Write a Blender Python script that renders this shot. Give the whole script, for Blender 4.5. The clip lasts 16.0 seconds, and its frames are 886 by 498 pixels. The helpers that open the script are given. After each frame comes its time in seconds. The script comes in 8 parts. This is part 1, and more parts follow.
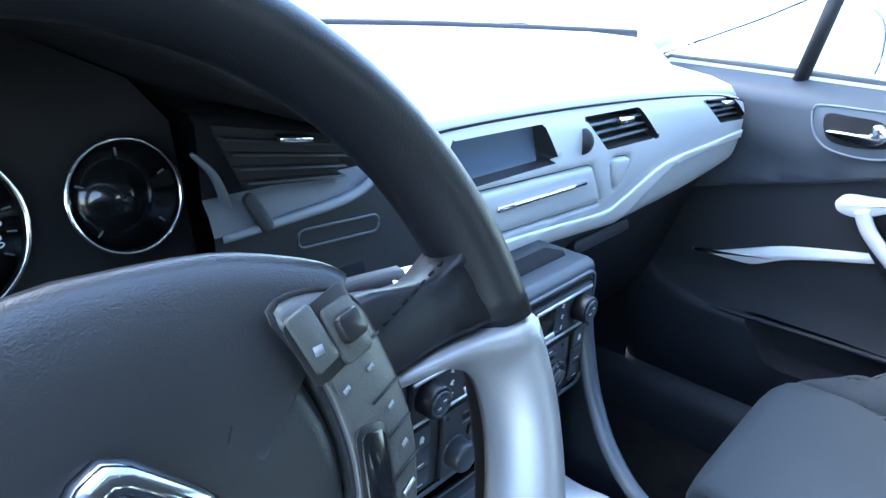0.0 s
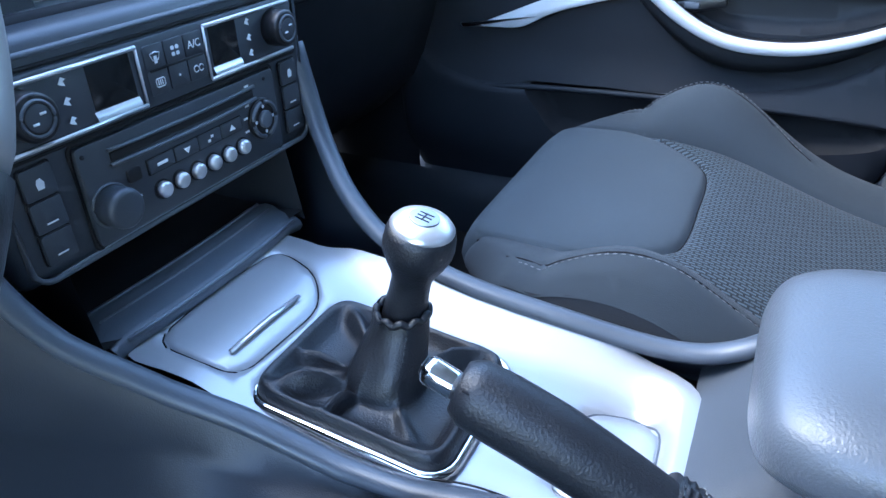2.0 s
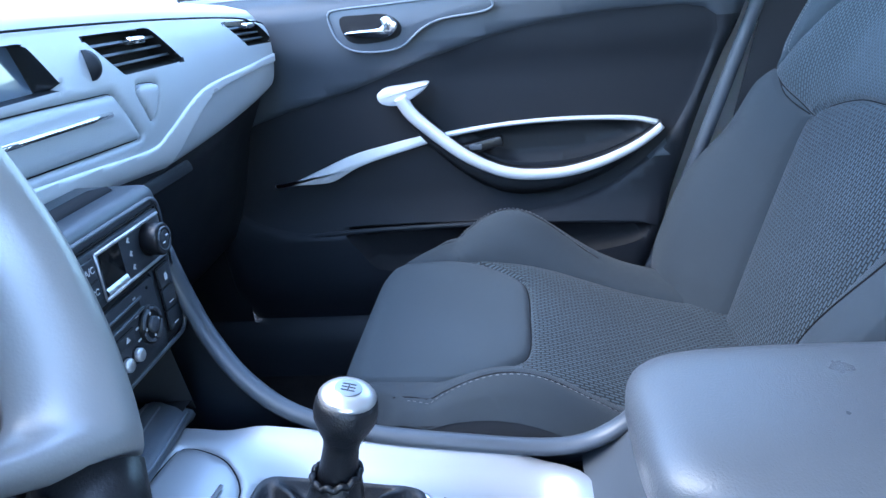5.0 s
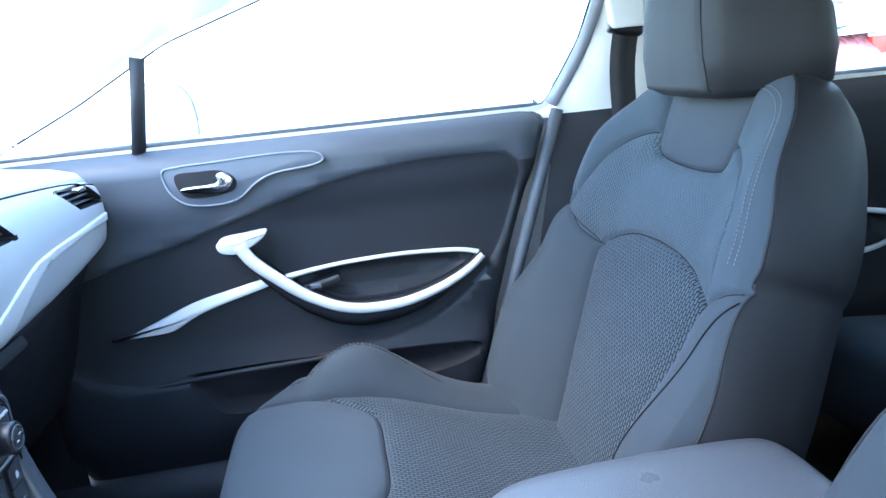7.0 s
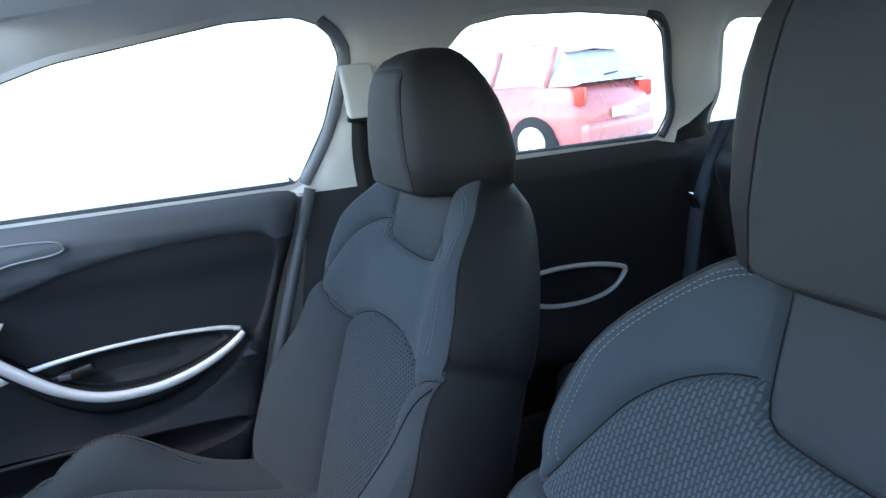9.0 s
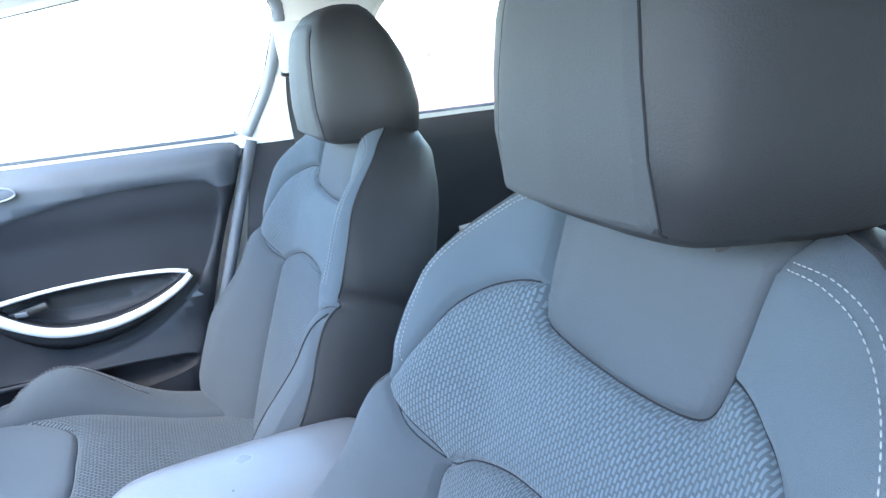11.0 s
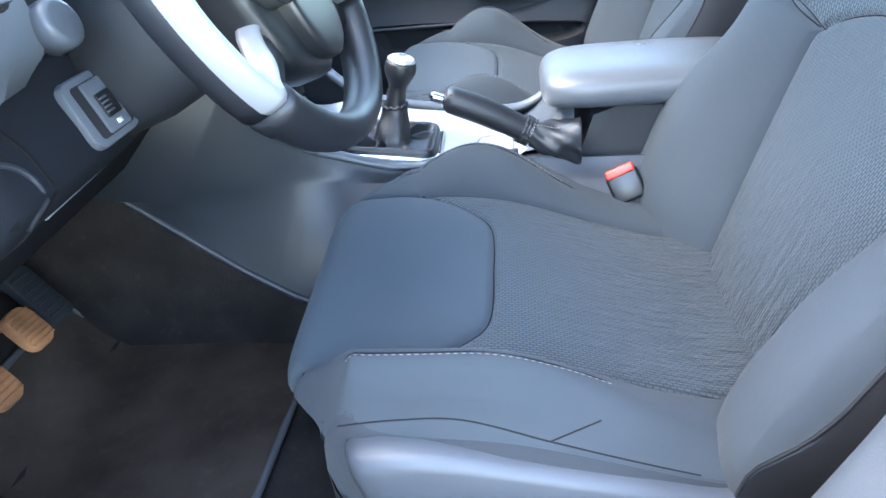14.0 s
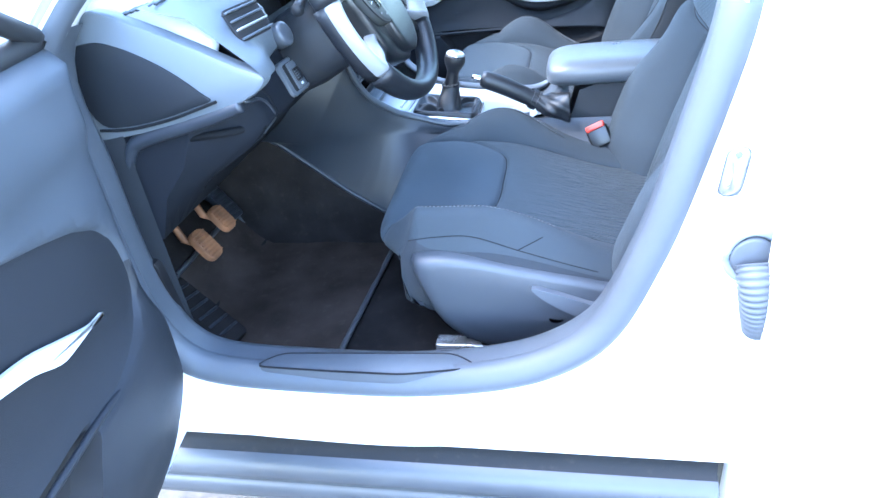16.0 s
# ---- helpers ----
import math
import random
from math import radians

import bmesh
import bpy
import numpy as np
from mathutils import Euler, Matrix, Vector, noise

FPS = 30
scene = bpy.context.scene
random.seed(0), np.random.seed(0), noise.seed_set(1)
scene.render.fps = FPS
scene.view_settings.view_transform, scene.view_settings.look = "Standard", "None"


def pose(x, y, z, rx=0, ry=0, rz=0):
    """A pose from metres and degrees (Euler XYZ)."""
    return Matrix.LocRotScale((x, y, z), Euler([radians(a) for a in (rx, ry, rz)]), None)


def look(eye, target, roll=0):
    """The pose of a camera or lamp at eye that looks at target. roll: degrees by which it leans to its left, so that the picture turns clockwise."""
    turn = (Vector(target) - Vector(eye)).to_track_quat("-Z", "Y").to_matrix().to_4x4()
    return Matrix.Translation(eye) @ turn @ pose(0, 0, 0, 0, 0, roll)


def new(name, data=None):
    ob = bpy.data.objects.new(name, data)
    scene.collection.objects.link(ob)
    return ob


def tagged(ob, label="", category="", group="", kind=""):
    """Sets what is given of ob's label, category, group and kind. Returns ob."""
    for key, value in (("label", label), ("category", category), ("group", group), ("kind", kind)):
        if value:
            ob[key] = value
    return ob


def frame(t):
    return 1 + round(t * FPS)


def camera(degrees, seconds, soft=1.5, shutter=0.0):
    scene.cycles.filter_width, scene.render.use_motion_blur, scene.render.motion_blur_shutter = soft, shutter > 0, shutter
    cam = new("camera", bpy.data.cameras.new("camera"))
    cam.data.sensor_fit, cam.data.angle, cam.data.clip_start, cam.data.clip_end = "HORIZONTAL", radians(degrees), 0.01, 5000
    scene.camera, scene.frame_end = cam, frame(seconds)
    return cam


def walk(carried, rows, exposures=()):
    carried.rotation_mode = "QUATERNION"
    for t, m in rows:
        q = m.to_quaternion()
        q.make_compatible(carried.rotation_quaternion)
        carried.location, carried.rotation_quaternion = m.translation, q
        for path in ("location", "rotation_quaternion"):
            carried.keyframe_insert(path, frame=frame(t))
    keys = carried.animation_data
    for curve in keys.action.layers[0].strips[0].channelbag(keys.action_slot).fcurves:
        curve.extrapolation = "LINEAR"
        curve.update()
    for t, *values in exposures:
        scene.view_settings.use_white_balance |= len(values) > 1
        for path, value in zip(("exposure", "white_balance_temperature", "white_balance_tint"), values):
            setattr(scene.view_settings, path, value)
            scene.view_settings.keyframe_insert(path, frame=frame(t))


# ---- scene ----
cam = camera(64.8, 16.0)
PATH = [
    (0, (-0.486, 0.313, 1.154), (0.937, 1.496, 0.394), 3.6),
    (0.5, (-0.482, 0.248, 1.133), (0.948, 1.422, 0.375), 3.0),
    (1, (-0.428, 0.213, 1.074), (1.015, 1.353, 0.288), 2.7),
    (1.5, (-0.383, 0.212, 1.007), (1.14, 1.103, 0.066), 0.8),
    (2, (-0.365, 0.229, 0.954), (1.184, 1.002, -0.047), -2.1),
    (2.5, (-0.368, 0.239, 0.929), (1.176, 0.938, -0.133), -5.5),
    (3, (-0.373, 0.254, 0.929), (1.175, 0.93, -0.142), -8.3),
    (3.5, (-0.37, 0.254, 0.939), (1.212, 0.907, -0.095), -9.3),
    (4, (-0.371, 0.243, 0.96), (1.321, 0.739, 0.016), -8.1),
    (4.2, (-0.382, 0.247, 0.976), (1.357, 0.701, 0.097), -7.9),
    (6.3, (-0.505, 0.327, 1.083), (1.395, 0.291, 0.462), -4.7),
    (6.5, (-0.505, 0.307, 1.091), (1.4, 0.235, 0.487), -5.4),
    (7, (-0.501, 0.297, 1.113), (1.413, 0.028, 0.597), -5.6),
    (7.5, (-0.489, 0.279, 1.128), (1.427, -0.07, 0.673), -5.4),
    (8, (-0.503, 0.25, 1.149), (1.398, -0.181, 0.705), -5.3),
    (8.5, (-0.546, 0.224, 1.18), (1.32, -0.332, 0.724), -5.3),
    (9, (-0.585, 0.177, 1.201), (1.206, -0.572, 0.719), -4.9),
    (9.2, (-0.598, 0.165, 1.202), (1.179, -0.624, 0.731), -4.8),
    (11.3, (-0.774, 0.07, 1.169), (1.0, -0.61, 0.544), -5.1),
    (11.5, (-0.81, 0.059, 1.16), (0.991, -0.531, 0.524), -5.8),
    (12, (-0.889, 0.092, 1.125), (0.908, -0.267, 0.323), -8.8),
    (12.5, (-0.944, 0.153, 1.097), (0.832, -0.083, 0.209), -7.9),
    (13, (-1.013, 0.215, 1.103), (0.734, 0.109, 0.135), -6.7),
    (13.5, (-1.036, 0.251, 1.064), (0.694, 0.356, 0.066), -7.0),
    (14, (-1.072, 0.255, 1.048), (0.621, 0.462, 0.002), -5.3),
    (14.5, (-1.157, 0.228, 1.067), (0.518, 0.54, 0.02), -4.1),
    (15, (-1.29, 0.185, 1.115), (0.381, 0.593, 0.096), -4.4),
    (15.5, (-1.429, 0.145, 1.136), (0.241, 0.539, 0.107), -3.6),
    (16, (-1.625, 0.115, 1.192), (0.042, 0.524, 0.167), -7.2),
]
SKY, SUN = 0.195, 0.2
EXPOSURES = [(0.0, 3.76, 6150, 10), (1.0, 3.4, 6300, 10), (1.5, 3.5, 5600, 10), (2.0, 3.7, 5750, 10), (3.0, 3.38, 5600, 10), (4.2, 3.35, 5350, 10), (6.4, 4.1, 6550, 10), (7.2, 3.86, 5950, 10), (8.0, 3.22, 6150, 10), (8.5, 3.0, 6350, 10), (9.0, 2.75, 6600, 10), (10.0, 3.2, 6600, 10), (11.3, 4.74, 6500, 10), (12.5, 4.45, 7050, 10), (14.5, 4.57, 6950, 10), (16.0, 4.54, 5950, 10)]
walk(cam, [(t, look(eye, target, roll)) for t, eye, target, roll in PATH], EXPOSURES)

# ---- light ----
world = bpy.data.worlds.new("sky")
scene.world = world
world.use_nodes = True
_wt = world.node_tree
_bg = _wt.nodes["Background"]
_sky = _wt.nodes.new("ShaderNodeTexSky")
_sky.sky_type = "NISHITA"
_sky.sun_disc = False
_sky.sun_elevation, _sky.sun_rotation = radians(54), radians(-15)
_wt.links.new(_sky.outputs[0], _bg.inputs[0])
_bg.inputs[1].default_value = SKY
sun = new("sun", bpy.data.lights.new("sun", "SUN"))
sun.data.energy, sun.data.angle, sun.data.color = SUN, radians(30), (0.98, 0.985, 1.0)
sun.matrix_world = look((-0.8, 3.0, 4.4), (0, 0, 0))


# ---- materials ----
def material(name, color, rough=0.6, metal=0.0, grain=0.0, scale=900.0, vary=0.12, patch=7.0, coat=0.0, sheen=0.0, dirt=0.0, spec=0.5):
    """A surface with fine relief (grain, cells per metre), and soft variation of its colour at two scales."""
    m = bpy.data.materials.new(name)
    m.use_nodes = True
    nt = m.node_tree
    p = nt.nodes["Principled BSDF"]
    p.inputs["Roughness"].default_value = rough
    p.inputs["Metallic"].default_value = metal
    p.inputs["Coat Weight"].default_value = coat
    p.inputs["Sheen Weight"].default_value = sheen
    p.inputs["Specular IOR Level"].default_value = spec
    co = nt.nodes.new("ShaderNodeTexCoord")
    big = nt.nodes.new("ShaderNodeTexNoise")
    big.inputs["Scale"].default_value, big.inputs["Detail"].default_value = patch, 5
    nt.links.new(co.outputs["Object"], big.inputs["Vector"])
    ramp = nt.nodes.new("ShaderNodeMapRange")
    ramp.inputs["From Min"].default_value, ramp.inputs["From Max"].default_value = 0.3, 0.7
    ramp.inputs["To Min"].default_value, ramp.inputs["To Max"].default_value = 1 - vary, 1 + vary
    nt.links.new(big.outputs["Fac"], ramp.inputs["Value"])
    mul = nt.nodes.new("ShaderNodeVectorMath")
    mul.operation = "SCALE"
    mul.inputs[0].default_value = color
    nt.links.new(ramp.outputs[0], mul.inputs["Scale"])
    tint = mul.outputs[0]
    if dirt:
        spots = nt.nodes.new("ShaderNodeTexNoise")
        spots.inputs["Scale"].default_value, spots.inputs["Detail"].default_value = 60, 6
        nt.links.new(co.outputs["Object"], spots.inputs["Vector"])
        r2 = nt.nodes.new("ShaderNodeMapRange")
        r2.inputs["From Min"].default_value, r2.inputs["From Max"].default_value = 0.58, 0.75
        r2.inputs["To Max"].default_value = dirt
        nt.links.new(spots.outputs["Fac"], r2.inputs["Value"])
        mx = nt.nodes.new("ShaderNodeMix")
        mx.data_type = "RGBA"
        nt.links.new(r2.outputs[0], mx.inputs[0])
        nt.links.new(tint, mx.inputs[6])
        mx.inputs[7].default_value = (0.16, 0.13, 0.10, 1)
        tint = mx.outputs[2]
    nt.links.new(tint, p.inputs["Base Color"])
    rr = nt.nodes.new("ShaderNodeMapRange")
    rr.inputs["From Min"].default_value, rr.inputs["From Max"].default_value = 0.3, 0.7
    rr.inputs["To Min"].default_value, rr.inputs["To Max"].default_value = max(rough - 0.07, 0.02), min(rough + 0.07, 1)
    nt.links.new(big.outputs["Fac"], rr.inputs["Value"])
    nt.links.new(rr.outputs[0], p.inputs["Roughness"])
    if grain:
        fine = nt.nodes.new("ShaderNodeTexNoise")
        fine.inputs["Scale"].default_value, fine.inputs["Detail"].default_value = scale, 3
        nt.links.new(co.outputs["Object"], fine.inputs["Vector"])
        bump = nt.nodes.new("ShaderNodeBump")
        bump.inputs["Strength"].default_value, bump.inputs["Distance"].default_value = grain, 0.001
        nt.links.new(fine.outputs["Fac"], bump.inputs["Height"])
        nt.links.new(bump.outputs[0], p.inputs["Normal"])
    return m


def woven(name, thread, gap, wide=0.0085, tall=0.0042, relief=1.0, turn=0.0, creased=False):
    """Cloth with raised dashes in offset rows, laid out in metres over the cloth."""
    m = material(name, thread, 0.85, sheen=0.06, spec=0.25)
    nt = m.node_tree
    p = nt.nodes["Principled BSDF"]
    uv = nt.nodes.new("ShaderNodeUVMap")
    warp = nt.nodes.new("ShaderNodeTexNoise")
    warp.inputs["Scale"].default_value = 22
    nt.links.new(uv.outputs[0], warp.inputs["Vector"])
    sub = nt.nodes.new("ShaderNodeVectorMath")
    sub.operation = "MULTIPLY_ADD"
    sub.inputs[1].default_value = (0.004, 0.004, 0)
    nt.links.new(warp.outputs["Color"], sub.inputs[0])
    nt.links.new(uv.outputs[0], sub.inputs[2])
    mp = nt.nodes.new("ShaderNodeMapping")
    mp.inputs["Rotation"].default_value = (0, 0, radians(turn))
    nt.links.new(sub.outputs[0], mp.inputs["Vector"])
    br = nt.nodes.new("ShaderNodeTexBrick")
    br.inputs["Scale"].default_value = 1
    br.inputs["Brick Width"].default_value, br.inputs["Row Height"].default_value = wide, tall
    br.inputs["Mortar Size"].default_value, br.inputs["Mortar Smooth"].default_value = tall * 0.30, 0.35
    br.inputs["Color1"].default_value = (*thread, 1)
    br.inputs["Color2"].default_value = (*(c * 0.82 for c in thread), 1)
    br.inputs["Mortar"].default_value = (*gap, 1)
    nt.links.new(mp.outputs[0], br.inputs["Vector"])
    nt.links.new(br.outputs["Color"], p.inputs["Base Color"])
    bump = nt.nodes.new("ShaderNodeBump")
    bump.invert = True
    bump.inputs["Strength"].default_value, bump.inputs["Distance"].default_value = relief, 0.0012
    nt.links.new(br.outputs["Fac"], bump.inputs["Height"])
    nt.links.new(bump.outputs[0], p.inputs["Normal"])
    if creased:
        # sat-in folds near the lower end of the cloth
        st = nt.nodes.new("ShaderNodeMapping")
        st.inputs["Scale"].default_value, st.inputs["Rotation"].default_value = (150, 26, 1), (0, 0, radians(-9))
        nt.links.new(uv.outputs[0], st.inputs["Vector"])
        folds = nt.nodes.new("ShaderNodeTexNoise")
        folds.inputs["Scale"].default_value, folds.inputs["Detail"].default_value, folds.inputs["Distortion"].default_value = 1, 2, 0.6
        nt.links.new(st.outputs[0], folds.inputs["Vector"])
        xyz = nt.nodes.new("ShaderNodeSeparateXYZ")
        nt.links.new(uv.outputs[0], xyz.inputs[0])
        worn = nt.nodes.new("ShaderNodeMapRange")
        worn.inputs["From Min"].default_value, worn.inputs["From Max"].default_value = 0.24, 0.06
        worn.inputs["To Min"].default_value, worn.inputs["To Max"].default_value = 0.08, 1.0
        nt.links.new(xyz.outputs[1], worn.inputs["Value"])
        b2 = nt.nodes.new("ShaderNodeBump")
        b2.inputs["Distance"].default_value = 0.016
        nt.links.new(worn.outputs[0], b2.inputs["Strength"])
        nt.links.new(folds.outputs["Fac"], b2.inputs["Height"])
        nt.links.new(bump.outputs[0], b2.inputs["Normal"])
        nt.links.new(b2.outputs[0], p.inputs["Normal"])
    return m


def pane_glass(name, tint=(0.92, 0.97, 0.96)):
    m = bpy.data.materials.new(name)
    m.use_nodes = True
    nt = m.node_tree
    nt.nodes.remove(nt.nodes["Principled BSDF"])
    out = nt.nodes["Material Output"]
    clear, gloss = nt.nodes.new("ShaderNodeBsdfTransparent"), nt.nodes.new("ShaderNodeBsdfGlossy")
    clear.inputs[0].default_value = (*tint, 1)
    gloss.inputs["Roughness"].default_value = 0.02
    fr, mix = nt.nodes.new("ShaderNodeFresnel"), nt.nodes.new("ShaderNodeMixShader")
    fr.inputs[0].default_value = 1.25
    nt.links.new(fr.outputs[0], mix.inputs[0])
    nt.links.new(clear.outputs[0], mix.inputs[1])
    nt.links.new(gloss.outputs[0], mix.inputs[2])
    nt.links.new(mix.outputs[0], out.inputs[0])
    return m


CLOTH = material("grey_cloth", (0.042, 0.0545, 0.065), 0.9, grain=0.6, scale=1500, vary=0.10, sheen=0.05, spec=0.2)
WEAVE = woven("woven_cloth", (0.066, 0.086, 0.101), (0.030, 0.040, 0.047), 0.0076, 0.0038, 0.6, 90)
WEAVE_FINE = woven("fine_woven_cloth", (0.062, 0.084, 0.101), (0.011, 0.015, 0.019), 0.0105, 0.0046, 0.9, 90)
WEAVE_WORN = woven("creased_woven_cloth", (0.058, 0.074, 0.086), (0.025, 0.032, 0.037), 0.0072, 0.0033, 0.6, 90, True)
HIDE = material("black_hide", (0.013, 0.0135, 0.015), 0.6, grain=0.35, scale=700, spec=0.3)
HIDE_SOFT = material("grey_hide", (0.036, 0.041, 0.046), 0.8, grain=0.3, scale=900, spec=0.25)
BOOT_HIDE = material("boot_hide", (0.010, 0.0115, 0.0145), 0.46, grain=0.5, scale=600, spec=0.5)
# headrest hide made lighter: the light on its front is in the colour
HEADPAD_LIT = material("lit_headrest_hide", (0.028, 0.031, 0.034), 0.7, grain=0.3, scale=900, spec=0.25)
THREAD = material("thread", (0.17, 0.175, 0.18), 0.85)
DARK = material("dark_plastic", (0.019, 0.021, 0.0245), 0.52, grain=0.3, scale=1100, spec=0.3)
BLACK = material("black_plastic", (0.008, 0.008, 0.009), 0.35)
MATT = material("matt_black", (0.006, 0.006, 0.007), 0.9)
GREY = material("grey_plastic", (0.078, 0.088, 0.102), 0.42, grain=0.25, scale=900)
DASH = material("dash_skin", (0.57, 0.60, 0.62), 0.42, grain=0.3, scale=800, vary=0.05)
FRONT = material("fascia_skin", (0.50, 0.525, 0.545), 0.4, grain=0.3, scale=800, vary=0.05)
BANDSILVER = material("band_silver", (0.80, 0.81, 0.82), 0.32, 0.15, vary=0.02)
STEEL = material("steel", (0.36, 0.37, 0.38), 0.4, 0.9, vary=0.06)
LIGHT = material("light_trim", (0.68, 0.685, 0.67), 0.75, grain=0.3, scale=700, vary=0.05)
LINING = material("headlining", (0.66, 0.665, 0.65), 0.95, grain=0.5, scale=600, vary=0.04)
RIMSILVER = material("rim_silver", (0.30, 0.305, 0.31), 0.42, 0.35, grain=0.1, scale=900, vary=0.04)
SILVER = material("silver_paint", (0.68, 0.69, 0.70), 0.36, 0.3, vary=0.03)
TRAY = material("brushed_tray", (0.38, 0.385, 0.39), 0.36, 0.5, grain=0.06, scale=500, vary=0.04)
SATIN = material("satin_metal", (0.66, 0.66, 0.66), 0.3, 0.75, vary=0.04)
CHROME = material("chrome", (0.78, 0.78, 0.78), 0.1, 1.0, vary=0.02)
SHIELD = material("shield_plastic", (0.040, 0.046, 0.055), 0.42, grain=0.2, scale=900)
PAINT = material("white_paint", (0.80, 0.81, 0.82), 0.3, coat=0.6, vary=0.02)
RUBBER = material("rubber_seal", (0.058, 0.067, 0.080), 0.6, grain=0.2, vary=0.08)
GASKET = material("black_rubber", (0.015, 0.016, 0.018), 0.6, grain=0.2)
# rocker plastic with the sill ledge's shadow in its dark colour
SKIRT_SHADED = material("shaded_skirt_plastic", (0.011, 0.012, 0.014), 0.75, grain=0.4, vary=0.2, dirt=0.05, spec=0.2)
CARPET = material("carpet", (0.019, 0.0165, 0.0155), 0.98, grain=1.0, scale=500, vary=0.3, patch=12, dirt=0.05, spec=0.05)
MATCLOTH = material("mat_carpet", (0.042, 0.031, 0.025), 0.98, grain=1.0, scale=420, vary=0.35, patch=9, dirt=0.08, spec=0.05)
PEDAL = material("worn_pedal", (0.20, 0.085, 0.036), 0.65, grain=0.5, scale=300, vary=0.5, patch=22)
RED = material("red_plastic", (0.62, 0.05, 0.03), 0.35)
ICON = material("pale_print", (0.70, 0.72, 0.73), 0.6)
DIM = material("dim_print", (0.10, 0.105, 0.11), 0.6)
# dash plastic with the hood's shade in its colour; the shelf lip borrows it
FASCIA_SHADED = material("shaded_fascia", (0.085, 0.098, 0.115), 0.36, grain=0.3, scale=800, vary=0.05)
COVER = material("cover_plastic", (0.010, 0.0118, 0.0145), 0.6, grain=0.3, scale=900, spec=0.25)
# dash plastic again, dimmed in colour as it lies away from the windscreen light
END_SHADED = material("shaded_end", (0.098, 0.112, 0.126), 0.45, grain=0.3, scale=800, vary=0.05)
SLOPE = material("slope_plastic", (0.050, 0.058, 0.068), 0.5, grain=0.25, scale=900)
RAILGREY = material("rail_plastic", (0.060, 0.070, 0.084), 0.36, grain=0.15, scale=900)
SILLGREY = material("sill_plastic", (0.058, 0.066, 0.077), 0.42, grain=0.25, scale=900, dirt=0.08)
LEDGE = material("ledge_plastic", (0.17, 0.19, 0.215), 0.4, grain=0.2)
SCREEN = material("dark_display", (0.10, 0.14, 0.20), 0.10, coat=1.0, vary=0.03)
LCD = material("black_display", (0.006, 0.007, 0.008), 0.12, vary=0.02)
POD = material("button_plastic", (0.046, 0.048, 0.045), 0.45, grain=0.2, spec=0.8)
PENDANT = material("yellow_vinyl", (0.55, 0.42, 0.05), 0.4, vary=0.05)
HUB = material("hub_skin", (0.0085, 0.0097, 0.0108), 0.36, grain=0.22, scale=1100, spec=0.75)
PODPRINT = material("dull_print", (0.22, 0.23, 0.235), 0.6)
HOOD = material("hood_skin", (0.0075, 0.008, 0.009), 0.85, grain=0.4, scale=900, spec=0.12)
RIMHIDE = material("rim_leather", (0.009, 0.010, 0.0125), 0.44, grain=0.18, scale=900, spec=0.45)
SEAM = material("seam_thread", (0.012, 0.012, 0.014), 0.9, spec=0.1)
DOORGREY = material("door_grey", (0.050, 0.058, 0.069), 0.5, grain=0.3, scale=900)
DOORDARK = material("door_dark", (0.016, 0.018, 0.022), 0.55, grain=0.3, scale=1100, spec=0.3)
LINER = material("insert_padding", (0.014, 0.0158, 0.0195), 0.7, grain=0.5, scale=900, spec=0.3)
DKCHROME = material("dark_chrome", (0.30, 0.32, 0.34), 0.12, 1.0, vary=0.02)
STACK = material("stack_plastic", (0.034, 0.040, 0.048), 0.38, grain=0.2, scale=1100, spec=0.6)
CONSIDE = material("console_plastic", (0.020, 0.024, 0.031), 0.46, grain=0.25, scale=900, spec=0.5)
GLASS = pane_glass("window_glass", (0.80, 0.86, 0.86))
# for the added slab; the overexposed white of the ground is its colour
PALE_SLAB = material("pale_slab", (0.64, 0.64, 0.62), 0.9, grain=0.6, scale=120, vary=0.10, patch=4)
GRAVEL = material("gravel", (0.090, 0.077, 0.063), 0.95, grain=1.0, scale=90, vary=0.4, patch=30)
# seat cloth darkened; on the cushion bolsters this puts shade into the colour
BOLSTER = material("darkened_bolster_cloth", (0.034, 0.0425, 0.050), 0.9, grain=0.6, scale=1500, vary=0.10, sheen=0.05, spec=0.2)
# the seat cloth again, with the shade on the sideways faces in its colour
FLANK_SHADED = material("shaded_flank_cloth", (0.027, 0.031, 0.037), 0.9, grain=0.6, scale=1500, vary=0.10, sheen=0.05, spec=0.2)
# red paint paled so that the glare over the far car is in its colour
CARRED = material("washed_red_paint", (0.56, 0.16, 0.15), 0.3, coat=0.8, vary=0.03)
TYRE = material("tyre", (0.02, 0.02, 0.022), 0.85)


# ---- mesh tools ----
def mesh_of(name, verts, faces, mat, parent=None, label="", smooth=True, uv=None, loc=None):
    me = bpy.data.meshes.new(name)
    me.from_pydata([tuple(map(float, v)) for v in verts], [], [tuple(map(int, f)) for f in faces])
    me.materials.append(mat)
    if smooth:
        me.polygons.foreach_set("use_smooth", [True] * len(me.polygons))
    if uv is not None:
        lay = me.uv_layers.new(name="UVMap")
        idx = np.zeros(len(me.loops), dtype=np.int32)
        me.loops.foreach_get("vertex_index", idx)
        lay.data.foreach_set("uv", np.asarray(uv, dtype=np.float32)[idx].ravel())
    me.update()
    ob = new(name, me)
    if parent is not None:
        ob.parent = parent
        ob.matrix_parent_inverse = WORLD_OF[parent.name].inverted()
    WORLD_OF[ob.name] = Matrix.Identity(4)
    if label:
        tagged(ob, label)
    return ob


WORLD_OF = {}


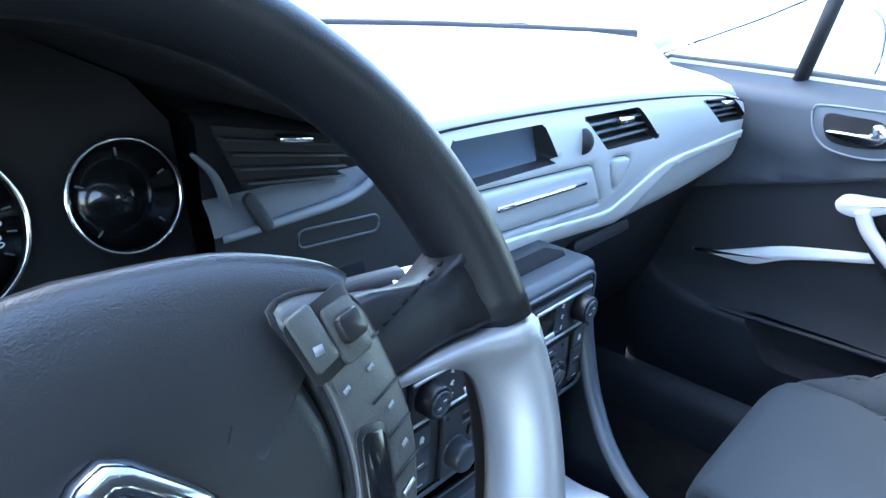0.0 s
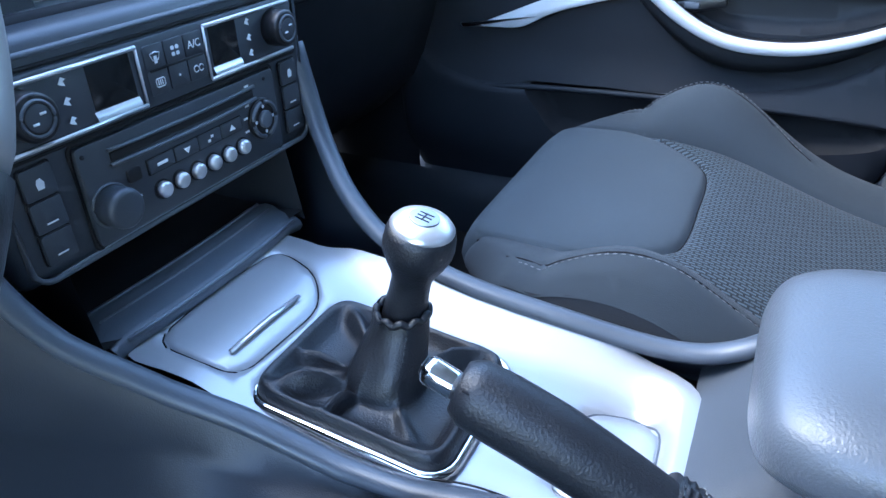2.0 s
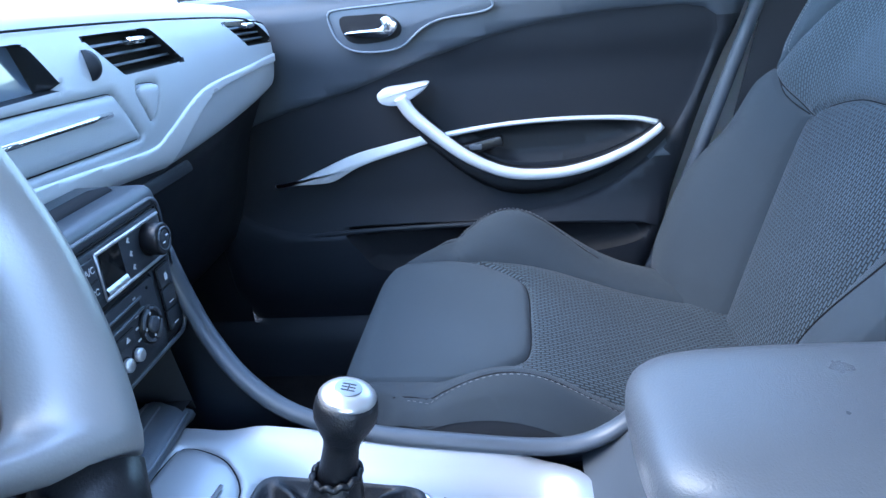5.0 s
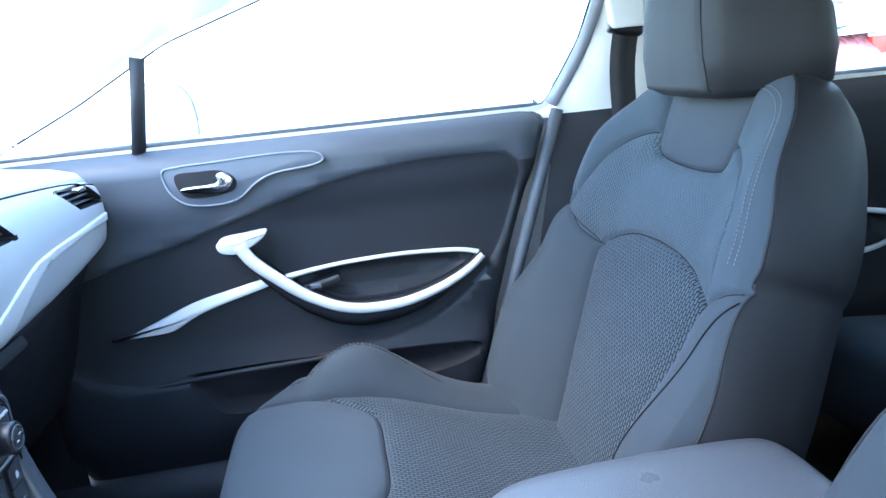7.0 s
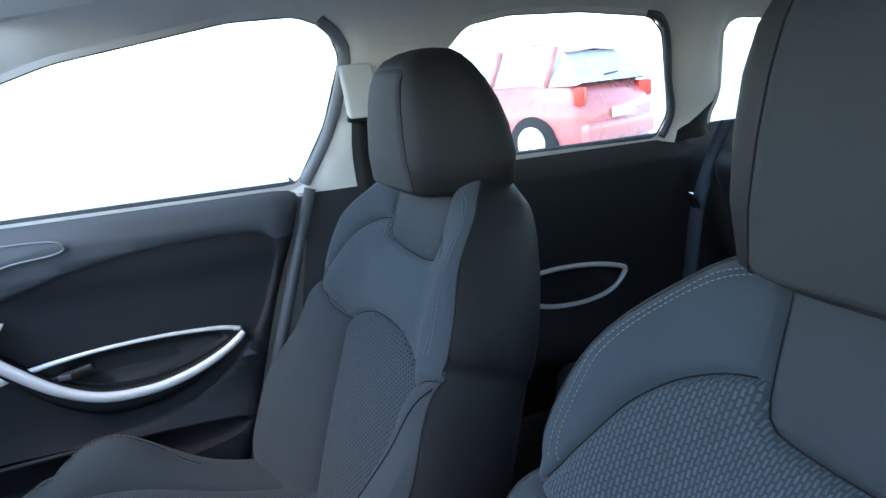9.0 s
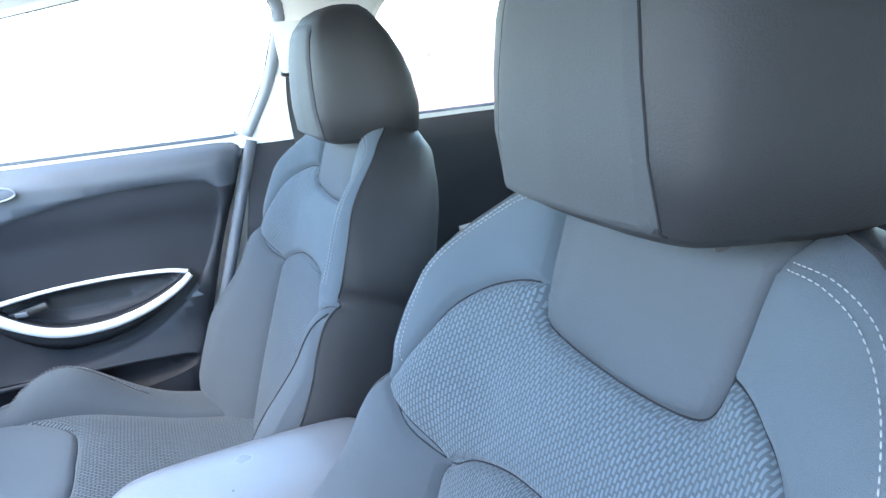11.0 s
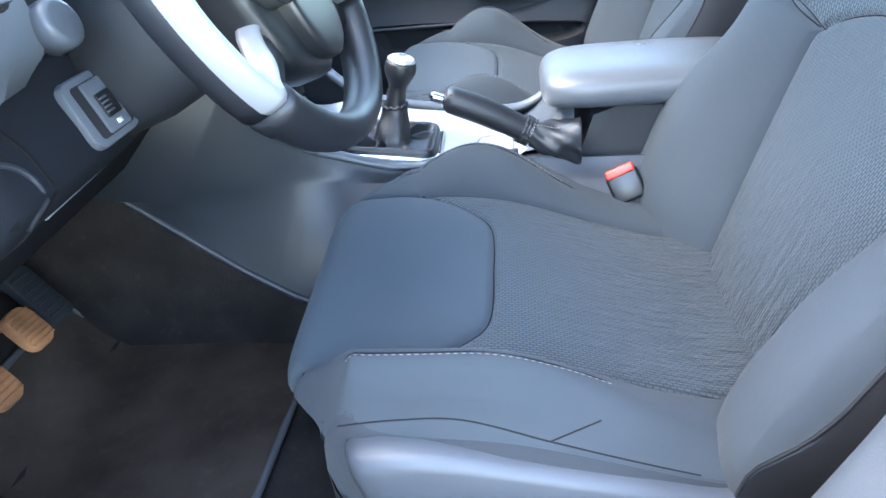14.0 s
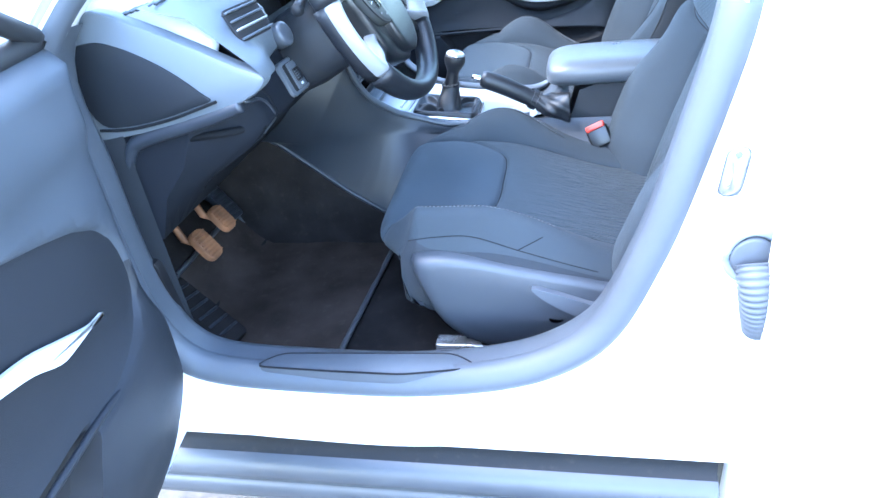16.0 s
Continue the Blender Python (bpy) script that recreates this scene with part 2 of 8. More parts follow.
def thing(name, x, y, z, label, category, group="", kind=""):
    ob = new(name)
    ob.empty_display_size = 0.05
    ob.location = (x, y, z)
    WORLD_OF[ob.name] = Matrix.Translation((x, y, z))
    return tagged(ob, label, category, group, kind)


def part(name, bm, mat, parent=None, label="", smooth=True):
    """Links a bmesh as one mesh object under a thing or a part."""
    bm.normal_update()
    verts = [v.co[:] for v in bm.verts]
    bm.verts.index_update()
    faces = [[v.index for v in f.verts] for f in bm.faces]
    bm.free()
    return mesh_of(name, verts, faces, mat, parent, label, smooth)


def spline(pts, n=8, closed=False):
    """A smooth curve through the points (Catmull-Rom), n steps a span."""
    p = np.array(pts, float)
    m = len(p)
    out = []
    for i in range(m if closed else m - 1):
        if closed:
            a, b, c, d = p[(i - 1) % m], p[i], p[(i + 1) % m], p[(i + 2) % m]
        else:
            a, b, c, d = p[max(i - 1, 0)], p[i], p[i + 1], p[min(i + 2, m - 1)]
        for t in np.arange(n) / n:
            out.append(0.5 * (2 * b + (c - a) * t + (2 * a - 5 * b + 4 * c - d) * t * t + (3 * b - a - 3 * c + d) * t ** 3))
    if not closed:
        out.append(p[-1])
    return np.array(out)


def loft(rows, close_row=False, close_all=False, cap=False):
    """Quads between rows of equal length."""
    k, n = len(rows), len(rows[0])
    verts = [tuple(v) for r in rows for v in r]
    faces = []
    for i in range(k if close_all else k - 1):
        for j in range(n if close_row else n - 1):
            a, b = i * n + j, i * n + (j + 1) % n
            c, d = ((i + 1) % k) * n + (j + 1) % n, ((i + 1) % k) * n + j
            faces.append((a, b, c, d))
    if cap:
        faces.append(tuple(range(n))[::-1])
        faces.append(tuple((k - 1) * n + j for j in range(n)))
    return verts, faces


def compact(verts, faces):
    """Leaves out the points that no face uses."""
    used = sorted({i for q in faces for i in q})
    at = {i: k for k, i in enumerate(used)}
    return [verts[i] for i in used], [tuple(at[i] for i in q) for q in faces]


def tube_rows(path, radius, n=12, flat=1.0, up=(0, 0, 1), closed=False):
    """Rings along a path; radius: a number or one a point; flat: height over width."""
    path = np.array(path, float)
    m = len(path)
    rad = np.full(m, radius, float) if np.isscalar(radius) else np.interp(np.linspace(0, 1, m), np.linspace(0, 1, len(radius)), radius)
    rows = []
    for i in range(m):
        if closed:
            d = path[(i + 1) % m] - path[i - 1]
        else:
            d = path[min(i + 1, m - 1)] - path[max(i - 1, 0)]
        d = d / (np.linalg.norm(d) + 1e-9)
        s = np.cross(d, up)
        if np.linalg.norm(s) < 1e-3:
            s = np.cross(d, (1, 0, 0))
        s /= np.linalg.norm(s)
        u = np.cross(s, d)
        a = np.linspace(0, 2 * np.pi, n, endpoint=False)
        rows.append(path[i] + rad[i] * (np.outer(np.cos(a), s) + flat * np.outer(np.sin(a), u)))
    return rows


def tube(name, path, radius, mat, parent=None, label="", n=12, flat=1.0, up=(0, 0, 1), closed=False):
    v, f = loft(tube_rows(path, radius, n, flat, up, closed), True, closed, not closed)
    return mesh_of(name, v, f, mat, parent, label)


def block(name, size, m, mat, parent=None, label="", bevel=0.004, seg=3):
    """A box with rounded edges at the pose m."""
    bm = bmesh.new()
    bmesh.ops.create_cube(bm, size=1)
    bmesh.ops.scale(bm, vec=size, verts=bm.verts)
    if bevel:
        bmesh.ops.bevel(bm, geom=bm.edges[:], offset=min(bevel, 0.45 * min(size)), segments=seg, affect="EDGES", profile=0.5)
    bmesh.ops.transform(bm, matrix=m, verts=bm.verts)
    return part(name, bm, mat, parent, label)


def disc(name, radius, depth, m, mat, parent=None, label="", bevel=0.002, n=28, top=1.0):
    """A round knob along local z, its far end scaled by top."""
    bm = bmesh.new()
    bmesh.ops.create_cone(bm, cap_ends=True, segments=n, radius1=radius, radius2=radius * top, depth=depth)
    if bevel:
        rim = [e for e in bm.edges if e.verts[0].co.z > 0 and e.verts[1].co.z > 0 and len(e.link_faces) == 2 and any(len(f.verts) > 4 for f in e.link_faces)]
        bmesh.ops.bevel(bm, geom=rim, offset=bevel, segments=3, affect="EDGES", profile=0.5)
    bmesh.ops.transform(bm, matrix=m, verts=bm.verts)
    return part(name, bm, mat, parent, label)


def plate(name, outline, depth, m, mat, parent=None, label="", bevel=0.002, seg=2, smooth=True):
    """A flat shape from a 2D outline, depth thick towards local +z, its front edge rounded."""
    bm = bmesh.new()
    vs = [bm.verts.new((float(x), float(y), 0)) for x, y in outline]
    f = bm.faces.new(vs)
    bm.normal_update()
    if f.normal.z < 0:
        f.normal_flip()
    r = bmesh.ops.extrude_face_region(bm, geom=[f])
    top = [v for v in r["geom"] if isinstance(v, bmesh.types.BMVert)]
    bmesh.ops.translate(bm, vec=(0, 0, depth), verts=top)
    if bevel:
        s = set(top)
        ed = [e for e in bm.edges if e.verts[0] in s and e.verts[1] in s]
        bmesh.ops.bevel(bm, geom=ed, offset=bevel, segments=seg, affect="EDGES", profile=0.5)
    bmesh.ops.recalc_face_normals(bm, faces=bm.faces[:])
    bmesh.ops.transform(bm, matrix=m, verts=bm.verts)
    ob = part(name, bm, mat, parent, label, smooth)
    if smooth:
        sharp_by_angle(ob)
    return ob


def sharp_by_angle(ob, limit=0.6):
    """Marks edges sharper than the limit, so that flat faces stay flat."""
    me = ob.data
    bm = bmesh.new()
    bm.from_mesh(me)
    for e in bm.edges:
        if len(e.link_faces) == 2 and e.calc_face_angle(0) > limit:
            e.smooth = False
    bm.to_mesh(me)
    bm.free()


def round_rect(w, h, r, n=5):
    """Outline of a rectangle of that width and height with round corners."""
    out = []
    for cx, cy, a0 in ((w / 2 - r, h / 2 - r, 0), (-w / 2 + r, h / 2 - r, 90), (-w / 2 + r, -h / 2 + r, 180), (w / 2 - r, -h / 2 + r, 270)):
        for a in np.radians(np.linspace(a0, a0 + 90, n)):
            out.append((cx + r * np.cos(a), cy + r * np.sin(a)))
    return out


def frame_m(origin, xdir, ydir):
    """A pose with local x along xdir, local y near ydir."""
    x = Vector(xdir).normalized()
    z = x.cross(Vector(ydir)).normalized()
    y = z.cross(x)
    m = Matrix((x, y, z)).transposed().to_4x4()
    m.translation = Vector(origin)
    return m


# ---- sheets: a height field over a flat cut, split along its seams ----
def from_line(P, line, closed=False):
    """Distance of each point to a polyline."""
    a = np.asarray(line, float)
    b = np.roll(a, -1, 0) if closed else a[1:]
    a = a if closed else a[:-1]
    best = np.full(len(P), 9.0)
    for p, q in zip(a, b):
        d = q - p
        t = np.clip(((P - p) @ d) / (d @ d + 1e-12), 0, 1)
        best = np.minimum(best, np.hypot(*(P - p - t[:, None] * d).T))
    return best


def within(P, poly):
    """Signed distance to a closed outline, positive inside."""
    a = np.asarray(poly, float)
    inside = np.zeros(len(P), bool)
    for p, q in zip(a, np.roll(a, -1, 0)):
        if p[1] != q[1]:
            hit = (p[1] > P[:, 1]) != (q[1] > P[:, 1])
            inside ^= hit & (P[:, 0] < (q[0] - p[0]) * (P[:, 1] - p[1]) / (q[1] - p[1]) + p[0])
    d = from_line(P, a, True)
    return np.where(inside, d, -d)


def cut(V, T, fn, level=0.0):
    """Splits the triangles that the line fn = level crosses."""
    g = fn(V) - level
    g[np.abs(g) < 2e-5] = 0
    s = np.sign(g)[T]
    over = (s.min(1) < 0) & (s.max(1) > 0)
    if not over.any():
        return V, T
    extra, known, out = [], {}, []
    for tri in T[over]:
        pos, neg = [], []
        for i in range(3):
            a, b = int(tri[i]), int(tri[(i + 1) % 3])
            if g[a] >= 0:
                pos.append(a)
            if g[a] <= 0:
                neg.append(a)
            if g[a] * g[b] < 0:
                key = (min(a, b), max(a, b))
                if key not in known:
                    k = g[a] / (g[a] - g[b])
                    known[key] = len(V) + len(extra)
                    extra.append(V[a] + k * (V[b] - V[a]))
                pos.append(known[key])
                neg.append(known[key])
        for poly in (pos, neg):
            for i in range(1, len(poly) - 1):
                out.append((poly[0], poly[i], poly[i + 1]))
    return np.vstack([V, extra]), np.vstack([T[~over], out])


def sheet(u0, u1, v0, v1, step, cuts):
    """A flat triangle net over the span, split along the lines of cuts: (fn, levels)."""
    nu, nv = max(2, round((u1 - u0) / step)), max(2, round((v1 - v0) / step))
    u, v = np.meshgrid(np.linspace(u0, u1, nu + 1), np.linspace(v0, v1, nv + 1), indexing="ij")
    V = np.c_[u.ravel(), v.ravel()]
    i, j = np.meshgrid(np.arange(nu), np.arange(nv), indexing="ij")
    a = (i * (nv + 1) + j).ravel()
    b, c, d = a + nv + 1, a + nv + 2, a + 1
    T = np.vstack([np.c_[a, b, c], np.c_[a, c, d]])
    for fn, levels in cuts:
        for lv in levels:
            V, T = cut(V, T, fn, lv)
    return V, T


def piece(name, V, T, pick, to3d, mat, parent=None, label="", flip=False):
    """The triangles whose middles pick() takes, as one mesh in space."""
    mid = V[T].mean(1)
    t = T[pick(mid)]
    if not len(t):
        return None
    used, inv = np.unique(t, return_inverse=True)
    t = inv.reshape(-1, 3)
    if flip:
        t = t[:, ::-1]
    return mesh_of(name, to3d(V[used]), t, mat, parent, label, uv=V[used])


def step01(x):
    x = np.clip(x, 0, 1)
    return x * x * (3 - 2 * x)


def mirror(poly):
    """Closes a half outline (u >= 0, from top to bottom) with its mirror image."""
    p = np.asarray(poly, float)
    return np.vstack([p, (p * (-1, 1))[::-1]])


def stitches(name, path, mat, parent, length=0.005, gap=0.0025, r=0.0007, label=""):
    """A row of short thread stitches along a path in space."""
    path = np.asarray(path, float)
    seg = np.linalg.norm(np.diff(path, axis=0), axis=1)
    s = np.r_[0, np.cumsum(seg)]
    verts, faces = [], []
    at = 0.0
    while at + length < s[-1]:
        a, b = (np.array([np.interp(q, s, path[:, k]) for k in range(3)]) for q in (at, at + length))
        mid = (a + b) / 2
        rows = tube_rows([a, (a + mid) / 2, (mid + b) / 2, b], [r * 0.5, r, r, r * 0.5], 5)
        v, f = loft(rows, True, False, True)
        faces += [tuple(i + len(verts) for i in q) for q in f]
        verts += v
        at += length + gap
    return mesh_of(name, verts, faces, mat, parent, label)


# ---- front seats ----
LEAN_BACK = radians(21)


def front_seat(cx, out, label, lift=0.0, fwd=0.0):
    """A front seat about x = cx; out: the side (+1, -1) of its door."""
    root = thing("car_seat", cx, 0.2, 0.30, label, "car seat", "front seats")
    sn, cs = math.sin(LEAN_BACK), math.cos(LEAN_BACK)

    # backrest: u across, w up the back
    edge = spline([(0.0, 0.622), (0.09, 0.621), (0.155, 0.602), (0.214, 0.545), (0.258, 0.466), (0.272, 0.408), (0.268, 0.380), (0.280, 0.34),
                   (0.298, 0.24), (0.304, 0.14), (0.292, 0.05), (0.26, -0.03), (0.16, -0.06), (0.0, -0.06)], 5)
    OUT = mirror(edge)
    neck_f = spline([(0.0, 0.66), (0.108, 0.66), (0.106, 0.57), (0.103, 0.525), (0.099, 0.498), (0.086, 0.487), (0.045, 0.482), (0.0, 0.480)], 5)
    neck_c = spline([(0.0, 0.66), (0.094, 0.66), (0.092, 0.57), (0.089, 0.525), (0.084, 0.499), (0.073, 0.486), (0.04, 0.481), (0.0, 0.480)], 5)
    neck = np.vstack([neck_f, (neck_c * (-1, 1))[::-1]])
    far = spline([(0.0, 0.52), (0.10, 0.521), (0.150, 0.506), (0.186, 0.473), (0.212, 0.43), (0.234, 0.395), (0.250, 0.368), (0.225, 0.353), (0.19, 0.339), (0.162, 0.328), (0.126, 0.350), (0.068, 0.368), (0.0, 0.373)], 5)
    close = spline([(0.0, 0.52), (0.09, 0.519), (0.137, 0.499), (0.166, 0.475), (0.182, 0.447), (0.191, 0.406), (0.189, 0.365), (0.174, 0.327), (0.162, 0.328), (0.126, 0.350), (0.068, 0.368), (0.0, 0.373)], 5)
    upper = np.vstack([far, (close * (-1, 1))[::-1]])
    lower = mirror(spline([(0.0, 0.373), (0.068, 0.368), (0.126, 0.350), (0.162, 0.328), (0.170, 0.30), (0.154, 0.22), (0.132, 0.14), (0.114, 0.06), (0.104, -0.02), (0.10, -0.10), (0.0, -0.10)], 5))
    brk = [spline([(s * 0.173, 0.327), (s * 0.206, 0.338), (s * 0.24, 0.360), (s * 0.30, 0.384)], 6) for s in (-1, 1)]
    facing = [spline([(s * 0.272, 0.372), (s * 0.262, 0.33), (s * 0.25, 0.29), (s * 0.232, 0.22), (s * 0.215, 0.14), (s * 0.20, 0.04), (s * 0.19, -0.05)], 6) for s in (-1, 1)]
    f_out, f_neck, f_up, f_low = (lambda P, q=q: within(P, q) for q in (OUT, neck, upper, lower))
    f_brk = lambda P: np.minimum(from_line(P, brk[0]), from_line(P, brk[1]))
    f_fac = lambda P: np.minimum(from_line(P, facing[0]), from_line(P, facing[1]))
    band = (-0.006, -0.0022, 0.0, 0.0022, 0.006)

    def back3d(P):
        u, w = P[:, 0], P[:, 1]
        a = np.abs(u)
        low = step01((0.41 - w) / 0.10)
        inner = np.interp(w, [-0.1, 0.06, 0.14, 0.22, 0.30, 0.34], [0.100, 0.114, 0.132, 0.154, 0.170, 0.172])
        run_ = np.clip((a - inner) / (0.275 - inner), 0, 1)
        rise = 1 - (1 - run_) ** 2.2
        d = low * rise * (0.046 + 0.034 * step01((0.30 - w) / 0.15) - 0.03 * step01((0.06 - w) / 0.12))
        nb = 0.372 - 0.5 * (0.262 - a)
        d += 0.008 * step01((nb + 0.012 - w) / 0.05) * step01((a - 0.172) / 0.05)
        d += (1 - low) * 0.040 * step01((a - 0.11) / 0.12) * step01((0.62 - w) / 0.14)
        d += 0.010 * np.cos(np.clip(u / 0.19, -1, 1) * np.pi / 2) * np.exp(-((w - 0.14) / 0.14) ** 2)
        d -= 0.045 * step01((a - 0.285) / 0.035)
        d -= 0.02 * step01((w - 0.582) / 0.045) + 0.012 * step01((0.13 - a) / 0.05) * step01((w - 0.43) / 0.07)
        gn = f_neck(P)
        away = np.where(gn > 0, 1.0, 0.0)
        seam = np.minimum.reduce([np.abs(gn), np.abs(f_up(P)) + away, np.abs(f_low(P)) + away, f_brk(P)])
        d -= 0.006 * np.exp(-((seam / 0.0032) ** 2)) + 0.008 * np.exp(-seam / 0.018)
        rim = f_out(P)
        d -= 0.016 * np.exp(-np.clip(rim, 0, 1) / 0.012)
        return np.c_[cx + u, 0.012 - w * sn + d * cs, 0.50 + w * cs + d * sn]

    V, T = sheet(-0.33, 0.33, -0.08, 0.64, 0.011, [(f_out, (0.0, 0.012)), (f_up, band), (f_neck, band), (f_low, band), (lambda P: P[:, 1] - np.interp(np.abs(P[:, 0]), brk[1][:, 0], brk[1][:, 1]), (-0.005, 0.0, 0.005)), (f_fac, (0.001, 0.005))])
    ok = lambda M: f_out(M) > 0
    isn = lambda M: ok(M) & (f_neck(M) > 0)
    isu = lambda M: ok(M) & ~isn(M) & (f_up(M) > 0)
    isl = lambda M: ok(M) & ~isn(M) & ~isu(M) & (f_low(M) > 0)
    rest = lambda M: ok(M) & ~isn(M) & ~isu(M) & ~isl(M)
    notch = lambda M: np.interp(np.abs(M[:, 0]), brk[1][:, 0], brk[1][:, 1])
    piece("neck_panel", V, T, isn, back3d, HIDE_SOFT, root, "smooth grey neck panel")
    piece("upper_insert", V, T, isu, back3d, WEAVE, root, "open woven grey insert")
    piece("lower_insert", V, T, isl, back3d, WEAVE_WORN if out < 0 else WEAVE_FINE, root, "finely woven grey insert, creased low down" if out < 0 else "finely woven grey insert")
    for s in (-1, 1):
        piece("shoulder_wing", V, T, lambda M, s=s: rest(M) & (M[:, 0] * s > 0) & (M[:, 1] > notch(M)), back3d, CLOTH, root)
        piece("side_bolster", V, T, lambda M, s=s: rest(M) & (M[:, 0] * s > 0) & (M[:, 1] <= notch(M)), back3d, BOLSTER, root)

    # sewn seams in the grooves
    def seam(line, keep, to3d, host, r=0.0014):
        line = np.asarray(line, float)
        ok_ = keep(line)
        a = 0
        while a < len(line):
            b = a
            while b < len(line) and ok_[b]:
                b += 1
            if b - a > 3:
                tube("seam", to3d(line[a:b]), r, SEAM, host, n=6)
            a = b + 1

    seam(neck, lambda P: (f_out(P) > 0.006), back3d, root)
    seam(upper, lambda P: (f_out(P) > 0.004) & (f_neck(P) < -0.001), back3d, root)
    seam(lower, lambda P: (f_out(P) > 0.004) & (f_up(P) < -0.001), back3d, root)
    for q in brk:
        seam(q, lambda P: f_out(P) > 0.003, back3d, root)
    if out > 0:
        seam(facing[0], lambda P: (f_out(P) > 0.003) & (P[:, 1] < 0.365), lambda P: back3d(P) + np.array((0, cs, sn)) * 0.0008, root, 0.0009)

    # shell: the flanks and the rear
    ring = OUT[::1]
    base = back3d(ring * (0.995, 1))
    rows = []
    tow = np.array((0, -cs, -sn))
    mid = np.array((cx, 0.012 - 0.28 * sn, 0.5 + 0.28 * cs))
    for back, grow in ((0.0, 0.0), (0.006, 0.003), (0.03, 0.006), (0.07, 0.004), (0.105, -0.012), (0.125, -0.04), (0.132, -0.09)):
        r = base + back * tow
        flat = (np.array((cx, 0, 0.0)) + np.c_[ring[:, 0] * 0, 0.012 - ring[:, 1] * sn, 0.5 + ring[:, 1] * cs])
        depth = ((base - flat) @ -tow)[:, None]
        r = r + np.clip(back / 0.12, 0, 1) * depth * tow * 0.9
        dirn = base - mid
        dirn -= np.outer(dirn @ tow, tow)
        dirn /= np.linalg.norm(dirn, axis=1)[:, None]
        rows.append(r + grow * dirn)
    v, f = loft(rows, True)
    n = len(ring)
    f.append(tuple((len(rows) - 1) * n + i for i in range(n)))
    mesh_of("back_shell", v, f, HIDE, root, "black imitation leather flanks and rear")
    for s in (-1, 1):
        for off in (0.003, 0.012):
            line = spline([(s * 0.108, 0.588 + off * 0.5), (s * (0.135 + off * 0.4), 0.585 + off * 0.5), (s * (0.163 + off * 0.6), 0.571 + off * 0.4), (s * (0.192 + off * 0.7), 0.541), (s * (0.214 + off), 0.500), (s * (0.225 + off), 0.46), (s * (0.234 + off), 0.42), (s * (0.234 + off), 0.392)], 10)
            stitches("stitching", back3d(line) + np.array((0, cs, sn)) * 0.001, THREAD, root, 0.0034, 0.0016, 0.00045, "pale double stitching")

    tube("piping", back3d(OUT * (0.995, 0.999)), 0.0018, HIDE, root, "black piped edge", n=6, closed=True)

    # head restraint
    sec = spline([(0.0, 0.0), (0.06, 0.002), (0.094, 0.008), (0.110, 0.022), (0.128, 0.06), (0.142, 0.10), (0.134, 0.128), (0.09, 0.142), (0.0, 0.145)], 4)
    sec = np.vstack([sec, (sec * (-1, 1))[::-1][1:-1]])
    HEAD = np.array([(1.036, 0.55, 0.6, 0.045), (1.038, 0.8, 0.9, 0.022), (1.050, 0.96, 1.08, 0.004), (1.09, 1.0, 1.12, 0.0), (1.13, 0.985, 1.06, 0.001), (1.165, 0.94, 0.95, 0.004), (1.192, 0.87, 0.82, 0.009),
                     (1.212, 0.77, 0.68, 0.017), (1.227, 0.64, 0.52, 0.030), (1.236, 0.46, 0.34, 0.048), (1.240, 0.2, 0.14, 0.064)])
    rows = [[(cx + x * sx, fwd - 0.148 - dy - y * sy, z + lift) for x, y in sec] for z, sx, sy, dy in HEAD]
    v, f = loft(rows, True, False, True)
    rest_ob = mesh_of("headrest", v, f, HIDE, root, "black imitation leather headrest")
    panel = mirror(spline([(0.0, 1.215), (0.050, 1.214), (0.062, 1.205), (0.070, 1.16), (0.078, 1.10), (0.082, 1.060), (0.083, 1.047), (0.075, 1.0435), (0.0, 1.043)], 5))

    def head3d(P):
        sx, sy, dy = (np.interp(P[:, 1], HEAD[:, 0], HEAD[:, k]) for k in (1, 2, 3))
        y = fwd - 0.148 - dy - np.interp(np.abs(P[:, 0]) / sx, sec[:29, 0], sec[:29, 1]) * sy
        g = within(P, panel)
        return np.c_[cx + P[:, 0], y + 0.004 * step01((g + 0.002) / 0.010) - 0.0006, P[:, 1] + lift]

    fp = lambda P: within(P, panel)
    V, T = sheet(-0.095, 0.095, 1.038, 1.225, 0.008, [(fp, (0.0, 0.004, 0.008))])
    # same hide as the sides, with the front's light painted in
    piece("front_pad", V, T, lambda M: fp(M) > 0, head3d, HEADPAD_LIT, rest_ob, "padded front panel, the light on its hide in the grey", flip=True)
    for s in (-1, 1):
        edge_line = spline([(s * 0.062, 1.205), (s * 0.070, 1.16), (s * 0.078, 1.10), (s * 0.082, 1.060), (s * 0.083, 1.048)], 8)
        tube("seam", head3d(edge_line), 0.0011, SEAM, rest_ob, n=6)
    for s in (-1, 1):
        tube("post", [(cx + s * 0.055, -0.222, 1.0), (cx + s * 0.055, -0.226 + fwd, 1.06 + lift)], 0.006, BLACK, rest_ob)

    # cushion: u across, s forward over the top and down the front
    rise = lambda s: 0.030 * step01((s - 0.12) / 0.30) * (out > 0)

    def run(s):
        flat = np.clip(s, None, 0.445)
        a = np.clip((s - 0.445) / 0.045, 0, np.pi * 0.5)
        low = np.clip(s - 0.445 - 0.045 * np.pi * 0.5, 0, 1)
        flat = flat * (1 + 0.045 * step01((flat - 0.30) / 0.14))
        y = flat + 0.045 * np.sin(a) - 0.75 * low
        z = 0.528 + 0.056 * step01(flat / 0.30) + rise(flat) - 0.045 * (1 - np.cos(a)) - 0.80 * low
        return y, z

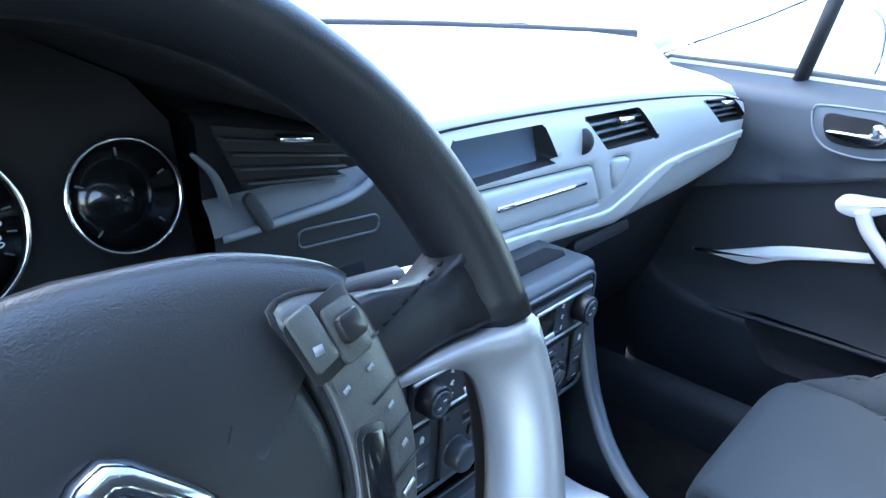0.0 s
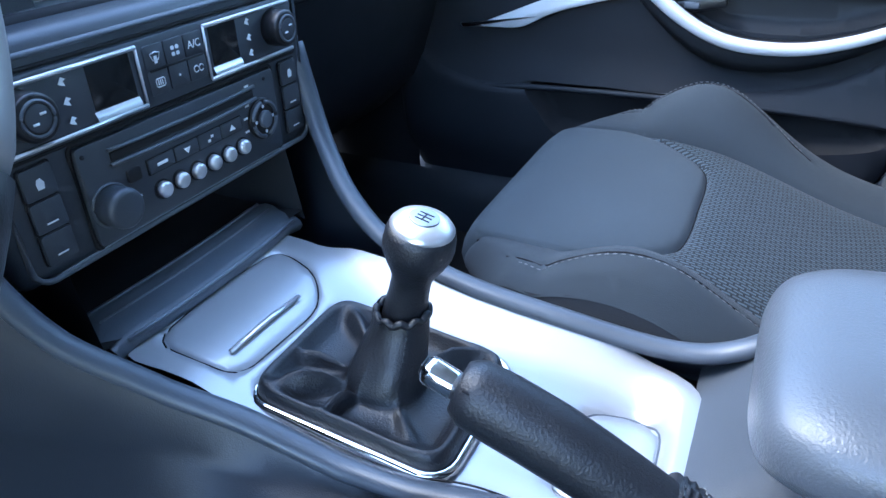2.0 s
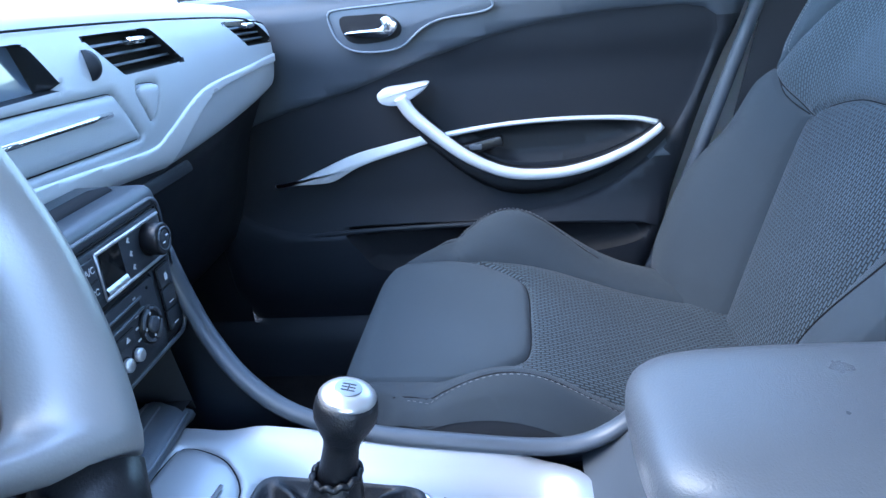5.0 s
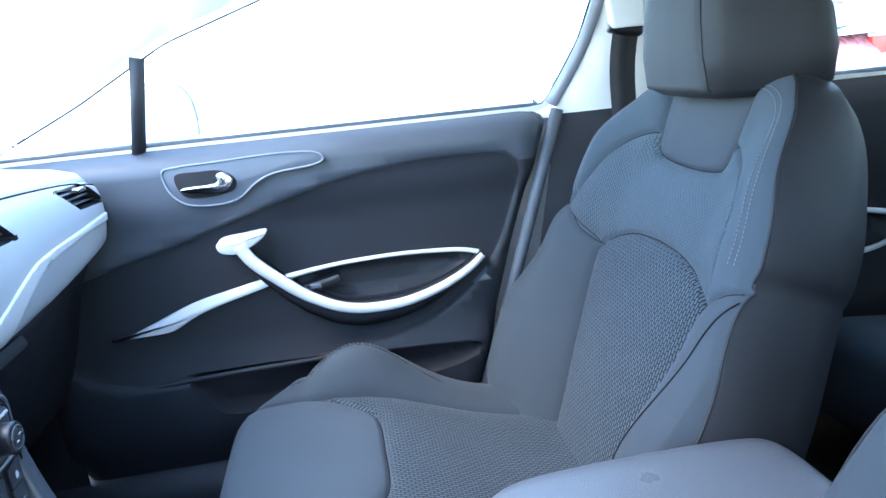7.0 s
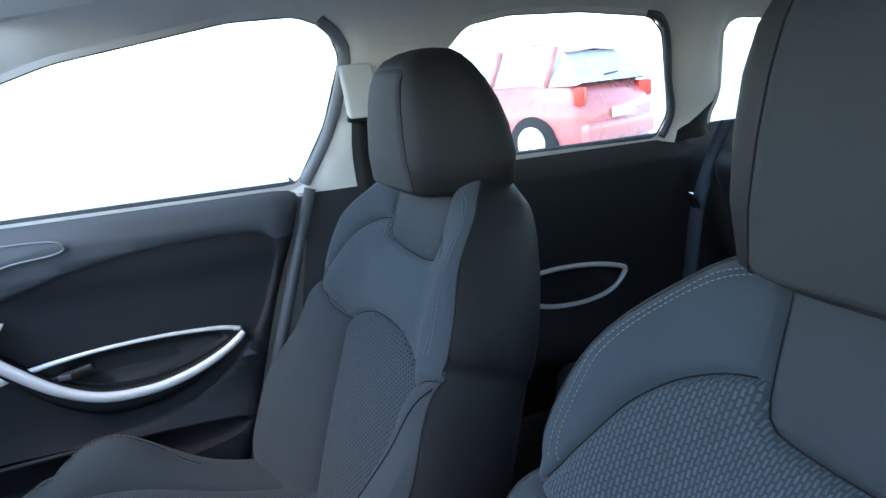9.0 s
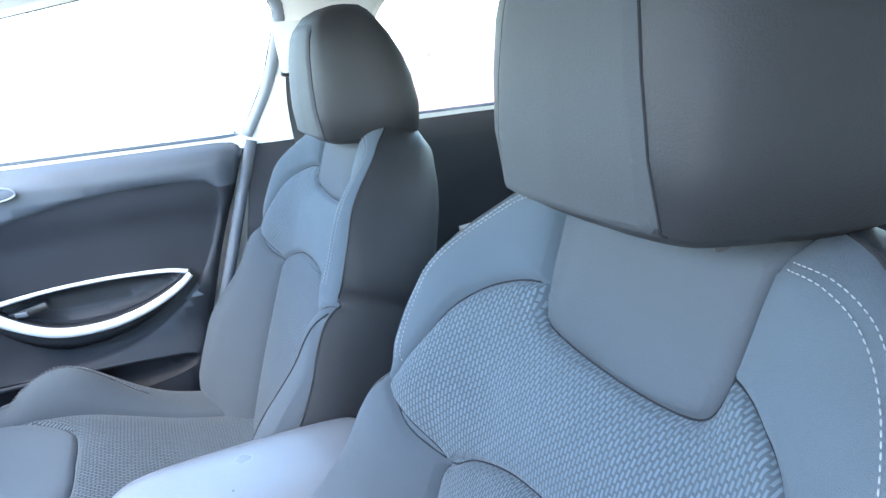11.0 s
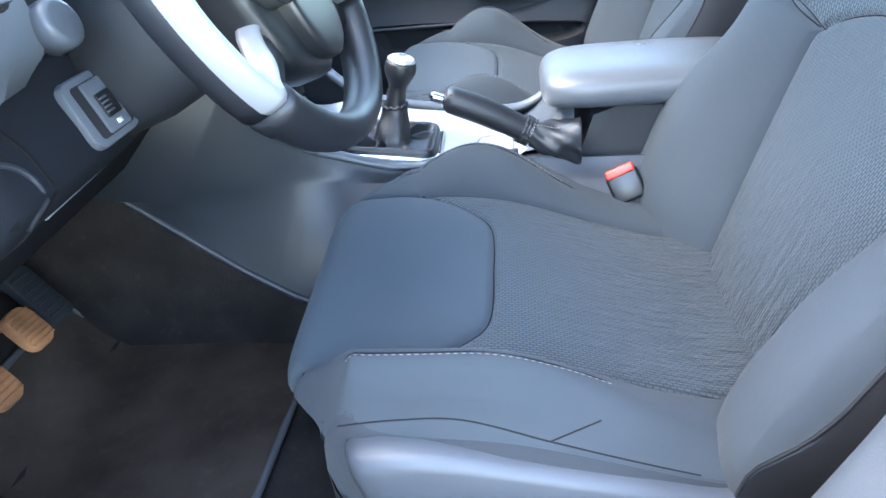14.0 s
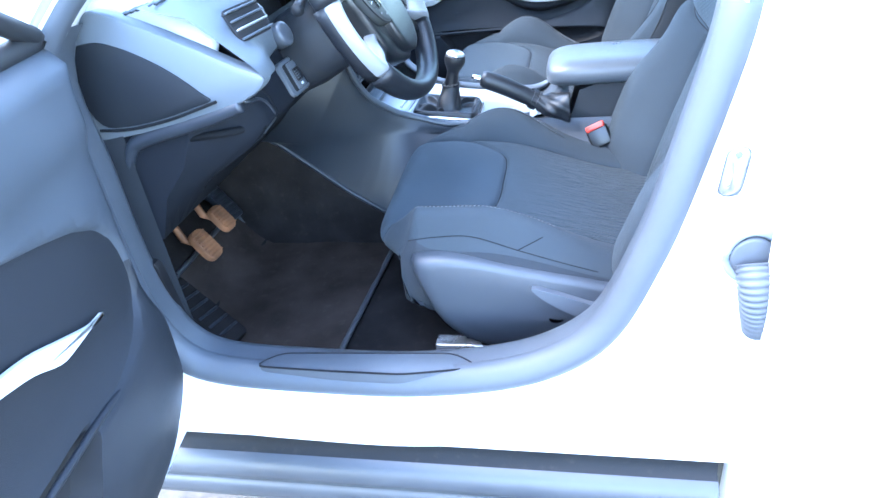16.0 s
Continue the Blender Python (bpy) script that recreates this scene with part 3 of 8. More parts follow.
    cout = mirror(spline([(0.0, 0.60), (0.16, 0.598), (0.205, 0.570), (0.234, 0.505), (0.252, 0.42), (0.266, 0.30), (0.270, 0.15), (0.262, 0.02), (0.22, -0.05), (0.0, -0.05)], 5))
    pad = mirror(spline([(0.0, 0.70), (0.158, 0.70), (0.160, 0.60), (0.163, 0.50), (0.170, 0.43), (0.172, 0.385), (0.158, 0.345), (0.128, 0.308), (0.102, 0.288), (0.06, 0.282), (0.0, 0.282)], 5))
    weave = mirror(spline([(0.0, 0.30), (0.16, 0.365), (0.172, 0.37), (0.174, 0.30), (0.168, 0.15), (0.158, 0.0), (0.155, -0.10), (0.0, -0.10)], 5))
    topline = [spline([(s * 0.212, 0.455), (s * 0.222, 0.40), (s * 0.234, 0.33), (s * 0.228, 0.24), (s * 0.215, 0.17)], 6) for s in (-1, 1)]
    if out < 0:
        topline[0] = spline([(-0.220, 0.43), (-0.223, 0.38), (-0.223, 0.32), (-0.220, 0.25), (-0.214, 0.17)], 6)
    g_out, g_pad, g_wv = (lambda P, q=q: within(P, q) for q in (cout, pad, weave))
    g_top = lambda P: np.minimum(from_line(P, topline[0]), from_line(P, topline[1]))

    def cush3d(P):
        u, s = P[:, 0], P[:, 1]
        a = np.abs(u)
        y, z = run(s)
        hump = np.exp(-(((s - 0.310) / np.where(s > 0.31, 0.088, 0.118)) ** 2)) * np.where(u * out > 0, 0.084, 0.074 if out > 0 else 0.064) + 0.012 * step01((0.25 - s) / 0.2)
        worn = (u * out > 0) & (out < 0)
        hump = np.where(worn, 0.062 * step01((s + 0.02) / 0.33) * (1 - step01((s - 0.405) / 0.10)), hump)
        foot = np.interp(s, [0.0, 0.15, 0.30, 0.40, 0.50], [0.158, 0.168, 0.174, 0.172, 0.164])
        tilt = 0.020 * (out < 0) * step01((s - 0.12) / 0.30) * np.clip(0.5 + u / 0.34, 0, 1)
        z = z + tilt
        hump = np.maximum(hump - rise(s) - tilt, 0.008 * step01((0.5 - s) / 0.1))
        ridge = np.where(worn, 0.232, 0.236)
        up = 1 - (1 - np.clip((a - foot) / (ridge - foot), 0, 1)) ** 2 - np.where(worn, 0.9, 0.5) * step01((a - ridge) / np.where(worn, 0.030, 0.034))
        y = y - 0.060 * step01((a - 0.145) / 0.09) * step01((s - 0.36) / 0.12)
        z = z + hump * up
        seam = np.minimum(np.abs(g_pad(P)), np.where(g_pad(P) > 0, 1, np.abs(g_wv(P))))
        dip = 0.005 * np.exp(-((seam / 0.0032) ** 2)) + 0.007 * np.exp(-seam / 0.018) + 0.002 * np.exp(-((g_top(P) / 0.003) ** 2))
        rim = np.clip(g_out(P), 0, 1)
        z = z - dip - 0.014 * np.exp(-rim / 0.012) * (s < 0.5)
        return np.c_[cx + u, y - dip * (s > 0.47), z]

    V, T = sheet(-0.285, 0.285, -0.06, 0.61, 0.011, [(g_out, (0.0, 0.012)), (g_pad, band), (g_wv, band), (g_top, (0.001, 0.005))])
    okc = lambda M: g_out(M) > 0
    isp = lambda M: okc(M) & (g_pad(M) > 0)
    isw = lambda M: okc(M) & ~isp(M) & (g_wv(M) > 0)
    piece("thigh_pad", V, T, isp, cush3d, CLOTH, root, "smooth grey cloth thigh pad")
    piece("cushion_insert", V, T, isw, cush3d, WEAVE_WORN if out < 0 else WEAVE_FINE, root, "woven grey cushion insert")
    for s in (-1, 1):
        # same cloth as the pad, its steep sides' shade held in the darker colour
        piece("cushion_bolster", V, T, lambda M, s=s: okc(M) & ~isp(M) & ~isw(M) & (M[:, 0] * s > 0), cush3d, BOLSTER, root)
        line = spline([(s * 0.226, 0.43), (s * 0.236, 0.37), (s * 0.239, 0.31), (s * 0.232, 0.24), (s * 0.219, 0.18)], 10)
        if s == out and out < 0:
            line = spline([(-0.226, 0.43), (-0.229, 0.38), (-0.229, 0.31), (-0.226, 0.24), (-0.219, 0.17)], 10)
        stitches("stitching", cush3d(line) + np.array((0, 0, 0.0008)), THREAD, root, 0.004, 0.003, 0.0004)
    seam(pad, lambda P: (g_out(P) > 0.006), cush3d, root)
    seam(weave, lambda P: (g_out(P) > 0.006) & (g_pad(P) < -0.001), cush3d, root)
    for q in topline:
        seam(q, lambda P: g_out(P) > 0.003, lambda P: cush3d(P) + np.array((0, 0, 0.0006)), root, 0.0008)
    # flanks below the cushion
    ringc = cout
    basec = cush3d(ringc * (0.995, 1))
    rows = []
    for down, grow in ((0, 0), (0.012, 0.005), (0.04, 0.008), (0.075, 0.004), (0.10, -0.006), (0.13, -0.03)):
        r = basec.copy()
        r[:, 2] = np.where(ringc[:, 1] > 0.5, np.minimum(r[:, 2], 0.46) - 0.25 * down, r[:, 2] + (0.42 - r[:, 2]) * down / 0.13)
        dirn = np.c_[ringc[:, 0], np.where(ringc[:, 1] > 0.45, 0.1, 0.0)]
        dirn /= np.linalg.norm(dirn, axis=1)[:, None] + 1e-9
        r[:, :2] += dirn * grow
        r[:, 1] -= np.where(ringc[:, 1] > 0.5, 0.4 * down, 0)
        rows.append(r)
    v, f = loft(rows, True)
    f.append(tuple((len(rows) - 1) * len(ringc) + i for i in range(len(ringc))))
    # darker copy of the cloth: the flanks' shade is painted in
    mesh_of("cushion_flank", v, f, FLANK_SHADED, root, "grey cloth flanks with a curved seam, shade in the colour")
    seamline = spline([(0.415, 0.585), (0.375, 0.606), (0.33, 0.612), (0.27, 0.598), (0.215, 0.578)], 8)
    for s in (-1, 1):
        if s != out or out > 0:
            tube("flank_seam", [(cx + s * 0.2765, y, z) for y, z in seamline], 0.0008, HIDE, root, n=6)

    if out < 0:
        # a pointed panel sewn into the bolster's side
        for line_ in ([(0.414, 0.606), (0.363, 0.613), (0.304, 0.613), (0.23, 0.587), (0.156, 0.562), (0.10, 0.545)], [(0.188, 0.612), (0.203, 0.603), (0.23, 0.587)]):
            tube("panel_seam", [(cx - 0.2775, y, z) for y, z in spline(line_, 8)], 0.0008, SEAM, root, n=6)

    # plastic side shield with its lever
    prof = spline([(0.418, 0.545), (0.398, 0.572), (0.33, 0.573), (0.24, 0.556), (0.14, 0.536), (0.06, 0.520), (0.0, 0.535), (-0.055, 0.565), (-0.085, 0.54), (-0.075, 0.48), (-0.02, 0.43), (0.05, 0.38),
                   (0.22, 0.365), (0.32, 0.38), (0.375, 0.43)], 4, True)
    for s in (-1, 1):
        rows = []
        c = np.array((0.17, 0.45))
        for dx, k in ((0.235, 1.0), (0.262, 1.0), (0.276, 0.975), (0.285, 0.93), (0.288, 0.85), (0.289, 0.5), (0.289, 0.05)):
            rows.append([(cx + s * (dx - 0.02 * step01((0.47 - z) / 0.12)), y, z) for y, z in (prof - c) * k + c])
        v, f = loft(rows, True)
        mesh_of("side_shield", v, [q[::-s] for q in f], SHIELD, root, "moulded grey plastic side shield")
    if out < 0:
        lev = spline([(0.205, 0.525), (0.16, 0.512), (0.10, 0.492), (0.03, 0.488), (0.03, 0.468), (0.08, 0.458), (0.13, 0.468), (0.175, 0.492), (0.203, 0.515)], 4, True)
        plate("height_lever", lev, 0.016, frame_m((cx - 0.284, 0, 0), (0, 1, 0), (0, 0, 1)) @ pose(0, 0, -0.016), GREY, root, "grey pump lever")
    hinge = disc("recliner_cover", 0.036, 0.03, pose(cx + out * 0.262, -0.01, 0.575, 0, 90 * out, 0), GREY, root, "pale grey hinge cover", 0.006)
    # rails and the slide bar
    for s in (-1, 1):
        block("rail", (0.035, 0.46, 0.03), pose(cx + s * 0.2, 0.18, 0.318), SATIN, root, "steel seat rail", 0.004)
        block("riser", (0.03, 0.30, 0.10), pose(cx + s * 0.2, 0.17, 0.37), DARK, root, "", 0.006)
    bar = spline([(cx - 0.135, 0.38, 0.36), (cx - 0.135, 0.44, 0.385), (cx - 0.13, 0.470, 0.42), (cx - 0.09, 0.480, 0.440), (cx + 0.09, 0.480, 0.440), (cx + 0.13, 0.470, 0.42), (cx + 0.135, 0.44, 0.385), (cx + 0.135, 0.38, 0.36)], 6)
    tube("slide_bar", bar, 0.006, SATIN, root, "bent steel slide bar", n=8)
    return root


front_seat(-0.368, -1, "grey cloth driver's seat with woven inserts and black flanks", 0.022, 0.012)
front_seat(0.385, 1, "grey cloth passenger seat with woven inserts and black flanks")


# ---- doors ----
def door_skin(P):
    """How far inboard the door lining stands (x of the right-hand door) at y, z."""
    y, z = P[:, 0], P[:, 1]
    x = 0.745 - 0.014 * step01((z - 0.86) / 0.06) + 0.055 * step01((z - 0.992) / 0.03)
    x = x + 0.03 * step01((-0.04 - y) / 0.09) - 0.02 * step01((0.66 - z) / 0.08) * step01((z - 0.40) / 0.1)
    return x


INSERT = spline([(0.80, 0.78), (0.565, 0.852), (0.434, 0.894), (0.294, 0.930), (0.143, 0.948), (0.02, 0.947), (-0.022, 0.935), (-0.032, 0.90), (-0.002, 0.808), (0.037, 0.737), (0.10, 0.68),
                 (0.17, 0.642), (0.294, 0.616), (0.45, 0.606), (0.70, 0.60), (0.83, 0.66)], 4, True)
CUP = spline([(0.40, 0.762), (0.30, 0.772), (0.20, 0.775), (0.10, 0.768), (0.066, 0.758), (0.115, 0.728), (0.20, 0.706), (0.30, 0.708), (0.36, 0.733)], 4, True)
POCKET = spline([(0.612, 0.602), (0.585, 0.56), (0.556, 0.525), (0.50, 0.522), (0.30, 0.53), (0.12, 0.55), (0.06, 0.58), (0.12, 0.60), (0.36, 0.607), (0.55, 0.607)], 4, True)
DOOR_EDGE = spline([(0.86, 0.95), (0.86, 0.60), (0.84, 0.45), (0.78, 0.385), (0.60, 0.365), (0.25, 0.375), (0.12, 0.41), (0.07, 0.50), (0.02, 0.66), (-0.03, 0.82), (-0.10, 1.005), (-0.08, 1.02),
                    (0.30, 1.02), (0.84, 1.02)], 4, True)


def front_door(s, name, label):
    """A front door's lining, closed; s: +1 for the right-hand side."""
    root = thing(name, s * 0.82, 0.87, 0.6, label, "car door", kind="structure")
    fi, fc, fp, fe = (lambda P, q=q: within(P, q) for q in (INSERT, CUP, POCKET, DOOR_EDGE))

    def skin(P):
        x = door_skin(P)
        i, c, k, e = fi(P), fc(P), fp(P), fe(P)
        x = x + 0.010 * step01((i + 0.004) / 0.012) + 0.006 * np.exp(-((i / 0.004) ** 2))
        x = x + 0.028 * step01(c / 0.012) + 0.035 * step01(k / 0.012)
        x = x + 0.02 * np.exp(-np.clip(e, 0, 1) / 0.008)
        return np.c_[s * x, P[:, 0], P[:, 1]]

    V, T = sheet(-0.13, 0.88, 0.34, 1.03, 0.02, [(fe, (0.0, 0.01)), (fi, (-0.006, 0.0, 0.008)), (fc, (0.0, 0.012)), (fp, (0.0, 0.012))])
    ok = lambda M: fe(M) > 0
    top = lambda M: (fi(M) <= 0) & (M[:, 1] > 0.70) & ~((M[:, 0] < 0.04) & (M[:, 1] < 0.93))
    piece("upper_trim", V, T, lambda M: ok(M) & top(M), skin, DOORGREY, root, "grey soft-grain upper trim")
    piece("insert", V, T, lambda M: ok(M) & (fi(M) > 0) & (fc(M) <= 0) & (fp(M) <= 0), skin, LINER, root, "dark padded insert")
    piece("lower_trim", V, T, lambda M: ok(M) & ~top(M) & (fi(M) <= 0) & (fp(M) <= 0), skin, DOORDARK, root, "dark grained lower trim")
    piece("cup", V, T, lambda M: ok(M) & (fc(M) > 0), skin, DARK, root, "hollow behind the pull handle")
    piece("pocket", V, T, lambda M: ok(M) & (fp(M) > 0), skin, MATT, root, "deep dark map pocket")
    at = lambda y, z, x: (s * x, y, z)
    fm = Matrix(((0, 0, -s, s * 0.728), (1, 0, 0, 0), (0, 1, 0, 0), (0, 0, 0, 1)))
    # release handle
    sur = spline([(0.585, 0.978), (0.578, 0.945), (0.556, 0.922), (0.515, 0.915), (0.47, 0.920), (0.435, 0.945), (0.40, 0.958), (0.335, 0.964), (0.318, 0.974), (0.335, 0.986), (0.40, 0.990), (0.50, 0.987), (0.565, 0.985)], 4, True)
    hs = plate("handle_surround", sur, 0.008, fm, GREY, root, "grey surround with a rounded edge", 0.003)
    tube("surround_edge", [at(y, z, 0.7195) for y, z in sur], 0.0018, LEDGE, hs, n=6, closed=True)
    opn = spline([(0.566, 0.971), (0.556, 0.936), (0.52, 0.929), (0.475, 0.936), (0.468, 0.955), (0.49, 0.972), (0.53, 0.974)], 4, True)
    plate("recess", opn, 0.003, fm @ pose(0, 0, 0.0072), MATT, hs, "", 0.001)
    lev = spline([(0.553, 0.943), (0.50, 0.936), (0.477, 0.944), (0.472, 0.958), (0.486, 0.970), (0.498, 0.966), (0.500, 0.953), (0.553, 0.951)], 3, True)
    plate("release_lever", lev, 0.010, fm @ pose(0, 0, 0.010), CHROME, root, "chromed release lever", 0.003)
    # pull handle: silver bar over a dark arm
    run = spline([(0.478, 0.842), (0.462, 0.812), (0.425, 0.775), (0.38, 0.737), (0.335, 0.711), (0.295, 0.698), (0.25, 0.694), (0.20, 0.697), (0.145, 0.711), (0.10, 0.730), (0.07, 0.748), (0.052, 0.763)], 5)
    arm = []
    for i, (y, z) in enumerate(run):
        k = i / (len(run) - 1)
        drop = 0.038 * math.sin(math.pi * min(1, 0.18 + 0.8 * k)) + 0.004
        out_x = 0.705 + 0.02 * k
        arm.append([at(y, z + 0.006, out_x + 0.004), at(y, z - 0.004, out_x), at(y + 0.006, z - drop * 0.6, out_x + 0.006), at(y + 0.004, z - drop, 0.735), at(y, z - drop * 0.6, 0.752), at(y, z + 0.004, 0.752)])
    v, f = loft(arm, True, False, True)
    pull = mesh_of("pull_arm", v, f, DARK, root, "dark grained pull handle")
    bar = tube_rows([at(y, z, 0.7015 + 0.02 * i / len(run)) for i, (y, z) in enumerate(run)], [0.012, 0.0115, 0.011, 0.010, 0.010, 0.0095, 0.009, 0.008, 0.007, 0.006], 10, 0.45, up=(1, 0, 0))
    v, f = loft(bar, True, False, True)
    mesh_of("silver_bar", v, f, SILVER, pull, "satin silver bar along the pull handle")
    cap = spline([(0.517, 0.846), (0.51, 0.832), (0.485, 0.828), (0.458, 0.838), (0.436, 0.852), (0.434, 0.861), (0.47, 0.858), (0.505, 0.855)], 4, True)
    plate("bar_end", cap, 0.034, Matrix(((0, 0, -s, s * 0.734), (1, 0, 0, 0), (0, 1, 0, 0), (0, 0, 0, 1))), SILVER, pull, "", 0.004)
    # silver strip
    strip = spline([(0.732, 0.690), (0.70, 0.694), (0.647, 0.714), (0.585, 0.738), (0.52, 0.753), (0.44, 0.767), (0.44, 0.754), (0.52, 0.733), (0.575, 0.716), (0.62, 0.694), (0.655, 0.690)], 4, True)
    plate("silver_strip", strip, 0.008, Matrix(((0, 0, -s, s * 0.748), (1, 0, 0, 0), (0, 1, 0, 0), (0, 0, 0, 1))), SILVER, root, "tapered silver strip", 0.003)
    thin = spline([(0.44, 0.760), (0.38, 0.770), (0.30, 0.778), (0.20, 0.780), (0.10, 0.774), (0.056, 0.764)], 8)
    tube("silver_line", [at(y, z, 0.742) for y, z in thin], [0.0065, 0.004, 0.004, 0.005], SILVER, root, n=8)
    sw = plate("window_switch", round_rect(0.075, 0.018, 0.006), 0.012, Matrix(((0, 0, -s, s * 0.752), (1, 0.2, 0, 0.352), (-0.2, 1, 0, 0.742), (0, 0, 0, 1))), BLACK, root, "black window switch", 0.003)
    block("rocker_key", (0.005, 0.022, 0.010), pose(s * 0.740, 0.362, 0.741), GREY, sw, "", 0.002)
    # pocket lips
    tube("pocket_lip", [at(y, z, 0.733) for y, z in spline([(0.70, 0.590), (0.60, 0.598), (0.40, 0.602), (0.20, 0.601), (0.08, 0.594)], 6)], 0.005, DOORDARK, root, n=8)
    tube("pocket_lip", [at(y, z, 0.735) for y, z in spline([(0.627, 0.590), (0.602, 0.550), (0.574, 0.508), (0.51, 0.504), (0.30, 0.514)], 6)], 0.0045, GREY, root, n=8)
    # glass gutter and the small front post
    tube("window_gutter", [at(y, 1.016, 0.793 - 0.01 * y) for y in np.linspace(-0.09, 0.86, 20)], 0.008, GASKET, root, n=8)
    return root


front_door(1, "door_1", "closed passenger door with dark insert and silver pull handle")
left = front_door(-1, "door_2", "driver's door standing open with silver pull handle")

# outer skin and upper frame of the open driver's door
WIN_F = [(0.88, 1.018), (0.70, 1.10), (0.543, 1.183), (0.281, 1.268), (0.005, 1.316), (-0.11, 1.320), (-0.163, 1.300), (-0.188, 1.249), (-0.155, 1.127), (-0.098, 1.018)]
WIN_R = [(-0.335, 1.016), (-0.611, 1.016), (-0.978, 1.010), (-1.0, 1.068), (-0.928, 1.255), (-0.885, 1.288), (-0.70, 1.304), (-0.532, 1.305), (-0.44, 1.290), (-0.395, 1.24)]
WIN_Q = [(-1.13, 1.03), (-1.15, 1.10), (-1.105, 1.255), (-1.14, 1.275), (-1.30, 1.268), (-1.42, 1.22), (-1.52, 1.06), (-1.50, 1.03)]


def side_x(z):
    return 1.13 - 0.35 * np.asarray(z)


def rounded(poly, n=5, ease=0.02):
    """The outline with its corners eased."""
    p = np.array(poly, float)
    out = []
    for i in range(len(p)):
        a, b, c = p[i - 1], p[i], p[(i + 1) % len(p)]
        da, dc = min(ease, 0.4 * np.linalg.norm(a - b)), min(ease, 0.4 * np.linalg.norm(c - b))
        q, r = b + (a - b) / np.linalg.norm(a - b) * da, b + (c - b) / np.linalg.norm(c - b) * dc
        for t in np.linspace(0, 1, n):
            out.append((1 - t) ** 2 * q + 2 * t * (1 - t) * b + t * t * r)
    return np.array(out)


RW_F, RW_R, RW_Q = rounded(WIN_F), rounded(WIN_R), rounded(WIN_Q)
prof = [(0.37, -0.84), (0.42, -0.885), (0.55, -0.925), (0.72, -0.93), (0.90, -0.905), (1.012, -0.862)]
rows = []
for y in np.linspace(0.86, -0.07, 14):
    rows.append([(x - 0.0 + 0.012 * (y - 0.4) ** 2, y - (0.06 if z > 0.9 else 0.0) * (0.86 - y), z) for z, x in prof])
v, f = loft(rows)
mesh_of("outer_skin", v, f, PAINT, left, "white painted outer skin")
edge_r = [[(-0.775, y, z), (x, y, z)] for (z, x), y in zip(prof, [-0.07 + 0.0] * 6)]
v, f = loft(edge_r)
mesh_of("door_edge", v, f, PAINT, left, "white rear edge of the door")
edge_b = [[(-0.755, y, 0.375), (-0.84, y, 0.372)] for y in np.linspace(0.86, -0.07, 8)]
v, f = loft(edge_b)
mesh_of("door_bottom", v, f, PAINT, left)
tube("window_frame", [(-side_x(z), y, z) for y, z in RW_F], 0.014, GASKET, left, "black window frame", closed=True, n=8)
gl = mesh_of("pane", [(-side_x(z), y, z) for y, z in RW_F], [tuple(range(len(RW_F)))], GLASS, left, "clear side window", smooth=False)
gl.visible_shadow = False
HINGE = Matrix.Translation((-0.845, 0.875, 0.0))
left.matrix_basis = HINGE @ Matrix.Rotation(radians(-81), 4, "Z") @ HINGE.inverted() @ Matrix.Translation((-0.82, 0.87, 0.6))

# ---- right-hand side of the cabin ----
def dark_line(P):
    """Negative on the dark lower trim of the rear corner."""
    return np.maximum(P[:, 0] + 1.02, P[:, 1] - 1.03 - 0.09 * step01((-1.02 - P[:, 0]) / 0.15))


V, T = sheet(-1.95, 1.02, 0.995, 1.395, 0.03, [(lambda P, q=q: within(P, q), (-0.011, 0.0)) for q in (RW_F, RW_R, RW_Q)]
             + [(lambda P: dark_line(P), (0.0,))]
             + [(lambda P: (P[:, 1] - 1.03) - (0.93 - P[:, 0]) * 0.56, (0.0,))])
hole = lambda M: np.maximum.reduce([within(M, q) for q in (RW_F, RW_R, RW_Q)])
behind = lambda M: (M[:, 1] - 1.03) - (0.93 - M[:, 0]) * 0.56 < 0


def right3d(P):
    d = np.maximum.reduce([within(P, q) for q in (RW_F, RW_R, RW_Q)])
    x = side_x(P[:, 1]) - 0.02 * step01((-d - 0.015) / 0.02) - 0.03 * step01((P[:, 1] - 1.33) / 0.07)
    return np.c_[x, P[:, 0], P[:, 1]]


side = thing("wall_right", 0.76, 0.0, 1.0, "light grey pillar trims round the right-hand windows", "car body side", kind="structure")
dark_c = lambda M: dark_line(M) < 0
solid = lambda M: behind(M) & (hole(M) < -0.011)
piece("a_pillar_trim", V, T, lambda M: solid(M) & (M[:, 0] > 0.10), right3d, LIGHT, side, "light grey windscreen pillar trim")
piece("b_pillar_trim", V, T, lambda M: solid(M) & (M[:, 0] <= 0.10) & (M[:, 0] > -0.70), right3d, LIGHT, side, "light grey centre pillar trim")
piece("c_pillar_trim", V, T, lambda M: solid(M) & (M[:, 0] <= -0.70) & ~dark_c(M), right3d, LIGHT, side, "light grey rear pillar trim")
piece("boot_trim", V, T, lambda M: solid(M) & dark_c(M), right3d, DARK, side, "dark rear side trim")
piece("seal_lip", V, T, lambda M: (hole(M) >= -0.011) & (hole(M) < 0), right3d, LIGHT, side, "light lip of the pillar trims")
for q in (RW_F, RW_R, RW_Q):
    tube("window_seal", [(side_x(z) + 0.006, y, z) for y, z in q], 0.0022, GASKET, side, "black rubber window seal", closed=True, n=8)
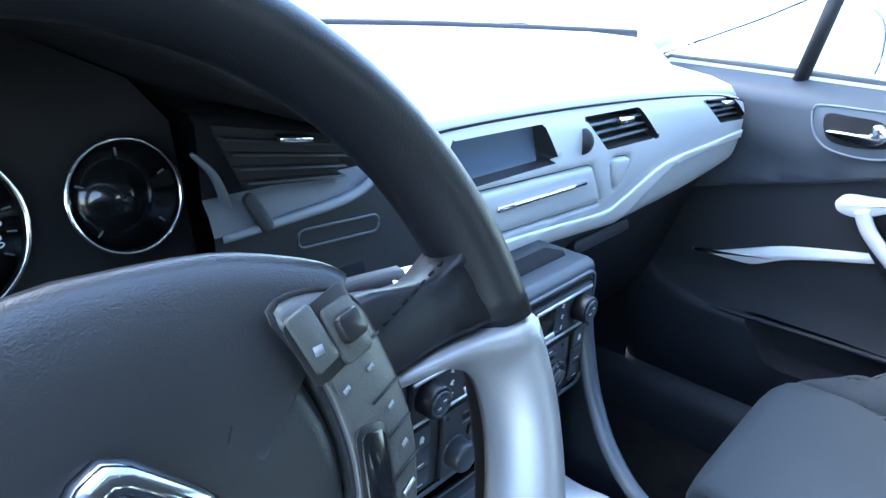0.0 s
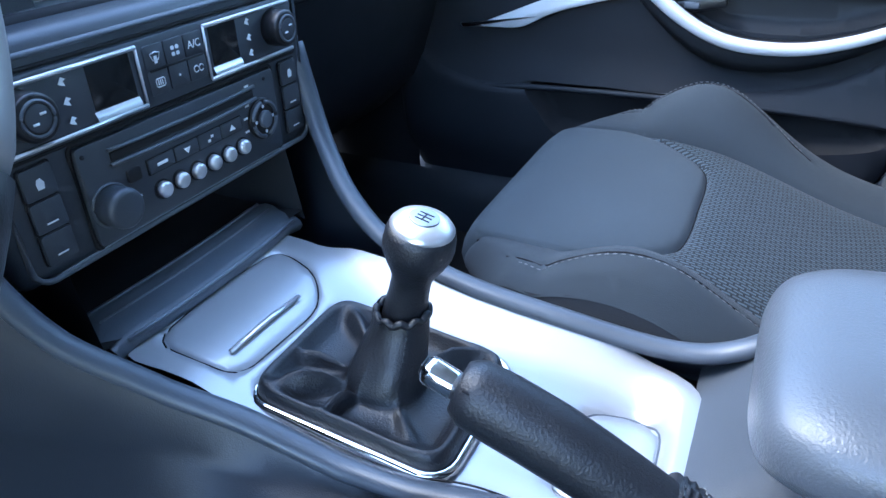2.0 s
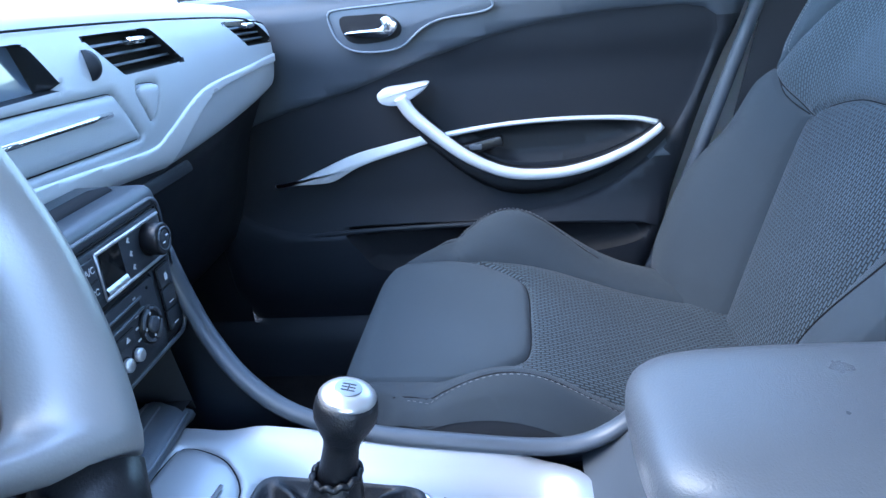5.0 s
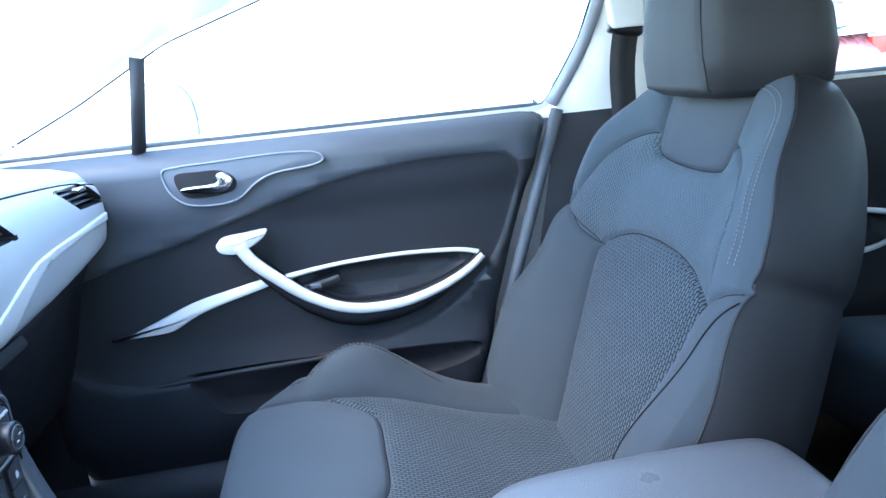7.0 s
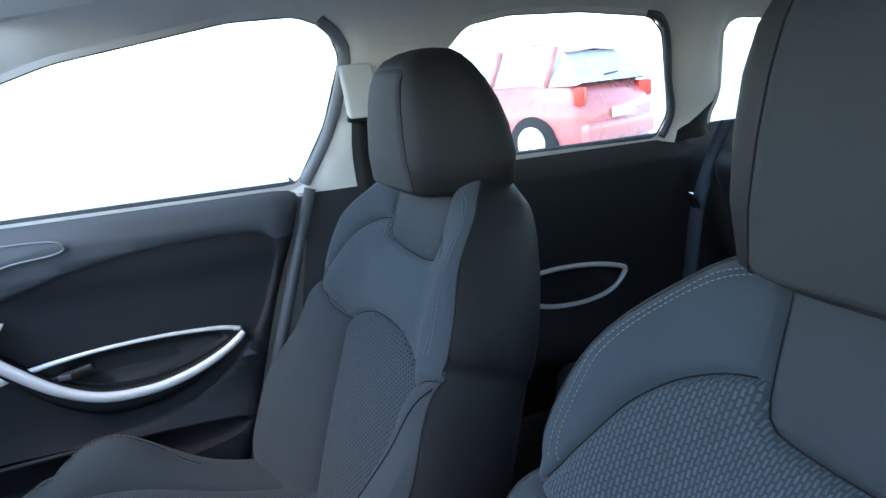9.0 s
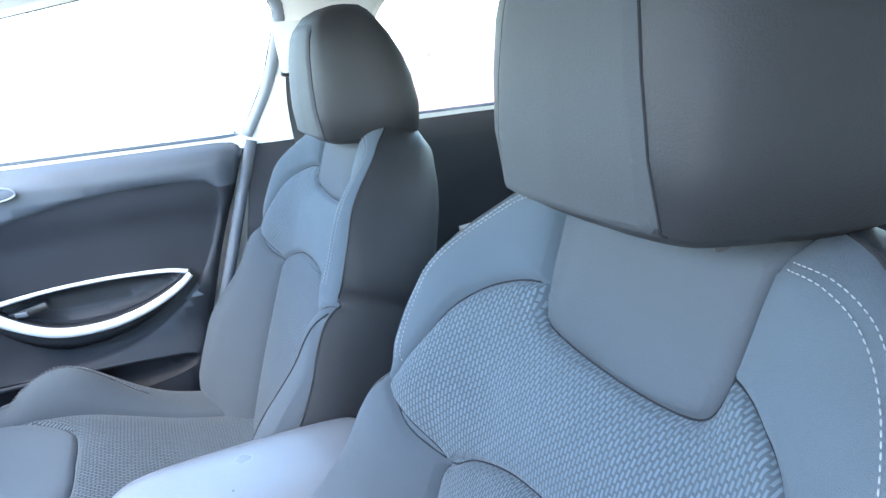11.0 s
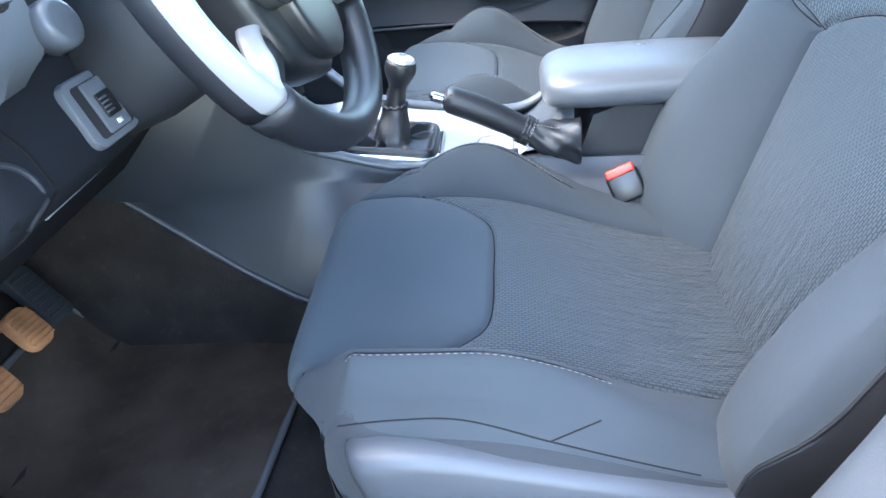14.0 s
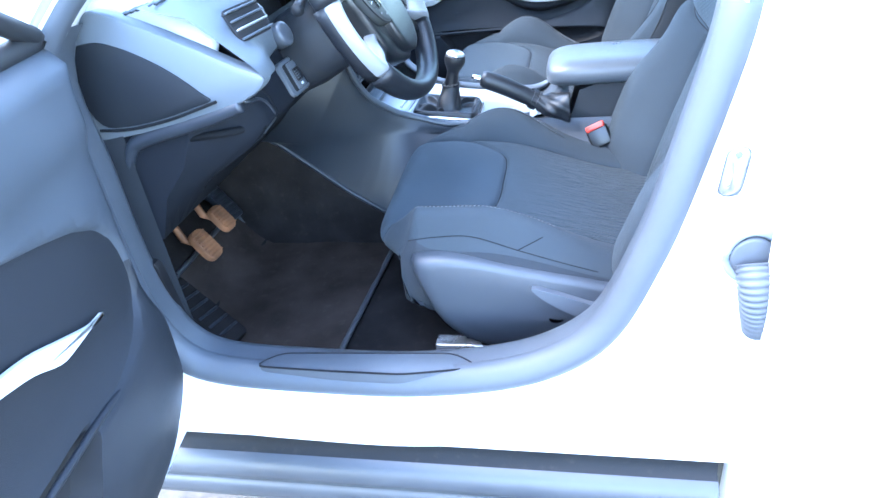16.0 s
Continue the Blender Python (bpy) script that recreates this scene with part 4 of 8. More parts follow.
tube("frame_edge", [(side_x(z) - 0.002, y, z) for y, z in spline([(-0.150, 1.312), (-0.180, 1.285), (-0.195, 1.245), (-0.165, 1.127), (-0.110, 1.02)], 6)], 0.012, LEDGE, side, "blue-grey rear edge of the window frame", n=8)
tube("frame_edge", [(side_x(z) - 0.002, y, z) for y, z in spline([(-0.872, 1.292), (-0.905, 1.285), (-0.935, 1.250), (-0.97, 1.15), (-1.003, 1.07), (-0.99, 1.012)], 6)], 0.009, RUBBER, side, "dark rear edge of the rear window frame", n=8)
post = [(0.628, 1.010), (0.588, 1.165)]
tube("quarter_post", [(side_x(z), y, z) for y, z in post], 0.013, GASKET, side, "black quarter-light post", n=8, flat=0.7)
for i, (q, words) in enumerate(((RW_F, "clear front side window over the passenger door"), (RW_R, "clear rear side window over the rear door"), (RW_Q, "clear fixed quarter window behind the rear door"))):
    w = mesh_of("window_%d" % (i + 1), [(side_x(z) + 0.006, y, z) for y, z in q] + [(side_x(z) + 0.010, y, z) for y, z in q],
                [tuple(range(len(q))), tuple(range(2 * len(q) - 1, len(q) - 1, -1))], GLASS, None, "", smooth=False)
    w.visible_shadow = False
    tagged(w, words, "car window", kind="structure")
# belt guide on the centre pillar
belt = thing("seat_belt", 0.67, -0.26, 1.1, "black seat belt with its guide on the centre pillar", "seat belt")
block("guide_cover", (0.016, 0.062, 0.10), pose(0.652, -0.205, 1.185, 0, 18, 0), LIGHT, belt, "light grey height adjuster", 0.008)
block("guide_loop", (0.020, 0.060, 0.024), pose(0.644, -0.203, 1.140, 12, 18, 0), BLACK, belt, "black plastic belt loop", 0.006)
web = spline([(0.645, -0.205, 1.138), (0.665, -0.205, 1.05), (0.680, -0.225, 0.85), (0.682, -0.235, 0.62), (0.69, -0.20, 0.42)], 6)
rows = [[(x, y - 0.023, z), (x - 0.0015, y, z), (x, y + 0.023, z), (x + 0.0015, y, z)] for x, y, z in web]
v, f = loft(rows, True, False, True)
mesh_of("webbing", v, f, HIDE, belt, "black woven webbing")

# lower centre pillar and rear door lining, right-hand side
low = [[(0.775 + 0.0 * k, -0.09 - 0.15 * a, 1.0), (0.745, -0.11 - 0.15 * a, 1.0), (0.735, -0.06 - 0.17 * a, 0.75), (0.735, 0.02 - 0.22 * a, 0.5), (0.73, 0.06 - 0.25 * a, 0.36)] for k, a in ((0, 0.0), (0, 0.15), (0, 0.5), (0, 1.0))]
v, f = loft(low)
pil = mesh_of("pillar_right", v, f, DARK)
tagged(pil, "dark lower centre pillar trim beside the passenger seat", "car pillar", kind="structure")
tube("pillar_seal", [(0.752, -0.115, 1.01), (0.745, -0.07, 0.88), (0.742, -0.03, 0.76), (0.742, 0.04, 0.55), (0.742, 0.10, 0.42)], 0.012, RUBBER, pil, "grey door seal", n=8)
rdoor = thing("door_3", 0.78, -0.6, 0.6, "closed rear door with a dark lining and silver pull", "car door", kind="structure")
RINGR = spline([(-0.56, 0.742), (-0.66, 0.748), (-0.76, 0.740), (-0.835, 0.722), (-0.846, 0.708), (-0.81, 0.672), (-0.74, 0.655), (-0.65, 0.658), (-0.58, 0.675)], 5)
V, T = sheet(-1.06, -0.2, 0.36, 1.015, 0.03, [(lambda P: within(P, RINGR), (0.0, 0.015))])
rskin = lambda P: np.c_[0.745 + 0.05 * step01((P[:, 1] - 0.985) / 0.03) + 0.03 * step01(within(P, RINGR) / 0.015) - 0.02 * step01((0.66 - P[:, 1]) / 0.1), P[:, 0], P[:, 1]]
piece("lining", V, T, lambda M: M[:, 1] > 0, rskin, HIDE, rdoor, "dark rear door lining")
tube("pull_ring", [(0.738, y, z) for y, z in RINGR], 0.006, SILVER, rdoor, "silver pull ring", n=8)
tube("window_gutter", [(0.792, y, 1.012) for y in np.linspace(-0.3, -1.0, 12)], 0.009, GASKET, rdoor, n=8)
body_r = []
for y in np.linspace(1.0, -1.95, 24):
    body_r.append([(0.84, y, 0.25), (0.90, y, 0.40), (0.93, y, 0.62), (0.925, y, 0.80), (0.87, y, 0.985), (0.80, y, 1.008)])
v, f = loft(body_r)
v2_, f2_ = loft([[(0.745, y, 0.31), (0.735, y, 0.6), (0.745, y, 0.9), (0.765, y, 1.03)] for y in (-1.05, -1.2, -1.5, -1.92)])
mesh_of("boot_lining", v2_, f2_, DARK, side, "dark lining behind the rear door")
tagged(mesh_of("body_side_right", v, f, PAINT), "white painted car flank outside the doors", "car body side", kind="structure")

# ---- roof, windscreen, rear ----
rows = []
for y in np.linspace(0.36, -1.9, 22):
    rows.append([(x, y, 1.425 - 0.05 * abs(x / 0.645) ** 2.6 - 0.055 * step01((y - 0.0) / 0.42)) for x in np.linspace(-0.645, 0.645, 25)])
v, f = loft(rows)
tagged(mesh_of("ceiling", v, f, LINING), "light grey woven headlining of the car", "headlining", kind="structure")
rows = [[(p[0] * 1.06, p[1], p[2] + 0.03) for p in r] for r in rows]
v, f = loft(rows)
tagged(mesh_of("roof", v, f, PAINT), "white painted steel roof of the car", "car roof", kind="structure")
rows = []
for k in np.linspace(0, 1, 10):
    r = []
    for x in np.linspace(-1, 1, 21):
        bx, by, bz = 0.80 * x, 1.30 - 0.36 * abs(x) ** 2.2, 1.045
        tx, ty, tz = 0.635 * x, 0.40 - 0.07 * x * x, 1.385 - 0.04 * x * x
        r.append((bx + (tx - bx) * k, by + (ty - by) * k, bz + (tz - bz) * k + 0.03 * math.sin(math.pi * k)))
    rows.append(r)
v, f = loft(rows)
ws = mesh_of("windscreen", v, f, GLASS)
ws.visible_shadow = False
tagged(ws, "clear curved windscreen over the dashboard", "windscreen", kind="structure")
tube("screen_gasket", [p for p in rows[0]], 0.012, GASKET, None, n=8)
tagged(bpy.data.objects["screen_gasket"], "black rubber gasket along the windscreen base", "gasket", kind="structure")
tube("screen_header", [p for p in rows[-1]], 0.02, LINING, None, n=8)
tagged(bpy.data.objects["screen_header"], "light grey header trim above the windscreen", "trim", kind="structure")
for sx in (-1, 1):
    vis = thing("sun_visor", sx * 0.36, 0.27, 1.37, "light grey folded sun visor under the headlining", "sun visor", "sun visors")
    block("blade", (0.38, 0.15, 0.018), pose(sx * 0.36, 0.27, 1.338, -8, 0, 0), LIGHT, vis, "", 0.008)
    tube("rod", [(sx * 0.57, 0.33, 1.335), (sx * 0.16, 0.345, 1.342)], 0.005, LIGHT, vis, n=8)
rows = [[(x * 0.62, -1.72 - 0.10 * (1 - abs(x) ** 2) - 0.0 * k, 1.02) if k == 0 else (x * 0.56, -1.50 - 0.06 * (1 - abs(x) ** 2), 1.36) for x in np.linspace(-1, 1, 13)] for k in (0, 1)]
v, f = loft(rows)
rg = mesh_of("rear_window", v, f, GLASS)
rg.visible_shadow = False
tagged(rg, "clear sloping rear window of the car", "rear window", kind="structure")
block("tailgate", (1.5, 0.06, 0.65), pose(0, -1.86, 0.69), DARK, None, "", 0.02)
tagged(bpy.data.objects["tailgate"], "dark lined tailgate below the rear window", "tailgate", kind="structure")
block("parcel_shelf", (1.3, 0.60, 0.02), pose(0, -1.52, 0.985), DARK, None, "", 0.006)
tagged(bpy.data.objects["parcel_shelf"], "dark parcel shelf behind the rear seat", "shelf", kind="structure")

# ---- rear bench ----
bench = thing("rear_bench", 0, -0.9, 0.32, "grey cloth rear bench seat with three headrests", "car seat")
for sx in (-0.42, 0.0, 0.42):
    w = 0.44 if sx else 0.38
    block("cushion", (w, 0.50, 0.20), pose(sx, -0.80, 0.46, 6, 0, 0), CLOTH, bench, "", 0.05, 5)
    block("backrest", (w, 0.13, 0.56), pose(sx, -1.15, 0.74, -22, 0, 0), HIDE, bench, "", 0.05, 5)
    block("headrest", (0.25, 0.10, 0.16), pose(sx, -1.27, 1.10, -12, 0, 0), HIDE, bench, "", 0.04, 5)
rb = thing("rear_belt", 0.60, -1.12, 0.95, "dark rear seat belt with a steel tongue", "seat belt")
web = spline([(0.70, -1.13, 1.04), (0.675, -1.06, 0.97), (0.65, -0.99, 0.86), (0.63, -0.95, 0.72), (0.62, -0.92, 0.58)], 6)
rows = [[(x - 0.022, y, z), (x, y + 0.0015, z), (x + 0.022, y, z), (x, y - 0.0015, z)] for x, y, z in web]
v, f = loft(rows, True, False, True)
mesh_of("webbing", v, f, material("blue_webbing", (0.03, 0.045, 0.07), 0.7, grain=0.4), rb)
block("tongue", (0.03, 0.008, 0.05), pose(0.648, -0.975, 0.872, -30, 0, 0), CHROME, rb, "bright steel tongue", 0.004)

# ---- left-hand door opening ----
LOOP = spline([(0.835, 0.97), (0.838, 0.80), (0.836, 0.66), (0.822, 0.56), (0.788, 0.488), (0.72, 0.456), (0.56, 0.446), (0.40, 0.446), (0.25, 0.468), (0.155, 0.508), (0.092, 0.57), (0.043, 0.68), (0.014, 0.77), (-0.031, 0.945),
               (-0.046, 1.04), (-0.062, 1.14), (-0.085, 1.25), (-0.080, 1.315), (-0.02, 1.345), (0.10, 1.335), (0.30, 1.285), (0.55, 1.19), (0.72, 1.10)], 5, True)
dirs = np.roll(LOOP, -1, 0) - np.roll(LOOP, 1, 0)
dirs /= np.linalg.norm(dirs, axis=1)[:, None]
NORM = np.c_[dirs[:, 1], -dirs[:, 0]]
if within(LOOP + NORM * 0.01, LOOP).mean() > 0:
    NORM = -NORM


def ring_at(x, off):
    """The door opening's loop, widened by off, at x for heights below the belt and further in above it."""
    p = LOOP + NORM * off
    return [(x + 0.35 * max(0.0, min(z, 1.36) - 1.0), y, z) for y, z in p]


jamb = thing("wall_left", -0.8, 0.3, 0.42, "white car body round the open driver's doorway", "car body side", kind="structure")
v, f = loft([ring_at(-0.70, 0.060), ring_at(-0.722, 0.022), ring_at(-0.745, -0.004), ring_at(-0.762, -0.012), ring_at(-0.79, -0.010)], True)
mid_z = lambda q: np.mean([v[i][2] for i in q])
mesh_of("inner_trim", v, [q for q in f if mid_z(q) < 1.03], SILLGREY, jamb, "grey plastic trim inside the doorway")
v, f = loft([ring_at(-0.70, 0.060), ring_at(-0.722, 0.022), ring_at(-0.745, 0.0), ring_at(-0.775, -0.008), ring_at(-0.80, -0.012), ring_at(-0.835, 0.006)], True)
mesh_of("upper_trim", v, [q for q in f if mid_z(q) >= 1.0], LIGHT, jamb, "light grey pillar trim above the belt")
v, f = loft([ring_at(-0.79, -0.010), ring_at(-0.800, -0.016), ring_at(-0.815, -0.014), ring_at(-0.826, -0.004), ring_at(-0.832, 0.010), ring_at(-0.828, 0.022), ring_at(-0.822, 0.024)], True)
mesh_of("door_seal", v, f, RUBBER, jamb, "thick grey rubber door seal")
v, f = loft([ring_at(-0.820, 0.018), ring_at(-0.822, 0.035), ring_at(-0.830, 0.044), ring_at(-0.846, 0.050), ring_at(-0.852, 0.062), ring_at(-0.854, 0.105)], True)
mesh_of("door_flange", v, f, PAINT, jamb, "white painted door flange")
# outer body left: rocker, pillar, rear door
rows = []
for y in np.linspace(1.6, -1.95, 30):
    rows.append([(-0.80, y, 0.415), (-0.846, y, 0.405), (-0.858, y, 0.385), (-0.860, y, 0.352)])
v, f = loft(rows)
mesh_of("sill_panel", v, f, PAINT, jamb, "white painted sill")
# the groove's near-black colour stands for the shadow below the sill ledge
for name_, prof_s, mat_s, words in (("rocker_groove", ((-0.860, 0.353), (-0.852, 0.348), (-0.849, 0.335), (-0.851, 0.318), (-0.864, 0.310)), SKIRT_SHADED, "dark groove under the painted sill"),
                                    ("rocker_cover", ((-0.862, 0.312), (-0.872, 0.307), (-0.880, 0.296), (-0.884, 0.278), (-0.881, 0.266), (-0.876, 0.2615), (-0.881, 0.257), (-0.885, 0.245), (-0.880, 0.222), (-0.866, 0.200), (-0.80, 0.178), (-0.70, 0.172)), SHIELD, "grey plastic rocker cover with a moulded line")):
    v, f = loft([[(x, y, z) for x, z in prof_s] for y in np.linspace(0.95, -0.075, 16)])
    mesh_of(name_, v, f, mat_s, jamb, words)
rows = []
for z in np.linspace(0.36, 1.03, 10):
    back = -0.03 - 0.09 * step01((z - 0.8) / 0.3)
    rows.append([(-0.8505, back + 0.14 * step01((0.62 - z) / 0.2), z), (-0.8515, back - 0.0, z), (-0.853, back - 0.03, z), (-0.862, back - 0.09, z), (-0.862, back - 0.30, z)])
v, f = loft(rows)
mesh_of("pillar_skin", v, f, PAINT, jamb, "white centre pillar")
rear_l = thing("door_4", -0.88, -0.6, 0.6, "white closed rear door beside the centre pillar", "car door", kind="structure")
rows = []
for y in (-0.092, -0.094, -0.12, -0.5, -1.05):
    inn = 0.05 if y == -0.092 else 0.0
    rows.append([(x + inn, y - 0.05 * step01((z - 0.75) / 0.3), z) for z, x in ((0.20, -0.850), (0.345, -0.868), (0.45, -0.905), (0.60, -0.93), (0.75, -0.932), (0.90, -0.91), (1.01, -0.866))])
v, f = loft(rows)
mesh_of("outer_skin", v, f, PAINT, rear_l, "white painted outer skin")
v, f = loft([[(-0.745, y, z) for z in np.linspace(0.36, 1.0, 8)] for y in (-0.25, -0.6, -1.05)])
mesh_of("lining", v, f, HIDE, rear_l, "dark lining")
strike = thing("door_striker", -0.835, -0.035, 0.815, "bright steel door striker on the white centre pillar", "striker")
block("base_plate", (0.006, 0.026, 0.062), pose(-0.852, -0.048, 0.822, 8, 0, 0), STEEL, strike, "steel base plate", 0.003)
# grey ring that draws the shade round the plate's edge
tube("plate_edge_shade", [(-0.8556, -0.048 + y - 0.14 * z, 0.822 + z) for y, z in round_rect(0.026, 0.062, 0.012)], 0.0010, GREY, strike, "grey line drawn as the plate's edge shade", n=6, closed=True)
for dz in (-0.021, 0.021):
    disc("screw", 0.004, 0.003, pose(-0.855, -0.048 - 0.14 * dz, 0.822 + dz, 0, -90, 0), GREY, strike, "", 0.001)
tube("loop", spline([(-0.85, -0.05, 0.835), (-0.874, -0.048, 0.832), (-0.876, -0.044, 0.812), (-0.85, -0.042, 0.795)], 6), 0.0045, STEEL, strike, n=8)
boot = thing("wiring_boot", -0.87, -0.09, 0.66, "grey ribbed rubber wiring boot behind the pillar", "cable boot")
tube("socket_ring", [(-0.866, -0.078 + 0.031 * math.cos(a), 0.715 + 0.034 * math.sin(a)) for a in np.linspace(0, 2 * np.pi, 36, endpoint=False)], 0.0055, LEDGE, boot, "pale rubber ring", n=10, closed=True)
disc("plug", 0.027, 0.012, pose(-0.866, -0.078, 0.715, 0, -90, 0), RUBBER, boot, "grey rubber plug", 0.004)
bel = spline([(-0.872, -0.078, 0.708), (-0.884, -0.080, 0.69), (-0.888, -0.083, 0.665), (-0.885, -0.087, 0.64), (-0.878, -0.092, 0.615)], 14)
tube("bellows", bel, [0.019 + 0.0035 * (k % 2) - 0.00012 * k for k in range(29)], RUBBER, boot, "ribbed grey bellows", n=20)
# left side above the belt
V, T = sheet(-1.95, 1.02, 1.0, 1.395, 0.03, [(lambda P: within(P, LOOP), (0.0,)), (lambda P: within(P, RW_R), (0.0,)), (lambda P: within(P, RW_Q), (0.0,)), (lambda P: (P[:, 1] - 1.03) - (0.93 - P[:, 0]) * 0.56, (0.0,))])
holel = lambda M: np.maximum.reduce([within(M, q) for q in (LOOP, RW_R, RW_Q)])
left3d = lambda P: np.c_[-(side_x(P[:, 1]) - 0.01), P[:, 0], P[:, 1]]
piece("pillar_trim", V, T, lambda M: behind(M) & (holel(M) < 0), left3d, LIGHT, jamb, "light grey pillar trims")
left3o = lambda P: np.c_[-(side_x(P[:, 1]) + 0.05), P[:, 0], P[:, 1]]
piece("pillar_outer", V, T, lambda M: behind(M) & (np.maximum(within(M, LOOP) + 0.06, np.maximum(within(M, RW_R), within(M, RW_Q))) < 0), left3o, PAINT, jamb, "white painted window pillars")
for q in (RW_R, RW_Q):
    w = mesh_of("window_4", [(-side_x(z), y, z) for y, z in q], [tuple(range(len(q)))], GLASS, None, "", smooth=False)
    w.visible_shadow = False
    tagged(w, "clear rear side window beside the rear bench", "car window", kind="structure")

# ---- sill, floor, bulkhead ----
rows = []
for y in np.linspace(0.86, -0.08, 20):
    rows.append([(-0.80, y, 0.438), (-0.775, y, 0.433), (-0.745, y, 0.424), (-0.725, y, 0.405), (-0.705, y, 0.36), (-0.70, y, 0.305)])
v, f = loft(rows)
sill = mesh_of("sill_trim", v, f, SILLGREY)
tagged(sill, "grey plastic sill trim along the driver's doorway", "sill trim", kind="structure")
tread = [(0.657, -0.819), (0.622, -0.785), (0.326, -0.772), (0.281, -0.803), (0.402, -0.826), (0.536, -0.824)]
plate("tread_plate", rounded([(y, x) for y, x in tread], 4), 0.030, Matrix(((0, 1, 0, 0), (1, 0, 0, 0), (0, 0, 1, 0.4400), (0, 0, 0, 1))), SILLGREY, sill, "raised grey tread plate", 0.001)
loop_t = rounded([(y, x) for y, x in tread], 4)
tube("tread_edge", [(x, y, 0.4695) for y, x in loop_t], 0.0017, SEAM, sill, n=6, closed=True)
rows = []
for y in np.linspace(1.12, -1.9, 40):
    up = 0.32 * step01((y - 0.88) / 0.3) ** 1.2
    hump = 0.26 if y > -0.1 else 0.2
    r = []
    for x in np.linspace(-0.72, 0.72, 41):
        t = step01((0.17 - abs(x)) / 0.06)
        r.append((x, y, 0.315 + up + (hump - up) * t if t > 0 and hump > up else 0.315 + up))
    rows.append(r)
v, f = loft(rows)
tagged(mesh_of("floor", v, f, CARPET), "black carpeted car floor with dust and stains", "floor", kind="structure")
rows = [[(0.70, y, 0.31), (0.705, y, 0.38), (0.73, y, 0.42), (0.80, y, 0.43), (0.86, y, 0.38)] for y in np.linspace(1.16, -1.9, 12)]
v, f = loft(rows)
tagged(mesh_of("sill_right", v, f, DARK), "dark sill trim under the passenger doors", "sill trim", kind="structure")
block("bulkhead", (1.5, 0.04, 0.62), pose(0, 1.16, 0.74), CARPET, None, "", 0.01)
tagged(bpy.data.objects["bulkhead"], "black carpeted bulkhead behind the pedals", "bulkhead", kind="structure")
rows = [[(-0.735, y, 0.40), (-0.74, y, 0.60), (-0.745, y, 0.86)] for y in np.linspace(0.80, 1.16, 6)]
v, f = loft(rows)
kick = mesh_of("kick_panel", v, f, DARK)
tagged(kick, "dark kick panel beside the pedals", "trim panel", kind="structure")
v, f = loft([[(0.735, y, z) for z in (0.31, 0.6, 0.95)] for y in (0.82, 0.95, 1.16)])
tagged(mesh_of("kick_panel", v, f, DARK), "dark kick panel in the passenger footwell", "trim panel", kind="structure")
mat_ob = thing("floor_mat", -0.40, 0.75, 0.33, "dark stained carpet mat in the driver's footwell", "floor mat")
rows = []
outl = rounded([(-0.685, 0.60), (-0.165, 0.585), (-0.155, 0.86), (-0.19, 1.0), (-0.60, 1.0), (-0.69, 0.90)], 5)
fm_ = lambda P: within(P, outl)
V, T = sheet(-0.70, -0.15, 0.57, 1.01, 0.02, [(fm_, (0.0, 0.012))])
floor_z = lambda y: 0.325 + 0.32 * step01((y - 0.88) / 0.3) ** 1.2
m3 = lambda P: np.c_[P[:, 0], P[:, 1], floor_z(P[:, 1]) + 0.004 * np.sin(P[:, 0] * 23) * np.sin(P[:, 1] * 19) + 0.004]
piece("carpet_face", V, T, lambda M: fm_(M) > 0, m3, MATCLOTH, mat_ob)
tube("binding", m3(outl), 0.006, material("binding", (0.05, 0.05, 0.052), 0.8, grain=0.5), mat_ob, "grey bound edge", n=8, closed=True)
disc("fixing", 0.014, 0.008, pose(-0.645, 0.625, 0.337), GREY, mat_ob, "grey round fixing", 0.003)

# ---- outside ----
gz = []
for r in (0.0, 1.0, 3.0, 8.0, 25.0, 90.0, 400.0):
    gz.append([(r * math.cos(a), r * math.sin(a), 0.0) for a in np.linspace(0, 2 * np.pi, 48, endpoint=False)])
v, f = loft(gz, True)
tagged(mesh_of("ground", v, f, GRAVEL), "dark brown gravel yard under the car", "ground", kind="structure")
# added slab that turns the ground outside the right windows white
block("pavement", (340.0, 700.0, 0.20), pose(171.4, 0, -0.096), PALE_SLAB, None, "", 0.004, 1)
tagged(bpy.data.objects["pavement"], "pale slab added to whiten the ground beyond the right windows", "pavement", kind="structure")
rng = np.random.RandomState(3)
verts, faces = [], []
for k in range(420):
    c = np.array((-1.35 + 0.6 * rng.rand(), 0.3 + 0.9 * rng.rand(), 0.0))
    r = 0.006 + 0.012 * rng.rand()
    ico = np.array([(1, 0, 0), (-1, 0, 0), (0, 1, 0), (0, -1, 0), (0, 0, 0.7), (0, 0, -0.7)]) * (0.7 + 0.6 * rng.rand(6, 1))
    n0 = len(verts)
    verts += [tuple(c + r * p) for p in ico]
    faces += [tuple(n0 + i for i in t) for t in ((0, 2, 4), (2, 1, 4), (1, 3, 4), (3, 0, 4), (2, 0, 5), (1, 2, 5), (3, 1, 5), (0, 3, 5))]
tagged(mesh_of("gravel_stones", verts, faces, material("stone", (0.15, 0.13, 0.105), 0.9, vary=0.4, patch=60)), "loose brown gravel stones on the yard", "gravel", kind="stuff")


